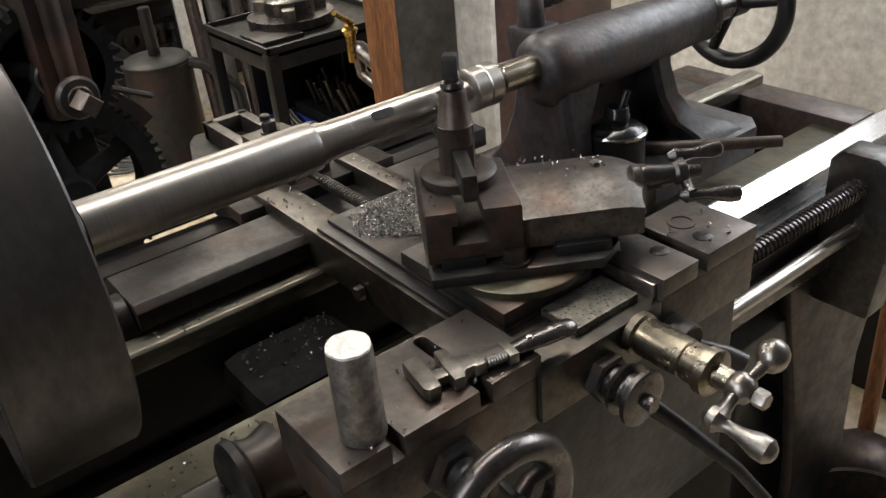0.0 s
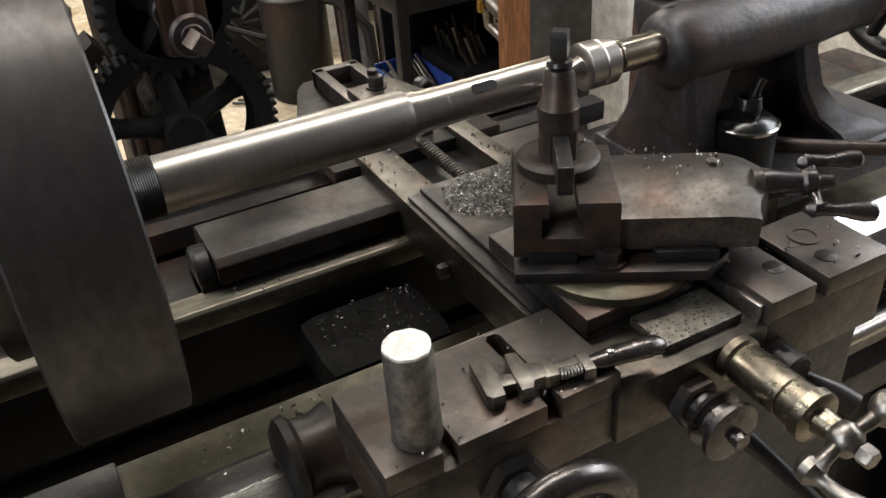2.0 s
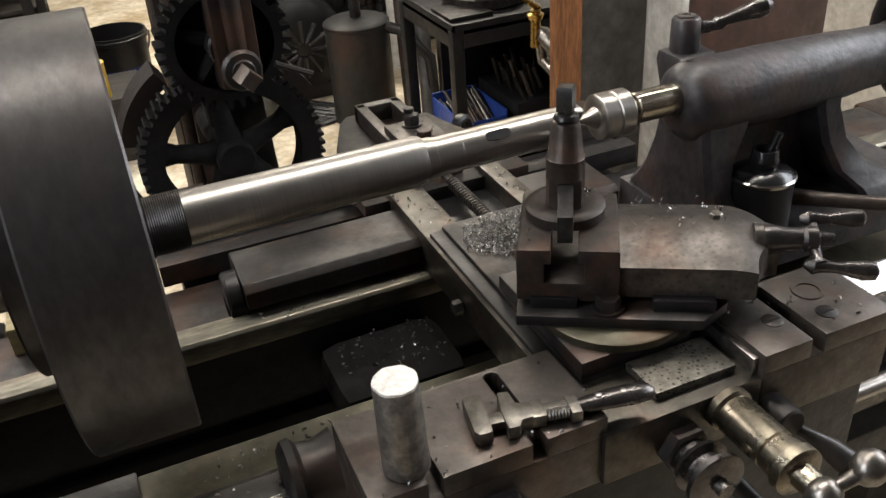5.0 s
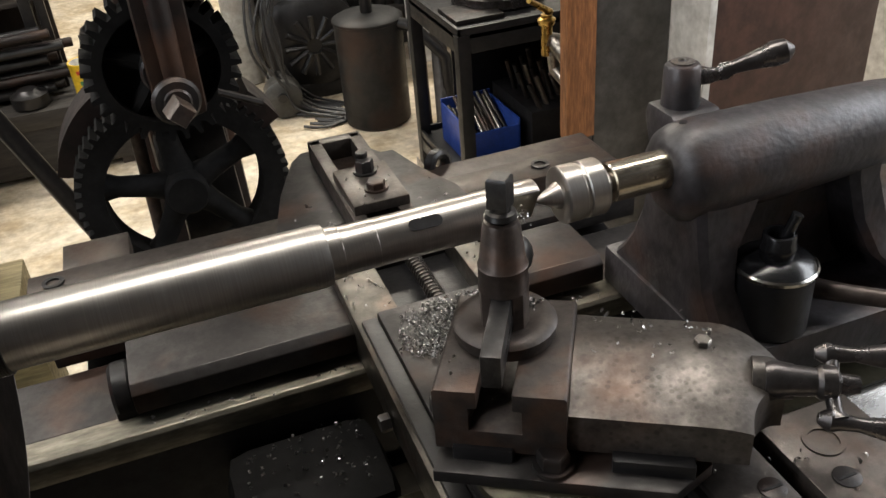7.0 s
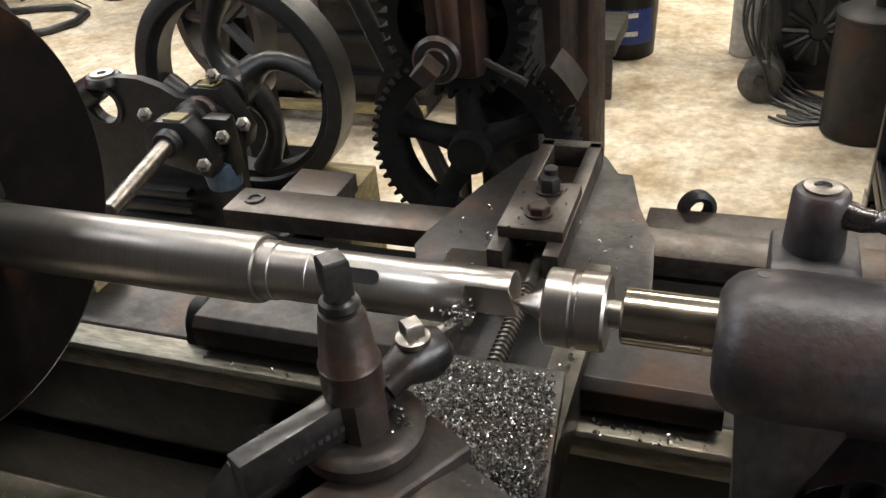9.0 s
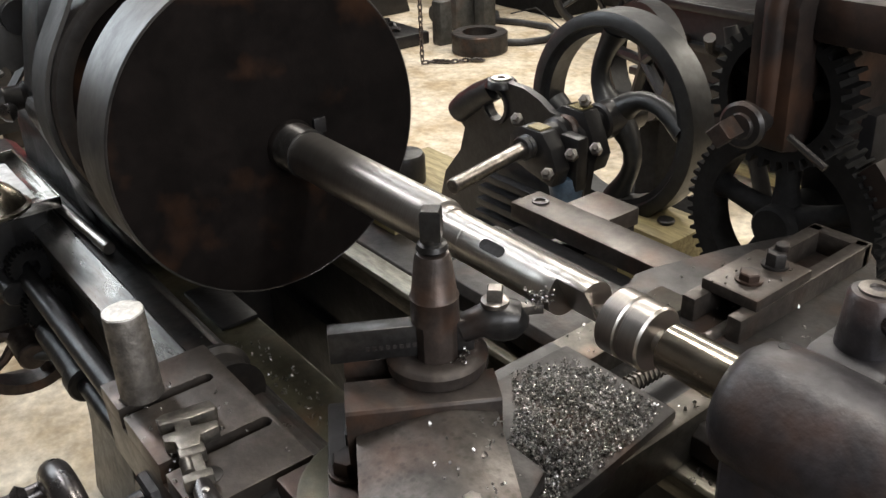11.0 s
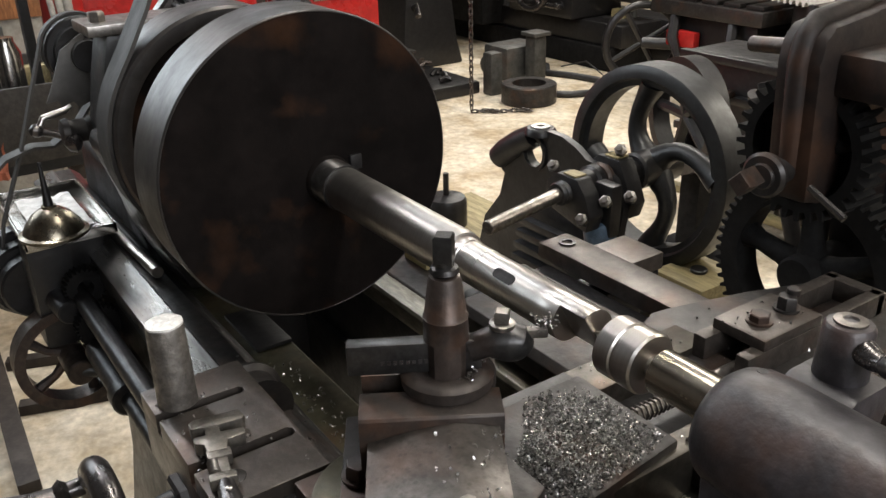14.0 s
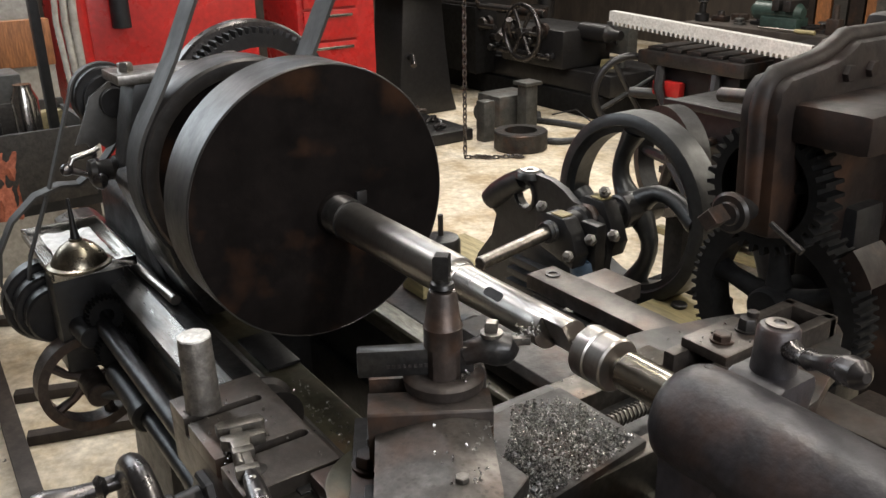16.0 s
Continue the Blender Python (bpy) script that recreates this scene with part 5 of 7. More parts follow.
def holed(bm, outer, hole, y0, y1):
    """An upright casting: an outline of (x, z) with one hole, between two y."""
    caps = []
    for y in (y0, y1):
        loops = [[bm.verts.new((x, y, z)) for x, z in ring_] for ring_ in (outer, hole)]
        edges = [bm.edges.new((l[k], l[(k + 1) % len(l)])) for l in loops for k in range(len(l))]
        bmesh.ops.triangle_fill(bm, use_beauty=True, edges=edges)
        caps.append(loops)
    for a, b in zip(caps[0], caps[1]):
        for k in range(len(a)):
            bm.faces.new((a[k], a[(k + 1) % len(a)], b[(k + 1) % len(a)], b[k]))
    return bm


EYEC, EYER = (-1.58, .632), (.046, .056)
OUT = [(-1.95, .08), (-1.89, .28), (-1.79, .40), (-1.76, .50), (-1.82, .54), (-1.80, .58), (-1.66, .70), (-1.61, .728), (-1.52, .730), (-1.43, .728), (-1.355, .705), (-1.30, .675), (-1.23, .67), (-1.16, .64), (-1.11, .55), (-1.13, .40), (-1.12, .08)]
EYE = [(EYEC[0] + EYER[0] * math.cos(radians(a)), EYEC[1] + EYER[1] * math.sin(radians(a))) for a in range(0, 360, 20)]
bm = B(); holed(bm, OUT, EYE, 1.335, 1.365); part("yoke", bm, BLACK, fw)
bm = B(); ring(bm, (EYEC[0], 1.35, EYEC[1]), (0, 1, 0), [(-.024, .056), (.024, .056), (.024, .070), (-.024, .070)], 40); part("eye", bm, BLACK, fw)
bm = B(); turn(bm, (-1.565, 1.35, .705), (0, 0, 1), [(0, .060), (.015, .058), (.023, .052), (.0255, .05)], 28); part("lug", bm, BLACK, fw)
bm = B(); ring(bm, (-1.565, 1.35, .7305), (0, 0, 1), [(0, .015), (.006, .015), (.006, .036), (0, .036)], 28); part("lug_washer", bm, BRIGHT, fw, "bright flat washer")
bm = B(); tube(bm, [(-1.60, 1.35, .69), (-1.68, 1.348, .645), (-1.76, 1.345, .59), (-1.80, 1.343, .555), (-1.815, 1.342, .54)], [.045, .050, .052, .050, .03], 14); part("lug_arm", bm, BLACK, fw)
for k in range(4):
    bm = B(); box(bm, -1.62 + .012 * k, -1.30, 1.26, 1.30, .20 + .055 * k, .225 + .055 * k, .004); part("fin", bm, BLACK, fw)
bm = B(); box(bm, -1.9, -.92, 1.1, 1.7, FLOOR, -.25, .03); part("base", bm, BLACK, fw)
bm = B(); box(bm, -1.75, -1.1, 1.2, 1.55, -.25, .12, .03); part("cylinder_block", bm, BLACK, fw)

crate = thing("tool_pallet", "low pale yellow timber pallet with bolts", "pallet")
bm = B(); box(bm, -2.7, -2.15, 1.42, 1.85, -.15, .02, .004); part("board", bm, PALEWOOD, crate)
bm = B(); box(bm, -2.7, -2.15, 1.42, 1.85, FLOOR, -.15, .01); part("skid", bm, DARKWALL, crate)
sb = thing("stud_block", "short round black iron block with an upright stud", "machine part")
bm = B(); turn(bm, (-2.42, 1.50, .02), (0, 0, 1), [(0, .10), (.12, .10), (.14, .09), (.15, .03)], 28); part("block", bm, BLACK, sb)
bm = B(); rod(bm, (-2.42, 1.50, .17), (-2.42, 1.50, .28), .014); part("stud", bm, IRON, sb)
pb = thing("timber_block", "pale green painted timber block behind the bed", "wood block")
bm = B(); box(bm, -1.06, -.84, 1.45, 1.68, FLOOR, .31, .006); part("block", bm, PALEWOOD, pb)
bm = B(); rod(bm, (-.95, 1.56, .31), (-.95, 1.56, .325), .03); part("bolt", bm, BLACK, pb)

# ---------------------------------------------------------------- behind the lathe, towards the door
tank = thing("steel_tank", "dark grey welded steel tank standing on the floor", "tank")
bm = B(); turn(bm, (.90, 3.88, FLOOR), (0, 0, 1), [(0, .18), (.01, .195), (.02, .2), (.62, .2), (.625, .206), (.64, .206), (.645, .2), (.66, .17), (.67, .05)], 40); part("shell", bm, TANK, tank)
bm = B(); rod(bm, (.90, 3.88, .18), (.90, 3.88, .48), .035); part("pipe", bm, BLACK, tank)
bm = B(); tube(bm, [(.99, 3.8, .16), (1.12, 3.7, .12), (1.26, 3.6, -.05), (1.28, 3.6, FLOOR + .02)], .035, 10); part("hose", bm, BLACK, tank)
bot = thing("gas_bottle", "pale grey steel gas bottle with worn paint", "gas bottle")
bm = B(); turn(bm, (.30, 4.98, FLOOR), (0, 0, 1), [(0, .1), (.01, .115), (.95, .115), (1.05, .08), (1.12, .04), (1.18, .04)], 32); part("body", bm, PALEGREY, bot)
bm = B(); rod(bm, (.30, 4.98, .70), (.30, 4.98, .80), .03); part("valve", bm, BRASS, bot)
mot = thing("small_motor", "grey cast end of a small electric motor on the floor", "motor")
bm = B(); turn(bm, (.38, 4.16, FLOOR + .125), (.15, 1, 0), [(0, .10), (.015, .12), (.16, .12), (.18, .10), (.36, .1)], 32); part("body", bm, MIDGREY, mot)
bm = B(); turn(bm, (.376, 4.135, FLOOR + .15), (.15, 1, 0), [(0, .028), (.028, .028)], 16); part("bore", bm, BLACK, mot)
bm = B(); box(bm, .34, .56, 4.2, 4.45, FLOOR, FLOOR + .06, .01); part("foot", bm, MIDGREY, mot)
blow = thing("large_motor", "dark round electric motor with ribbed end bell", "motor")
bm = B(); turn(bm, (.66, 4.36, -.10), (.1, 1, 0), [(0, .16), (.01, .2), (.02, .17), (.04, .27), (.06, .30), (.08, .28), (.1, .32), (.34, .32), (.4, .25)], 44); part("shell", bm, BLACK, blow)
for a in range(0, 360, 30):
    bm = B(); d = Vector((math.cos(radians(a)), 0, math.sin(radians(a)))); c = Vector((.66, 4.352, -.10)); tube(bm, [c + d * .05, c + d * .19], .018, 6); part("rib", bm, BLACK, blow)
bm = B(); box(bm, .45, .9, 4.4, 4.7, FLOOR, -.36, .02); part("foot", bm, BLACK, blow)
rr = random.Random(4)
for k in range(9):
    x0, y0 = .34 + rr.uniform(-.05, .2), 4.25 + rr.uniform(-.1, .15)
    pts = [(x0 + .14 + rr.uniform(-.05, .1), y0 + .2, .42 + rr.uniform(-.06, .12)), (x0 - .02, y0 + .08, .25 + rr.uniform(-.05, .1)), (x0 - .06 + rr.uniform(-.04, .04), y0, -.02), (x0 + rr.uniform(-.04, .05), y0 - .03, -.24), (x0 + .1, y0 - .05, -.40), (x0 + .26, y0 - .12, FLOOR + .02), (x0 + .36, y0 - .22, FLOOR + .015), (x0 + .22, y0 - .28, FLOOR + .015), (x0 + .08, y0 - .2, FLOOR + .02)]
    fine = []
    for i in range(len(pts) - 1):
        p0, p1, p2, p3 = (Vector(pts[max(i - 1, 0)]), Vector(pts[i]), Vector(pts[i + 1]), Vector(pts[min(i + 2, len(pts) - 1)]))
        for s in range(5):
            t = s / 5
            fine.append(.5 * ((2 * p1) + (p2 - p0) * t + (2 * p0 - 5 * p1 + 4 * p2 - p3) * t * t + (3 * p1 - p0 - 3 * p2 + p3) * t ** 3))
    cab = thing("cable", "loose dark grey electric cable looped over the motor", "cable", "loose cables")
    bm = B(); tube(bm, fine, .009, 7); part("sheath", bm, CABLE, cab)
for k in range(4):
    lp = thing("pipe_length", "rusty steel pipe leaning behind the cart", "pipe", "leaning pipes")
    bm = B(); tube(bm, [(1.12 + .1 * k, 3.62 - .05 * k, FLOOR), (1.2 + .14 * k, 3.95, .9)], .04 + .008 * (k % 2), 12); part("tube", bm, (BROWNPOST, GREYPOST)[k % 2], lp)

scr = thing("scrap_rack", "dark timber rack heaped with black scrap iron", "rack")
bm = B(); box(bm, .42, 2.4, 5.14, 5.2, FLOOR, 1.1, .006); part("back_board", bm, GREYWOOD, scr)
for z in (-.12, .30, .72):
    bm = B(); box(bm, .42, 2.4, 4.78, 5.138, z, z + .04, .005); part("shelf", bm, GREYWOOD, scr)
for x in (.42, 1.4, 2.34):
    bm = B(); box(bm, x, x + .06, 4.735, 4.775, FLOOR, 1.1, .005); part("upright", bm, GREYWOOD, scr)
rs = random.Random(8)
for k in range(60):
    sc = thing("scrap_iron", "black greasy offcut of iron on the rack", "scrap iron", "scrap on the rack")
    x, z = rs.uniform(.5, 2.3), (-.075, .345)[k % 2]
    bm = B()
    if k % 4 == 0:
        ring(bm, (x, 4.94, z + .10), (rs.uniform(-.3, .3), 1, rs.uniform(-.1, .1)), [(0, .06), (.05, .06), (.05, .10), (0, .10)], 24)
    elif k % 4 == 1:
        a = rs.uniform(-.25, .25); tube(bm, [(x, 4.84, z + .02), (x + a * .4, 4.86, z + .16), (x + a, 4.9, z + rs.uniform(.22, .34))], rs.uniform(.012, .03), 8)
    elif k % 4 == 2:
        turn(bm, (x, 4.84 + rs.uniform(0, .15), z - .005), (0, 0, 1), [(0, .05), (.05, .05), (.06, .03), (.14, .03), (.15, .05), (.2, .045)], 16)
    else:
        box(bm, x - .08, x + .08, 4.82, 4.92, z - .005, z + rs.uniform(.08, .2), .012)
    part("piece", bm, (DIMBLACK, BLACK, BROWN, IRON)[rs.randrange(4)], sc)
wb = thing("white_board", "pale dirty painted board standing behind the tank", "board")
bm = B(); box(bm, 1.38, 1.57, 4.66, 4.70, FLOOR, 1.0, .005); part("panel", bm, WHITEWALL, wb)
cart = thing("tool_cart", "black steel shelf cart on casters", "cart")
for z, nm in ((.50, "top"), (-.19, "shelf")):
    bm = B(); box(bm, .86, 1.60, 2.28, 2.95, z, z + .025, .004); part(nm, bm, DARK, cart)
    for a, b2, c2, d2 in ((.86, 1.60, 2.28, 2.295), (.86, 1.60, 2.935, 2.95), (.86, .875, 2.28, 2.95), (1.585, 1.60, 2.28, 2.95)):
        bm = B(); box(bm, a, b2, c2, d2, z - .06, z + .05, .003); part("edge", bm, DARK, cart)
for x, y in ((.885, 2.305), (1.575, 2.305), (.885, 2.925), (1.575, 2.925)):
    bm = B(); box(bm, x - .028, x + .028, y - .028, y + .028, -.34, .52, .004); part("post", bm, DARK, cart)
    cs = B(); rod(cs, (x - .022, y + .03, FLOOR + .066), (x + .022, y + .03, FLOOR + .066), .066, None, 24); w1 = part("caster", cs, CABLE, cart)
    bm = B(); box(bm, x - .034, x - .026, y - .04, y + .07, FLOOR + .06, -.33, .002); box(bm, x + .026, x + .034, y - .04, y + .07, FLOOR + .06, -.33, .002); part("fork", bm, STEEL2, cart)
bin_ = thing("blue_bin", "blue plastic parts bin full of steel rods", "bin")
for a, b2, c2, d2, e2, f2 in ((.94, 1.20, 2.44, 2.80, -.163, -.155), (.94, 1.20, 2.44, 2.45, -.16, .0), (.94, 1.20, 2.79, 2.80, -.16, .05), (.94, .95, 2.44, 2.80, -.16, .03), (1.19, 1.20, 2.44, 2.80, -.16, .03)):
    bm = B(); box(bm, a, b2, c2, d2, e2, f2, .003); part("side", bm, BLUE, bin_)
for k in range(16):
    x = .97 + .013 * k
    st = thing("steel_rod", "short grey steel rod in the blue bin", "rod", "rods in the bin")
    bm = B(); rod(bm, (x + rr.uniform(-.02, .02), 2.47, -.12 + .01 * (k % 5)), (x + rr.uniform(-.02, .02), 2.76, .0 + .02 * (k % 4)), .010); part("bar", bm, (STEEL2, IRON)[k % 2], st)
bx = thing("steel_box", "black steel box of loose tools on the cart shelf", "box")
bm = B(); box(bm, 1.24, 1.54, 2.40, 2.86, -.163, .06, .004); part("body", bm, DARK, bx)
for k in range(12):
    bm = B(); rod(bm, (1.30 + .05 * (k % 4), 2.43 + .035 * k, .05), (1.26 + .05 * (k % 4), 2.47 + .03 * k, .17 + .02 * (k % 3)), .012); part("tool", bm, (IRON, STEEL2)[k % 2], bx)
bm = B(); box(bm, 1.06, 1.545, 2.925, 2.94, -.13, .44, .003); part("back_panel", bm, DARK, cart)
bm = B(); box(bm, 1.592, 1.604, 2.34, 2.89, -.13, .44, .003); part("side_panel", bm, DARK, cart)
ch = thing("lathe_chuck", "old dark lathe chuck resting on the cart top", "chuck")
bm = B(); turn(bm, (1.20, 2.66, .526), (0, 0, 1), [(0, .2), (.01, .21), (.05, .21), (.055, .12), (.12, .12), (.13, .10)], 36); part("body", bm, STEEL3, ch)
for a in (0, 120, 240):
    bm = B(); box(bm, .05, .19, -.03, .03, .575, .63, .004); bm.transform(Matrix.Translation((1.20, 2.66, 0)) @ pose(0, 0, 0, 0, 0, a)); part("jaw", bm, STEEL2, ch)
pl = thing("steel_plate", "flat worn steel plate lying on the cart top", "plate")
bm = B(); box(bm, .90, 1.12, 2.40, 2.62, .525, .545, .003); part("plate", bm, IRON, pl)

# bench with the coffee can, bucket
bn = thing("low_bench", "low dark timber bench stacked with iron parts", "bench")
bm = B(); box(bm, -2.4, -.40, 4.0, 4.5, -.16, -.06, .008); part("top", bm, GREYWOOD, bn)
bm = B(); box(bm, -2.4, -.42, 4.02, 4.06, -.43, -.16, .006); part("apron", bm, GREYWOOD, bn)
for x in (-2.3, -1.4, -.62):
    bm = B(); box(bm, x, x + .09, 4.03, 4.12, FLOOR, -.16, .006); part("leg", bm, DARKWALL, bn)
for k in range(10):
    it = thing("iron_bar", "rusty iron bar lying across the bench", "bar", "bars on the bench")
    z = -.03 + .075 * (k // 2)
    bm = B(); rod(bm, (-2.3 + .05 * k, 4.2 + .03 * (k % 3), z), (-.86 + .05 * (k % 4), 4.22 + .04 * (k % 3), z + .02), .026); part("bar", bm, (BLACK, BROWN)[k % 2], it)
stand = thing("bar_rack", "dark iron upright holding bars above the bench", "rack")
for x in (-2.0, -1.25, -.93):
    bm = B(); box(bm, x, x + .06, 4.32, 4.38, -.06, .9, .006); part("upright", bm, BLACK, stand)
shf = thing("parts_shelf", "dark steel shelf crowded with parts behind the bench", "shelf")
bm = B(); box(bm, -2.5, -.80, 4.62, 4.66, FLOOR, .80, .004); part("back_panel", bm, DARKWALL, shf)
for z in (.12, .42, .72):
    bm = B(); box(bm, -2.5, -.80, 4.36, 4.62, z, z + .025, .003); part("board", bm, DARKWALL, shf)
for x in (-2.5, -.85):
    bm = B(); box(bm, x, x + .05, 4.34, 4.38, -.06, .75, .003); part("upright", bm, BLACK, shf)
rj = random.Random(21)
for k in range(14):
    x, z = -2.35 + .094 * k, (-.06, .145)[k % 2]
    jr = thing("parts_jar", "small grimy jar of parts on the crowded shelf", "jar", "jars on the shelf")
    h, r = rj.uniform(.08, .15), rj.uniform(.03, .05)
    bm = B(); turn(bm, (x, 4.42, z), (0, 0, 1), [(0, r * .9), (.006, r), (h, r), (h + .015, r * .75)], 18); part("body", bm, (BLACK, DARKWALL, MIDGREY, BROWN)[k % 4], jr)
    bm = B(); turn(bm, (x, 4.42, z + h + .012), (0, 0, 1), [(0, r * .8), (.02, r * .8), (.022, r * .7)], 18); part("lid", bm, (STEEL3, BLACK)[k % 2], jr)
ch3 = thing("round_casting", "squat black round casting on the low bench", "casting")
bm = B(); turn(bm, (-1.0, 4.12, -.06), (0, 0, 1), [(0, .09), (.01, .1), (.07, .1), (.08, .07), (.1, .05)], 28); part("body", bm, BLACK, ch3)
cf = thing("coffee_can", "yellow and red printed coffee can without a lid", "can")
bm = B(); ring(bm, (-.67, 4.08, -.06), (0, 0, 1), [(0, .0), (0, .082), (.004, .086), (.2, .086), (.204, .089), (.212, .089), (.212, .080), (.01, .080)][1:], 36); part("body", bm, YELLOW, cf)
bm = B(); turn(bm, (-.67, 4.08, -.058), (0, 0, 1), [(0, .079), (.004, .079)], 24); part("base", bm, PAPER, cf)
bm = B(); ring(bm, (-.67, 4.08, -.05), (0, 0, 1), [(0, .0765), (0, .0795), (.2, .0795), (.2, .0765)], 36); part("lining", bm, PAPER, cf, "pale inside of the can")
for z0, z1, m2, r, a0, a1 in ((.035, .085, RED, .0868, -128, -42), (.085, .10, REDP, .0868, -105, -38), (.10, .122, GREENP, .0868, -120, -75), (.100, .135, PAPER, .0867, -70, -35), (.158, .180, REDP, .0866, -125, -102), (.158, .180, REDP, .0866, -98, -76), (.158, .180, GREENP, .0866, -72, -45)):
    b2 = B(); band(b2, arc((-.67, 4.08, -.06 + (z0 + z1) / 2), (1, 0, 0), (0, 1, 0), r, a0, a1, 12), (0, 0, z1 - z0), .001); part("printed_bar", b2, m2, cf)
bk = thing("bucket", "black plastic bucket with a blue printed label", "bucket")
bm = B(); ring(bm, (-.48, 4.95, FLOOR), (0, 0, 1), [(0, .19), (.50, .215), (.505, .23), (.53, .23), (.535, .222), (.55, .222), (.55, .208), (.02, .18)], 40); part("shell", bm, DARK, bk)
bm = B(); turn(bm, (-.48, 4.95, FLOOR + .004), (0, 0, 1), [(0, .185), (.01, .185)], 28); part("base", bm, DARK, bk)
bm = B(); band(bm, arc((-.48, 4.95, FLOOR + .25), (1, 0, 0), (0, 1, 0), .205, -140, -30, 16), (0, 0, .28), .003); part("label", bm, BLUE, bk)
for z in (.18, .30):
    bm = B(); band(bm, arc((-.48, 4.95, FLOOR + z), (1, 0, 0), (0, 1, 0), .2075, -110, -60, 8), (0, 0, .03), .002); part("printed_bar", bm, PAPER, bk)
bm = B(); tube(bm, arc((-.48, 4.95, FLOOR + .52), (1, 0, 0), (0, -.5, -.86), .235, 0, 180, 14), .008, 6); part("bail", bm, STEEL2, bk)
# ---------------------------------------------------------------- far side of the shop
chest = thing("tool_chest", "tall red enamelled steel tool chest", "tool chest")
bm = B(); box(bm, -5.5, -4.85, .40, 1.65, FLOOR + .08, 1.9, .02); part("cabinet", bm, RED, chest)
bm = B(); rod(bm, (-4.83, .46, FLOOR + .1), (-4.83, .46, 1.9), .07); part("corner", bm, RED, chest)
bm = B(); box(bm, -5.4, -4.95, .5, 1.55, FLOOR, FLOOR + .08, .01); part("plinth", bm, DARK, chest)
bm = B(); tube(bm, [(-4.80, .72, 1.5), (-4.80, .72, 1.04)], .06, 12); part("grip", bm, DARK, chest)
ch2 = thing("drawer_chest", "red enamelled tool chest with shallow drawers", "tool chest")
bm = B(); box(bm, -5.5, -4.9, 1.98, 2.62, FLOOR + .08, 1.6, .015); part("body", bm, RED, ch2)
for k in range(8):
    z = FLOOR + .14 + .23 * k
    bm = B(); box(bm, -4.9, -4.87, 2.02, 2.46, z, z + .21, .006); dr = part("drawer", bm, RED, ch2)
    bm = B(); box(bm, -4.87, -4.855, 2.07, 2.41, z + .16, z + .18, .002); part("pull", bm, CHROME, dr)
bm = B(); box(bm, -5.4, -4.95, 1.95, 2.5, FLOOR, FLOOR + .08, .01); part("plinth", bm, DARK, ch2)

bench2 = thing("workbench", "long dark bench with timber backboard and clutter", "workbench")
bm = B(); box(bm, -4.2, -3.3, -1.6, .12, .62, .70, .008); part("top", bm, DARK, bench2)
bm = B(); box(bm, -3.32, -3.28, -1.6, .12, .40, .62, .006); part("apron", bm, DARK, bench2)
bm = B(); box(bm, -4.36, -4.3, -1.8, .20, .93, 1.18, .006); part("backboard", bm, ORANGE, bench2, "orange timber board along the wall")
bm = B(); box(bm, -4.38, -4.34, -1.8, .20, .702, .929, .004); part("back_panel", bm, PALEGREY, bench2, "pale grey painted panel")
for y in (-1.5, .02):
    bm = B(); box(bm, -3.45, -3.35, y, y + .09, FLOOR, .62, .006); part("leg", bm, DARKWALL, bench2)
for y, w2 in ((-.30, .035), (-.06, .04)):
    bm = B(); box(bm, -3.36, -3.30, y, y + w2, .70, 2.6, .004); part("upright", bm, DARK, bench2)
tbx = thing("open_box", "dark open wooden box with pale worn edges on the bench", "box")
for a, b2, c2, d2, e2 in ((-3.30, -3.275, -.75, .09, .79), (-3.74, -3.715, -.75, .09, .85), (-3.714, -3.301, .066, .09, .82), (-3.714, -3.301, -.75, -.726, .82)):
    bm = B(); box(bm, a, b2, c2, d2, .702 if a < -3.31 else .45, e2, .004); part("side", bm, GREYWOOD, tbx)
pps = thing("pipe_bundle", "pale green painted pipes standing in the corner", "pipes")
for k in range(3):
    bm = B(); tube(bm, [(-4.62, .32 + .05 * k, FLOOR), (-4.64, .33 + .04 * k, .64), (-4.68, .31 + .05 * k, 1.12), (-4.66, .35 + .04 * k, 1.7)], .018 + .004 * k, 10); part("pipe", bm, PALEGREY, pps)
rag = thing("rag", "crumpled orange shop rag hanging over the bench edge", "rag")
bm = B()
g = [[bm.verts.new((-3.27 + .03 * noise.noise(Vector((i * .8, j * .5, 1))) - (.06 if j > 9 else 0), -.42 + .022 * i + .02 * noise.noise(Vector((i * .4, j * .5, 7))), .40 + .035 * j if j < 10 else .715)) for j in range(12)] for i in range(9)]
for i in range(8):
    for j in range(11):
        bm.faces.new((g[i][j], g[i + 1][j], g[i + 1][j + 1], g[i][j + 1]))
part("cloth", bm, RAG, rag)
for k in range(9):
    bb = thing("parts_box", "small worn box of parts on the workbench", "box", "boxes on the bench")
    y = -1.4 + .17 * k
    bm = B(); box(bm, -4.1 + .1 * (k % 3), -3.85 + .1 * (k % 3), y, y + .13, .702, .80 + .06 * (k % 4), .005); part("body", bm, (PALEWOOD, PALEGREY, BROWN, MIDGREY)[k % 4], bb)
lamp_t = thing("glass_jar", "clear shiny jar standing by the bench", "jar")
bm = B(); turn(bm, (-3.5, -.12, .701), (0, 0, 1), [(0, .05), (.01, .06), (.2, .06), (.25, .04), (.27, .04)], 24); part("body", bm, CHROME, lamp_t)

fl = thing("far_lathe", "black old engine lathe standing across the shop", "lathe")
bm = B(); box(bm, -9.5, -5.6, 5.9, 6.5, -.22, .02, .03); part("bed", bm, BLACK, fl)
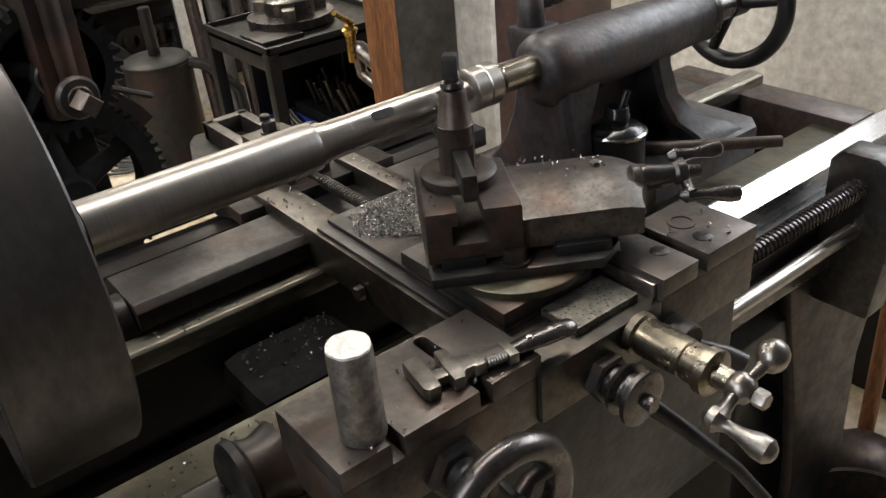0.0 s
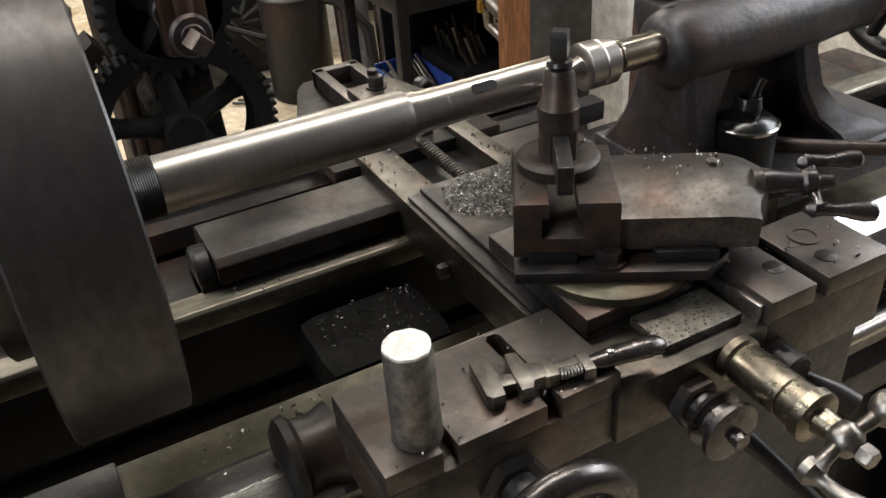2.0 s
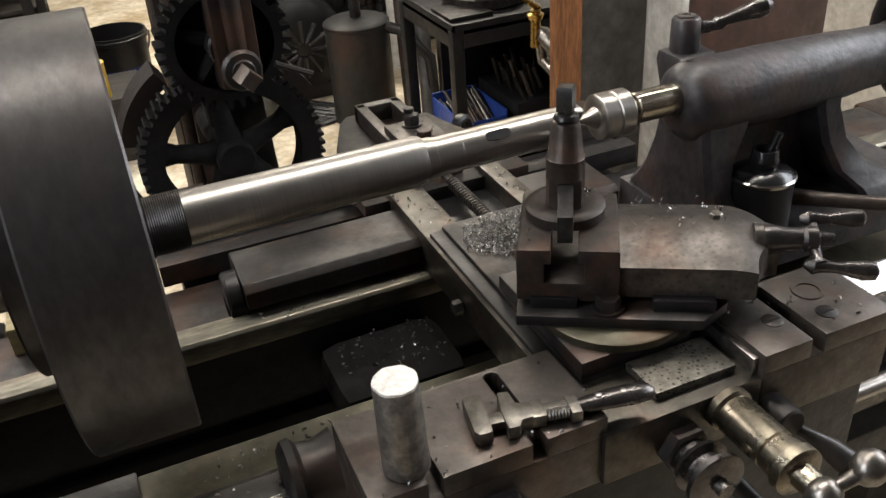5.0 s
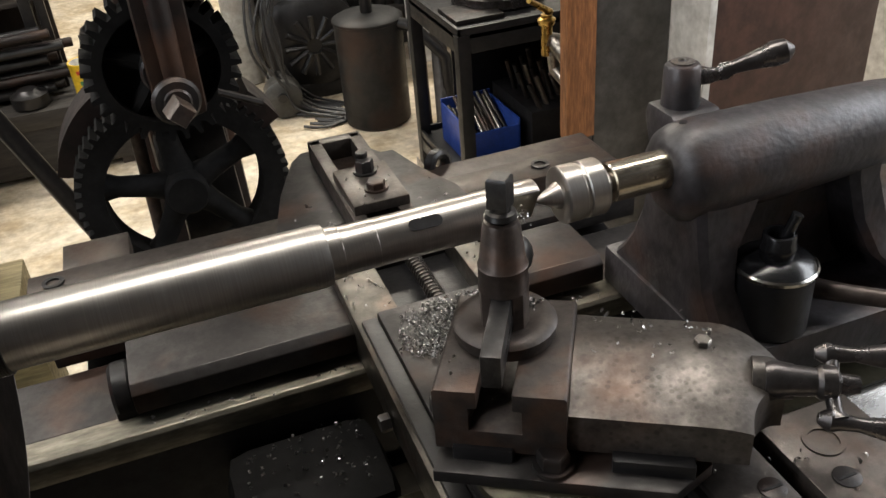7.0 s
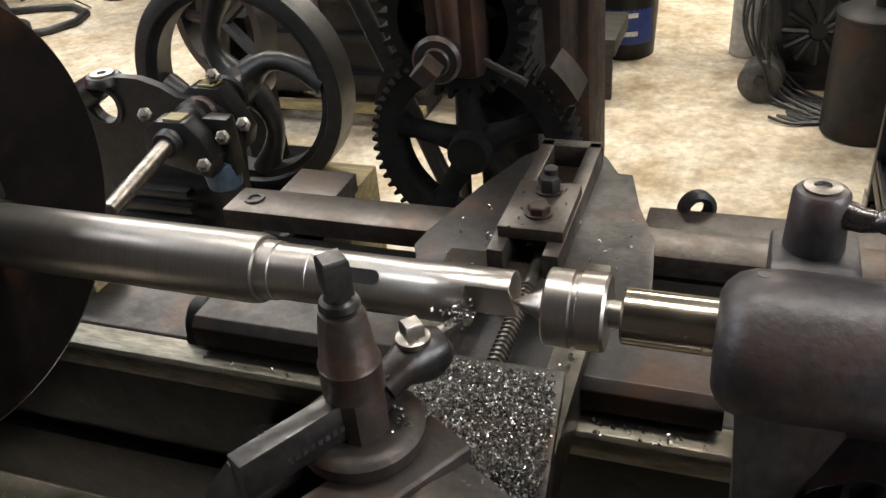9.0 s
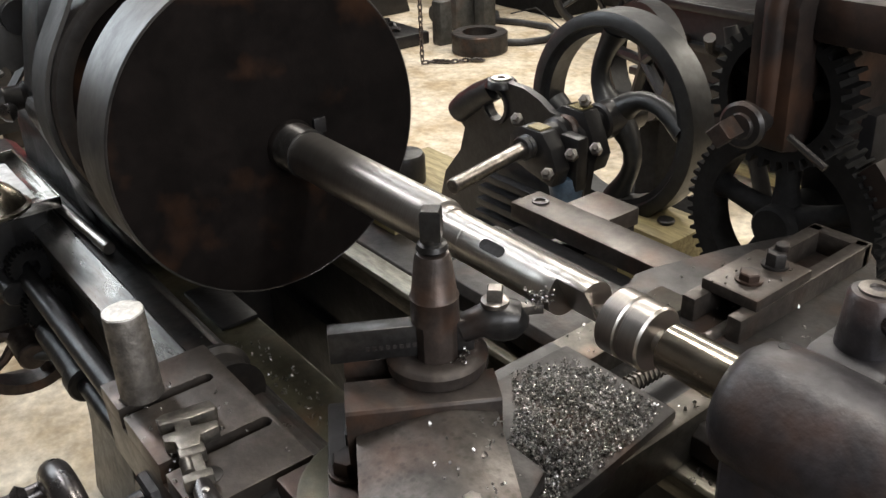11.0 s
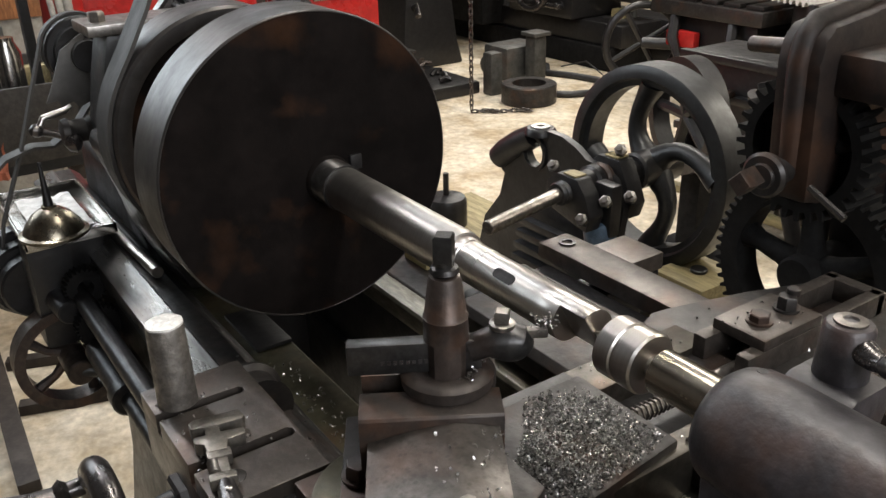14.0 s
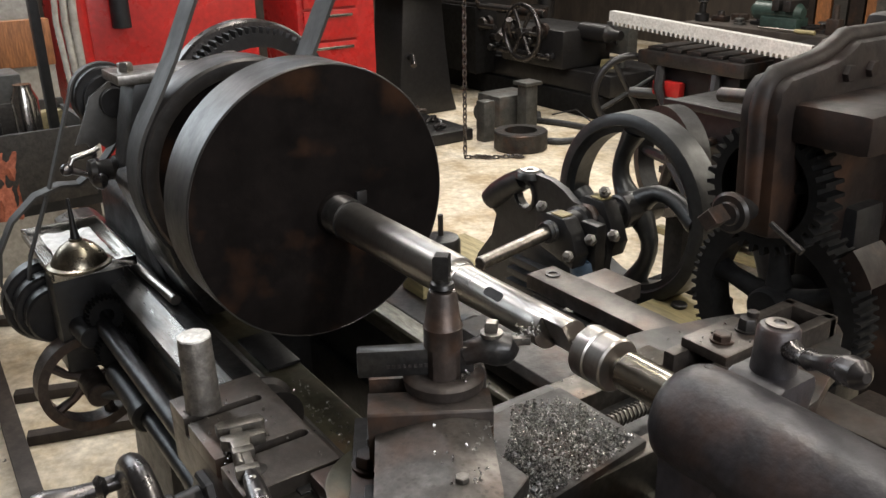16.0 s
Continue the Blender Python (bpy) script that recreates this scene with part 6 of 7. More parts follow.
bm = B(); box(bm, -9.2, -8.6, 5.95, 6.45, FLOOR, -.2, .03); part("leg", bm, BLACK, fl)
bm = B(); box(bm, -6.4, -5.8, 5.95, 6.45, FLOOR, -.2, .03); part("leg", bm, BLACK, fl)
bm = B(); box(bm, -9.5, -8.0, 5.9, 6.5, .02, .9, .06); part("headstock", bm, BLACK, fl)
bm = B(); box(bm, -7.3, -6.2, 5.75, 6.5, .02, .45, .05); part("carriage", bm, BLACK, fl)
bm = B(); rod(bm, (-8.0, 6.1, .55), (-6.9, 6.1, .55), .05); part("spindle", bm, IRON, fl)
bm = B(); turn(bm, (-6.3, 6.1, .42), (1, 0, 0), [(0, .06), (.04, .10), (.45, .10), (.5, .06), (.62, .05)], 24); part("tailstock", bm, BLACK, fl)
# added dark block standing in for the gloom under the bed
bm = B(); box(bm, -9.3, -5.7, 5.85, 6.45, FLOOR, -.22, .03); part("chip_pan", bm, DIMBLACK, fl)
bm = B(); box(bm, -9.5, -7.6, 5.6, 5.95, -.2, .62, .05); part("gear_cover", bm, DIMBLACK, fl)
for k in range(10):
    x, z, r = -7.9 + .17 * k, .16 + .13 * ((k * 7) % 3), .045 + .02 * (k % 3)
    bm = B(); turn(bm, (x, 5.78, z), (.1, -1, 0), [(0, r), (.05, r), (.06, r * .5), (.10, r * .5), (.105, r * .9), (.14, r * .8)], 16); part("boss", bm, (BLACK, STEEL3, IRON)[k % 3], fl)
for x0, x1, z in ((-9.0, -7.3, .40), (-8.6, -6.9, .62), (-7.2, -6.3, .16)):
    bm = B(); rod(bm, (x0, 5.66, z), (x1, 5.66, z), .03); part("shaft", bm, STEEL3, fl)
for x, z in ((-8.4, .40), (-7.6, .62), (-6.95, .30)):
    bm = B(); tube(bm, [(x, 5.66, z), (x + .05, 5.56, z + .12), (x + .12, 5.50, z + .24)], [.03, .02, .04], 8); part("hand_lever", bm, STEEL3, fl)
c = Vector((-6.72, 5.6, .40))
bm = B(); tube(bm, arc(c, (1, 0, 0), (0, 0, 1), .30, 0, 360, 40)[:-1], .03, 10, True); part("handwheel_rim", bm, STEEL3, fl)
for a in range(0, 360, 60):
    d = Vector((math.cos(radians(a)), 0, math.sin(radians(a)))); bm = B(); tube(bm, [c, c + d * .29], .022, 8); part("handwheel_spoke", bm, STEEL3, fl)
bm = B(); rod(bm, c - Vector((0, .05, 0)), c + Vector((0, .3, 0)), .06); part("handwheel_hub", bm, STEEL3, fl)
for k in range(6):
    bm = B(); tube(bm, [(-9.0 + .4 * k, 5.88, .3 + .06 * (k % 3)), (-8.9 + .4 * k, 5.75, .35), (-8.85 + .4 * k, 5.66, .28 + .1 * (k % 2))], [.03, .025, .04], 8); part("lever", bm, IRON, fl)
bm = B(); rod(bm, (-10, 5.85, .25), (-6.2, 5.85, .25), .035); part("feed_rod", bm, STEEL3, fl)

mb = thing("mill_bed", "long black iron machine bed on the far floor", "machine bed")
bm = B(); box(bm, -7.6, -5.3, 6.6, 7.0, -.30, .0, .03); part("bed", bm, BLACK, mb)
bm = B(); box(bm, -7.5, -5.4, 6.65, 6.95, FLOOR, -.3, .02); part("foot", bm, BLACK, mb)
eb = thing("switch_box", "grey steel electrical switch box on a post", "switch box")
bm = B(); box(bm, -6.10, -5.76, 6.30, 6.45, .18, .52, .01); part("case", bm, MIDGREY, eb)
bm = B(); rod(bm, (-5.93, 6.4, FLOOR), (-5.93, 6.4, .18), .04); part("post", bm, MIDGREY, eb)
for z in (.30, .38):
    bm = B(); rod(bm, (-5.93, 6.30, z), (-5.93, 6.275, z), .025); part("button", bm, BLACK, eb)
ply = thing("plank_offcut", "pale timber offcut leaning on the machine bed", "plank")
bm = B(); box(bm, -.10, .10, -.02, .02, 0, .62, .004); bm.transform(Matrix.Translation((-5.95, 6.12, FLOOR)) @ pose(0, 0, 0, -18, -10, 0)); part("board", bm, PALEWOOD, ply)

sh = thing("shaper_table", "black shaping machine with slotted table and handwheel", "machine")
bm = B(); box(bm, -4.55, -3.40, 5.15, 5.75, .38, .50, .02); part("table", bm, IRON, sh)
for k in range(5):
    bm = B(); box(bm, -4.48 + .22 * k, -4.32 + .22 * k, 5.2, 5.7, .50, .535, .008); part("table_bar", bm, IRON, sh)
bm = B(); box(bm, -4.35, -3.5, 5.25, 5.7, -.15, .38, .04); part("saddle", bm, BLACK, sh)
bm = B(); box(bm, -4.2, -2.2, 5.4, 6.2, FLOOR, .30, .04); part("column", bm, BLACK, sh)
bm = B(); box(bm, -3.3, -2.3, 5.35, 6.2, .30, .66, .05); part("ram", bm, BLACK, sh)
c = Vector((-4.62, 5.15, .10))
bm = B(); tube(bm, arc(c, (.5, .86, 0), (0, 0, 1), .33, 0, 360, 40)[:-1], .035, 10, True); part("handwheel_rim", bm, BLACK, sh)
for a in range(30, 390, 90):
    d = Vector((.5 * math.cos(radians(a)), .86 * math.cos(radians(a)), math.sin(radians(a)))); bm = B(); tube(bm, [c, c + d * .33], .025, 8); part("handwheel_spoke", bm, BLACK, sh)
bm = B(); rod(bm, c, (-4.3, 5.35, .10), .05); part("handwheel_axle", bm, BLACK, sh)
bm = B(); turn(bm, (-3.9, 5.2, -.05), (0, -1, 0), [(0, .2), (.06, .2), (.08, .06), (.12, .06)], 28); part("crank_disc", bm, STEEL3, sh)
for x in (-4.3, -3.7):
    bm = B(); tube(bm, [(x, 5.2, .36), (x + .05, 5.12, .2), (x + .14, 5.1, .05)], [.05, .05, .03], 8); part("bracket", bm, BLACK, sh)
bm = B(); box(bm, -4.36, -4.05, 5.16, 5.24, .12, .26, .02); part("red_guard", bm, RED, sh, "red painted guard")

rk = thing("gear_rack", "long bright steel gear rack laid across the machine", "gear rack")
bm = B()
d = Vector((2.148, .0, -.115)).normalized()
L = 2.15
prof = [(0, .0), (0, .09), (L, .10), (L, .0)]
pts = [(0, .09), (L, .10)]
x = L
low = []
while x > .06:
    low += [(x, .0), (x - .018, .0), (x - .026, -.032), (x - .042, -.032), (x - .05, .0)]
    x -= .054
pts = pts + low + [(0, .0)]
prism(bm, pts, -.04, .04, 0, Matrix.Translation((-5.04, 5.30, .70)) @ pose(0, 0, 0, 0, math.degrees(math.atan2(.115, 2.148)), 0) @ XZ); part("toothed_bar", bm, RACK, rk)

ben3 = thing("far_bench", "far workbench with a green vice and tools", "workbench")
bm = B(); box(bm, -5.2, -2.6, 6.5, 7.2, .50, .58, .01); part("top", bm, DARKWALL, ben3)
for x in (-5.1, -2.75):
    bm = B(); box(bm, x, x + .1, 6.55, 6.65, FLOOR, .5, .01); part("leg", bm, DARKWALL, ben3)
bm = B(); box(bm, -5.2, -2.6, 7.1, 7.2, FLOOR, .5, .01); part("back_panel", bm, DARKWALL, ben3)
vc = thing("bench_vise", "dark green bench vice bolted to the far bench", "vise")
bm = B(); box(bm, -4.35, -3.95, 6.6, 6.8, .58, .70, .02); turn(bm, (-4.5, 6.7, .74), (1, 0, 0), [(0, .05), (.05, .09), (.5, .09), (.55, .05)], 20); part("body", bm, GREENP2, vc)
bm = B(); box(bm, -4.2, -4.12, 6.55, 6.85, .76, .86, .01); box(bm, -4.08, -4.0, 6.55, 6.85, .76, .86, .01); part("jaws", bm, IRON, vc)
tl = thing("hand_file", "wooden handled file lying on the far bench", "file")
bm = B(); rod(bm, (-3.9, 6.52, .60), (-3.7, 6.53, .60), .022); part("handle", bm, PALEWOOD, tl)
bm = B(); rod(bm, (-4.3, 6.53, .60), (-3.9, 6.52, .60), .012); part("blade", bm, STEEL2, tl)

rc = thing("ring_casting", "thick dark iron ring casting on the floor", "ring")
bm = B(); ring(bm, (-5.35, 4.46, FLOOR), (0, 0, 1), [(0, .16), (0, .25), (.01, .26), (.17, .26), (.18, .25), (.18, .16)], 44); part("ring", bm, IRON, rc)
vp = thing("pedestal_vise", "grey iron pedestal with jaws beside the ring casting", "vise")
bm = B(); box(bm, -5.99, -5.83, 4.93, 5.09, FLOOR, .0, .03); part("column", bm, MIDGREY, vp)
bm = B(); box(bm, -6.02, -5.80, 4.90, 5.12, .0, .04, .012); part("jaw_plate", bm, MIDGREY, vp)
bm = B(); box(bm, -5.86, -5.72, 4.30, 4.44, FLOOR, -.06, .02); part("post", bm, MIDGREY, vp)
tr = thing("scrap_tray", "low black tray heaped with iron scrap", "tray")
bm = B(); box(bm, -6.9, -5.9, 3.4, 4.3, FLOOR, FLOOR + .12, .02); part("tray", bm, BLACK, tr)
for k in range(24):
    bm = B(); p = Vector((-6.8 + rr.uniform(0, .8), 3.5 + rr.uniform(0, .7), FLOOR + .13)); d = Vector((rr.uniform(-1, 1), rr.uniform(-1, 1), rr.uniform(0, .5))) * .14; tube(bm, [p, p + d * .5 + Vector((0, 0, .03)), p + d], .022, 6); part("scrap", bm, (IRON, BLACK, BROWNPOST)[k % 3], tr)
mpd = thing("machine_pedestal", "tall black cast iron machine pedestal with a hand lever", "machine")
bm = B(); prism(bm, [(4.15, FLOOR), (5.0, FLOOR), (4.92, -.2), (4.85, .3), (4.80, .85), (4.3, .85), (4.26, .3), (4.22, -.2)], -7.75, -7.15, .03, YZ); part("body", bm, BLACK, mpd)
bm = B(); box(bm, -7.9, -6.95, 4.1, 5.05, .85, .98, .03); part("table", bm, BLACK, mpd)
bm = B(); rod(bm, (-7.4, 4.45, .98), (-7.4, 4.45, 1.7), .09); part("spindle_column", bm, DIMBLACK, mpd)
bm = B(); box(bm, -7.6, -7.1, 4.3, 4.7, 1.55, 1.9, .04); part("head", bm, DIMBLACK, mpd)
bm = B(); tube(bm, [(-7.1, 4.5, 1.7), (-6.9, 4.4, 1.75), (-6.75, 4.3, 1.6)], [.03, .02, .035], 10); part("hand_lever", bm, STEEL3, mpd)
bm = B(); tube(bm, [(-7.14, 4.35, .2), (-7.0, 4.3, .25), (-6.9, 4.25, .15)], [.03, .02, .035], 10); part("hand_lever", bm, STEEL3, mpd)
ccr = thing("timber_crate", "small worn timber crate beside the machine pedestal", "crate")
bm = B(); box(bm, -7.0, -6.7, 3.75, 4.05, FLOOR, FLOOR + .3, .008); part("body", bm, PALEWOOD, ccr)
bm = B(); box(bm, -7.02, -6.68, 3.73, 4.07, FLOOR + .3, FLOOR + .33, .004); part("lid", bm, GREYWOOD, ccr)
gbx = thing("gear_box", "greasy grey gear housing on the far floor", "machine part")
bm = B(); box(bm, -6.45, -6.05, 4.75, 5.25, FLOOR, -.12, .05); rod(bm, (-6.25, 4.7, -.3), (-6.25, 4.62, -.3), .09); part("housing", bm, MIDGREY, gbx)
chain = thing("hanging_chain", "long grey steel chain hanging down to the floor", "chain")
link = B(); tube(link, [(math.cos(a) * .017, 0, math.sin(a) * .020 + (.012 if math.sin(a) >= 0 else -.012)) for a in [2 * math.pi * k / 12 for k in range(12)]], .0075, 6, True)
first = part("link", link, STEEL3, chain, local=True)
N = 96
for k in range(N):
    ob = first if k == 0 else new("link", first.data)
    ob.parent = chain
    ob.matrix_basis = Matrix.Translation(U(-5.36, 3.80, FLOOR + .05 + .05 * k)) @ pose(0, 0, 0, 0, 0, 90 * (k % 2))
for k in range(16):
    ob = new("link", first.data); ob.parent = chain
    ob.matrix_basis = Matrix.Translation(U(-5.34 + .02 * k, 3.82 + .028 * k + .03 * math.sin(k * .7), FLOOR + .02)) @ pose(0, 0, 0, 90 if k % 2 else 20, 0, 60) @ pose(0, 0, 0, 0, 90, 0)
hs = thing("air_hose", "black rubber air hose lying in curves on the floor", "hose")
bm = B(); tube(bm, [(-6.3, 5.5, FLOOR + .03), (-6.03, 5.28, FLOOR + .03), (-5.76, 5.40, FLOOR + .03), (-5.45, 5.46, FLOOR + .03), (-5.2, 5.32, FLOOR + .03), (-5.12, 5.08, FLOOR + .03), (-5.2, 4.86, FLOOR + .03), (-5.38, 4.70, FLOOR + .03), (-5.6, 4.66, FLOOR + .03)], .034, 10); part("tube", bm, CABLE, hs)
bm = B(); tube(bm, [(-6.2, 5.62, FLOOR + .02), (-5.95, 5.75, FLOOR + .10), (-5.6, 5.62, FLOOR + .06), (-5.3, 5.5, FLOOR + .02)], .008, 6); part("wire", bm, CABLE, hs)
w2 = thing("belt_wheel_stand", "small dark spoked wheel standing behind the flywheel", "wheel")
c = Vector((-2.05, 2.75, .42))
bm = B(); ring(bm, c, (.3, 1, 0), [(-.05, .30), (.05, .30), (.05, .25), (-.05, .25)], 40); part("rim", bm, BLACK, w2)
for a in range(0, 360, 72):
    q = basis((.3, 1, 0)); bm = B(); tube(bm, [c, c + q @ Vector((math.cos(radians(a)) * .27, math.sin(radians(a)) * .27, 0))], .03, 8); part("spoke", bm, BLACK, w2)
bm = B(); box(bm, -2.12, -1.98, 2.82, 3.0, FLOOR, .42, .03); box(bm, -2.3, -1.8, 2.7, 3.1, FLOOR, FLOOR + .08, .02); part("stand", bm, DIMBLACK, w2)

# timber frame on the floor in front of the headstock
tf = thing("floor_timbers", "dark timber battens laid as a frame on the floor", "timber")
for a, b2, r in (((-4.6, -.46), (-2.2, -.55), .04), ((-3.2, -.46), (-3.0, .1), .03), ((-2.78, -.48), (-2.6, .1), .03), ((-4.2, -.44), (-3.9, .1), .03)):
    bm = B(); v = Vector(b2) - Vector(a); box(bm, 0, v.length, -r, r, FLOOR, FLOOR + .05, .004); bm.transform(Matrix.Translation((*a, 0)) @ pose(0, 0, 0, 0, 0, math.degrees(math.atan2(v.y, v.x)))); part("batten", bm, DARKWALL, tf)

# under the tailstock end
bs = thing("steel_basket", "rusty round steel pan holding scrap under the lathe", "pan")
PC = (1.10, -.47)
bm = B(); ring(bm, (*PC, FLOOR), (0, 0, 1), [(0, .185), (.14, .20), (.145, .206), (.15, .20), (.145, .192), (.02, .175)], 48); part("wall", bm, BROWNPOST, bs, "rusty brown pan wall")
bm = B(); turn(bm, (*PC, FLOOR + .003), (0, 0, 1), [(0, .18), (.01, .18)], 32); part("base", bm, BLACK, bs)
for k in range(22):
    bm = B(); p = Vector((PC[0] + rr.uniform(-.11, .11), PC[1] + rr.uniform(-.11, .11), FLOOR + .03)); d = Vector((rr.uniform(-1, 1), rr.uniform(-1, 1), rr.uniform(.1, .8))) * .10; tube(bm, [p, p + d * .5 + Vector((0, 0, .012)), p + d], .012, 6); part("scrap", bm, (IRON, BLACK, BROWNPOST)[k % 3], bs)
lean = thing("rusty_pipe", "rusty brown steel pipe leaning behind the lathe end", "pipe")
bm = B(); tube(bm, [(1.56, -.23, FLOOR), (1.66, -.18, .2), (1.80, -.12, .9)], .026, 14); part("tube", bm, ORANGE, lean)
lump = thing("rusty_casting", "lump of rusty cast iron lying on the floor", "casting")
bm = B(); turn(bm, (1.44, -.30, FLOOR), (0, 0, 1), [(0, .10), (.02, .12), (.06, .11), (.09, .07), (.10, .02)], 18)
for v in bm.verts:
    v.co += Vector((noise.noise(v.co * 11), noise.noise(v.co * 12 + Vector((4, 0, 0))), 0)) * .035
part("body", bm, BROWNPOST, lump)
dbx = thing("steel_cabinet", "black steel cabinet standing beyond the lathe end", "cabinet")
bm = B(); box(bm, 1.78, 2.35, -.30, .12, FLOOR, .40, .012); part("body", bm, DARK, dbx)
bm = B(); box(bm, 1.765, 1.78, -.27, .09, FLOOR + .08, .36, .006); part("door", bm, DARK, dbx)

# planer behind the flywheel, and clutter along the far side
pln = thing("planer_bed", "black ribbed planer bed on squat iron legs", "machine")
bm = B(); box(bm, -2.75, -1.38, 3.55, 4.0, -.28, .55, .03); part("bed", bm, BLACK, pln)
for z in (-.18, .05, .28, .50):
    bm = B(); box(bm, -2.78, -1.36, 3.50, 3.56, z, z + .05, .012); part("rib", bm, BLACK, pln)
bm = B(); box(bm, -2.75, -1.38, 3.48, 3.54, -.36, -.31, .006); part("packing_strip", bm, PALEWOOD, pln, "pale timber packing strip")
for x in (-2.6, -1.65):
    bm = B(); box(bm, x, x + .2, 3.5, 4.0, FLOOR, -.28, .02); part("leg", bm, BLACK, pln)
for k in range(6):
    bm = B(); tube(bm, [(-2.6 + .22 * k, 3.52, .30 + .04 * (k % 2)), (-2.58 + .22 * k, 3.42, .34), (-2.55 + .22 * k, 3.36, .26 + .08 * (k % 3))], [.03, .025, .035], 8); part("lever", bm, IRON, pln)
rk2 = random.Random(21)
for k in range(16):
    mp2 = thing("machine_part", "dark greasy machine part lying on the far bench", "machine part", "parts on the far bench")
    x, y = -5.1 + .15 * k, 6.62 + rk2.uniform(0, .35)
    h, r = rk2.uniform(.06, .3), rk2.uniform(.04, .09)
    bm = B()
    if k % 3 == 0:
        turn(bm, (x, y, .582), (0, 0, 1), [(0, r), (h * .3, r), (h * .35, r * .5), (h * .8, r * .5), (h * .85, r * .8), (h, r * .7)], 18)
    elif k % 3 == 1:
        box(bm, x - r, x + r, y - r * .7, y + r * .7, .582, .582 + h * .5, .01); turn(bm, (x, y, .58 + h * .45), (0, 0, 1), [(0, r * .5), (h * .5, r * .4)], 14)
    else:
        gear(bm, (x, y, .60 + h * .15), (0, 0, 1), r * 1.4, h * .3, 18, .012, r * .5)
    part("body", bm, (BLACK, IRON, BROWNPOST, MIDGREY)[k % 4], mp2)
dp = thing("drill_press", "tall dark drilling machine against the far wall", "drill press")
bm = B(); rod(bm, (-8.6, 7.6, FLOOR), (-8.6, 7.6, 2.4), .12); part("column", bm, BLACK, dp)
bm = B(); box(bm, -8.9, -8.2, 7.0, 7.9, 1.4, 2.0, .05); part("head", bm, BLACK, dp)
bm = B(); turn(bm, (-8.5, 7.1, .35), (0, 0, 1), [(0, .3), (.06, .35), (.1, .35)], 28); part("table", bm, IRON, dp)
bm = B(); box(bm, -9.1, -8.1, 7.0, 8.0, FLOOR, FLOOR + .15, .03); part("foot", bm, BLACK, dp)
tb = thing("timber_stack", "stack of brown timber boards against the far wall", "timber")
for k in range(9):
    bm = B(); box(bm, -7.2 + .24 * k, -6.99 + .24 * k, 10.5, 10.6 + .03 * (k % 3), FLOOR, 1.4 + .3 * (k % 4), .006); part("board", bm, (BROWN, ORANGE, GREYWOOD)[k % 3], tb)
for k in range(5):
    lk = thing("steel_locker", "dull grey steel locker standing by the far wall", "locker", "lockers by the wall")
    bm = B(); box(bm, -5.0 + .75 * k, -4.3 + .75 * k, 9.8, 10.5, FLOOR, 1.9, .015); part("body", bm, (MIDGREY, BROWN)[k % 2], lk)
    bm = B(); box(bm, -4.95 + .75 * k, -4.35 + .75 * k, 9.77, 9.8, FLOOR + .1, 1.85, .008); part("door", bm, (MIDGREY, BROWN)[k % 2], lk)

# ---------------------------------------------------------------- metal chips
CHIP = material("bright_steel_chip", (0.46, 0.45, 0.44), 0.3, 1.0, 0.5, 60, 300, 0.0)
rc2 = random.Random(11)


def chips(name, label, spots, size, mat):
    """Loose curled chips at the given places, as one heap."""
    vs, fs = [], []
    for p in spots:
        n = len(vs)
        r = size * rc2.uniform(.35, .8)
        wd = size * rc2.uniform(.3, .7)
        turns = rc2.uniform(1.2, 4.2)
        q = Euler((rc2.uniform(0, 6.3), rc2.uniform(0, 6.3), rc2.uniform(0, 6.3))).to_matrix()
        m = 5
        for k in range(m + 1):
            a = turns * k / m
            for s in (-.5, .5):
                v = q @ Vector((math.cos(a) * r, s * wd + .3 * wd * k / m, math.sin(a) * r - r * .6))
                vs.append(tuple((Vector(p) + v - Vector((0, 0, FLOOR))) * K))
        for k in range(m):
            fs.append((n + 2 * k, n + 2 * k + 1, n + 2 * k + 3, n + 2 * k + 2))
    me = bpy.data.meshes.new(name)
    me.from_pydata(vs, [], fs)
    me.materials.append(mat)
    return tagged(new(name, me), label, "metal chips", kind="stuff")


def inside(x, y, poly):
    c = False
    for i in range(len(poly)):
        (x1, y1), (x2, y2) = poly[i - 1], poly[i]
        if (y1 > y) != (y2 > y) and x < (x2 - x1) * (y - y1) / (y2 - y1) + x1:
            c = not c
    return c


POLY = [(-.085, .05), (-.055, .135), (-.02, .15), (.118, .150), (.135, .08), (.150, -.11), (.06, -.10), (.0, -.02)]
spots = []
while len(spots) < 3300:
    x, y = rc2.uniform(-.09, .16), rc2.uniform(-.13, .165)
    if inside(x, y, POLY):
        edge = min(1, max(0, .16 - abs(y - .02)) * 9) * min(1, max(0, .14 - abs(x - .05)) * 9)
        if rc2.random() < .35 + .65 * edge:
            spots.append((x, y, .874 + rc2.random() ** 1.6 * .016 * edge))
chips("chip_heap", "heap of small bright curled steel chips on the cross slide", spots, .0044, CHIP)


def scatter(n, x0, x1, y0, y1, z):
    return [(rc2.uniform(x0, x1), rc2.uniform(y0, y1), z) for k in range(n)]


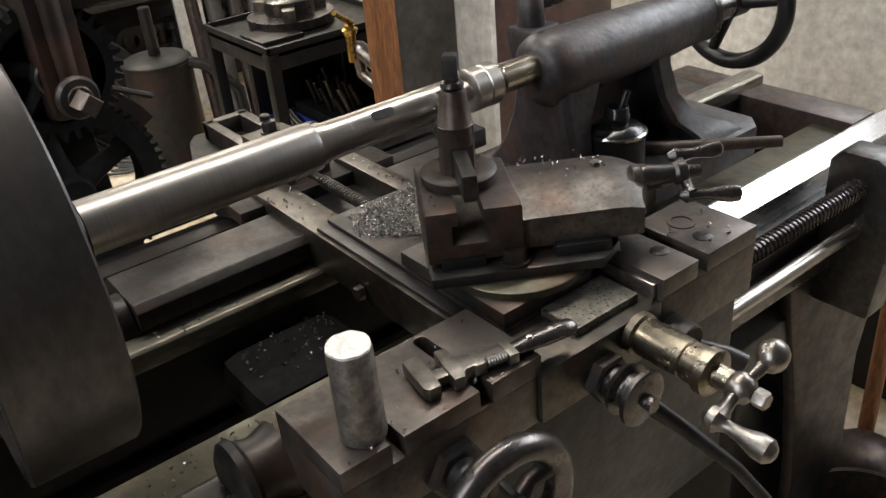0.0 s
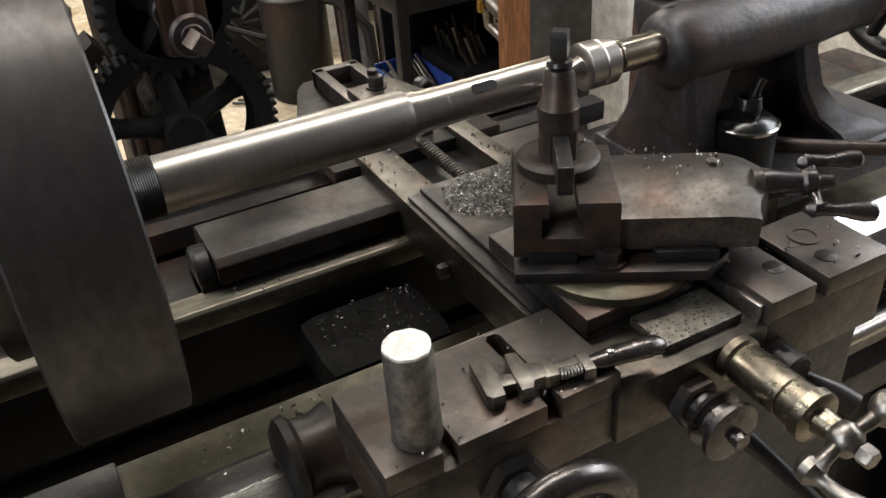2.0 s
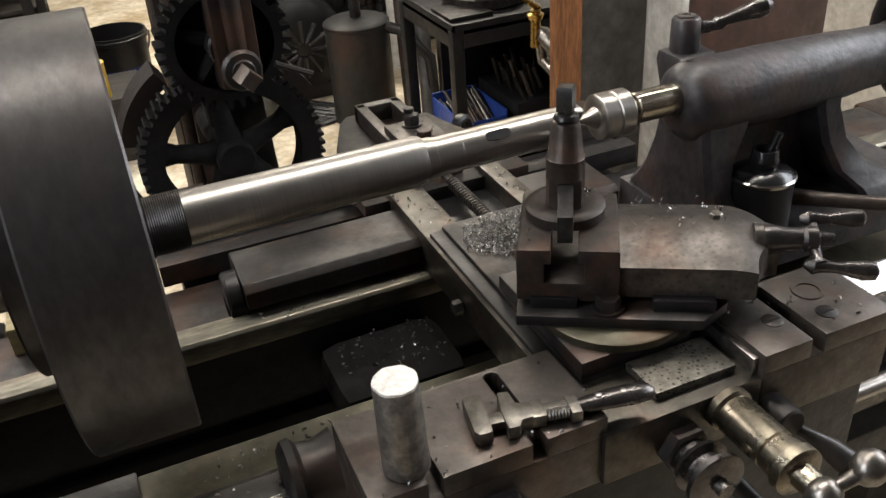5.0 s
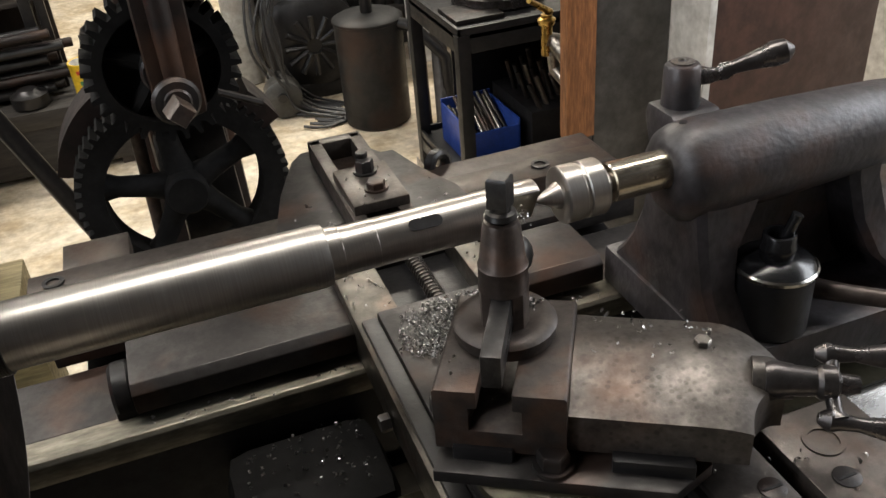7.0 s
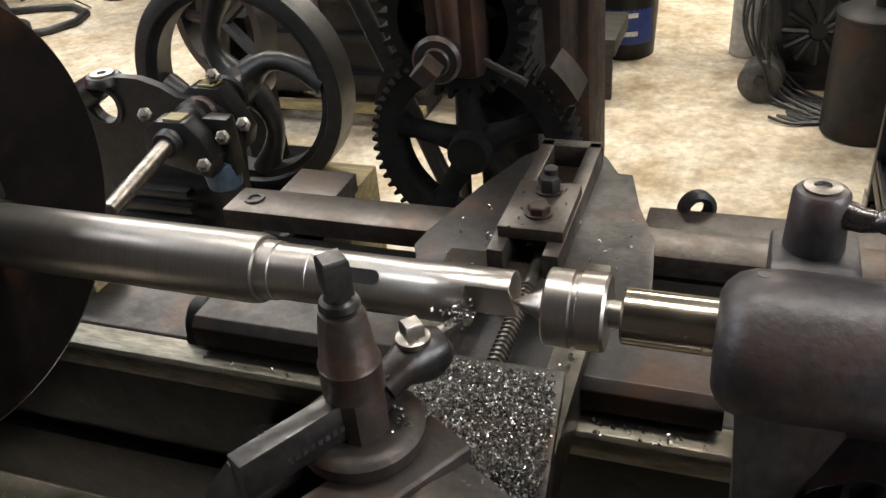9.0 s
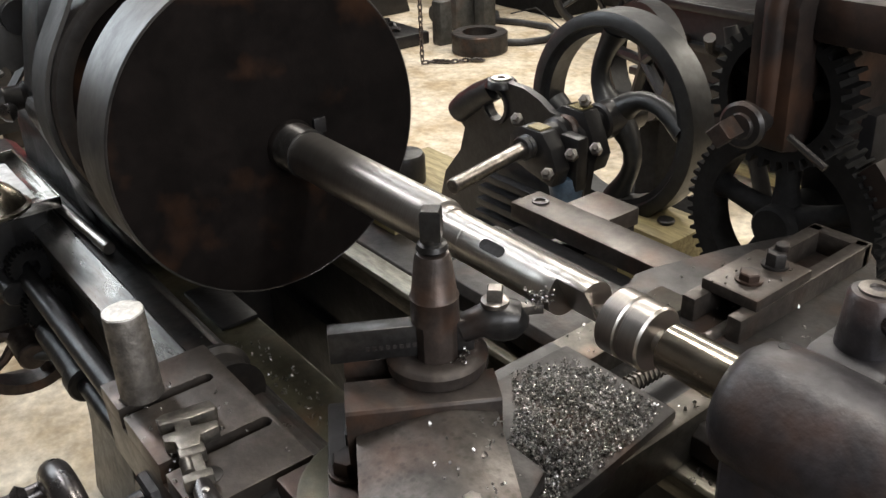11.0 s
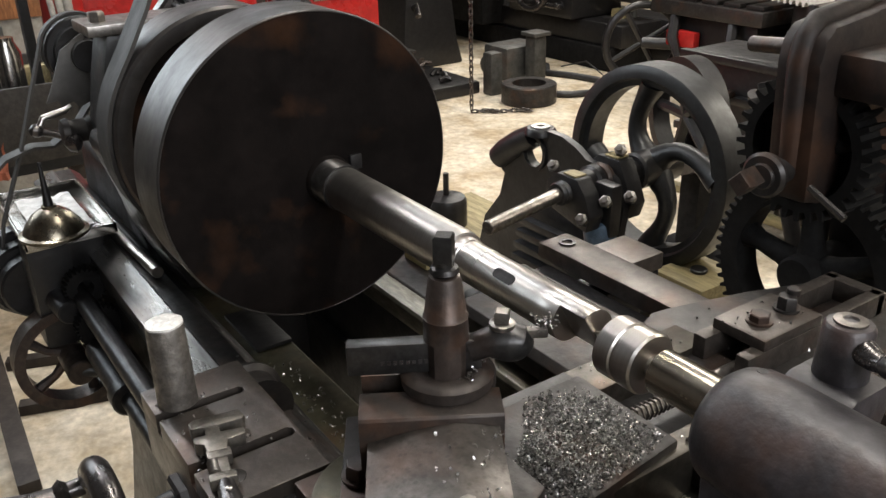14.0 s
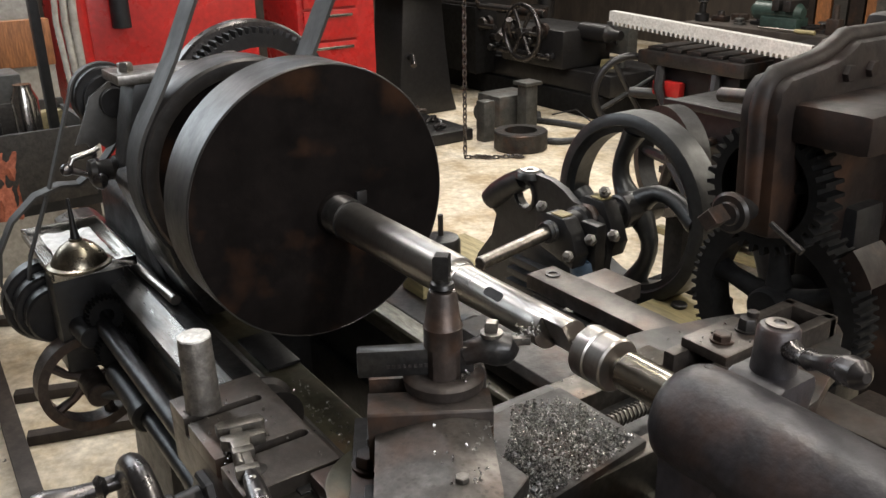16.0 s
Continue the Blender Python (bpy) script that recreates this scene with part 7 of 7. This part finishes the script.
spots = (scatter(30, -.43, -.13, -.44, -.29, .891) + scatter(15, .16, .39, -.44, -.31, .902) + scatter(87, -.34, -.14, .0, .14, .703)
         + scatter(76, -.62, -.12, -.17, -.12, .748) + scatter(26, -.65, -.1, -.25, -.2, .764) + scatter(30, -.45, -.1, .155, .198, .777)
         + scatter(26, .15, .33, .155, .198, .777) + scatter(45, -.115, -.05, .03, .40, .86) + scatter(30, .105, .14, .17, .40, .86)
         + scatter(30, -.14, .17, .42, .60, .847) + scatter(15, -.03, .06, .44, .58, .909))
chips("loose_chips", "loose curled steel chips scattered over the machine", spots, .0062, CHIP)
spots = []
for k in range(26):
    a = rc2.uniform(-20, 110)
    r = rc2.uniform(.034, .05)
    spots.append((r * math.cos(radians(a)), -.151 + r * math.sin(radians(a)), 1.054))
for k in range(30):
    p = CM @ Vector((rc2.uniform(.16, .31), rc2.uniform(.09, .18), 0))
    spots.append((p.x, p.y, 1.0235))
for k in range(10):
    p = CM @ Vector((rc2.uniform(.01, .05), rc2.uniform(.02, .15), 0))
    spots.append((p.x, p.y, 1.0305))
chips("tool_chips", "small straw coloured chips around the tool post", spots, .0056, CHIP)
tipc = BM @ Vector((.128, 0, 1.104))
spots = [(tipc.x + rc2.gauss(0, .007), tipc.y + rc2.gauss(0, .007), 1.104 + abs(rc2.gauss(0, .007))) for k in range(60)]
chips("tip_chips", "clump of fine chips caught on the tool bit", spots, .0042, CHIP)
spots = [(rc2.uniform(-4, .5), rc2.uniform(-1.2, -.5), FLOOR + .004) for k in range(90)]
chips("floor_chips", "scattered steel chips and crumbs on the floor", spots, .012, CHIP)

# ---- things take their base as their origin
for ob in list(scene.objects):
    if ob.parent is None and ob.type == "EMPTY" and ob.children:
        pts = [c.matrix_basis @ Vector(v) for c in ob.children if c.type == "MESH" for v in c.bound_box]
        if pts and ob.location.length < 1e-6:
            lo = [min(p[i] for p in pts) for i in range(3)]
            hi = [max(p[i] for p in pts) for i in range(3)]
            base = Vector(((lo[0] + hi[0]) / 2, (lo[1] + hi[1]) / 2, lo[2]))
            for c in ob.children:
                c.location = c.location - base
            ob.location = base
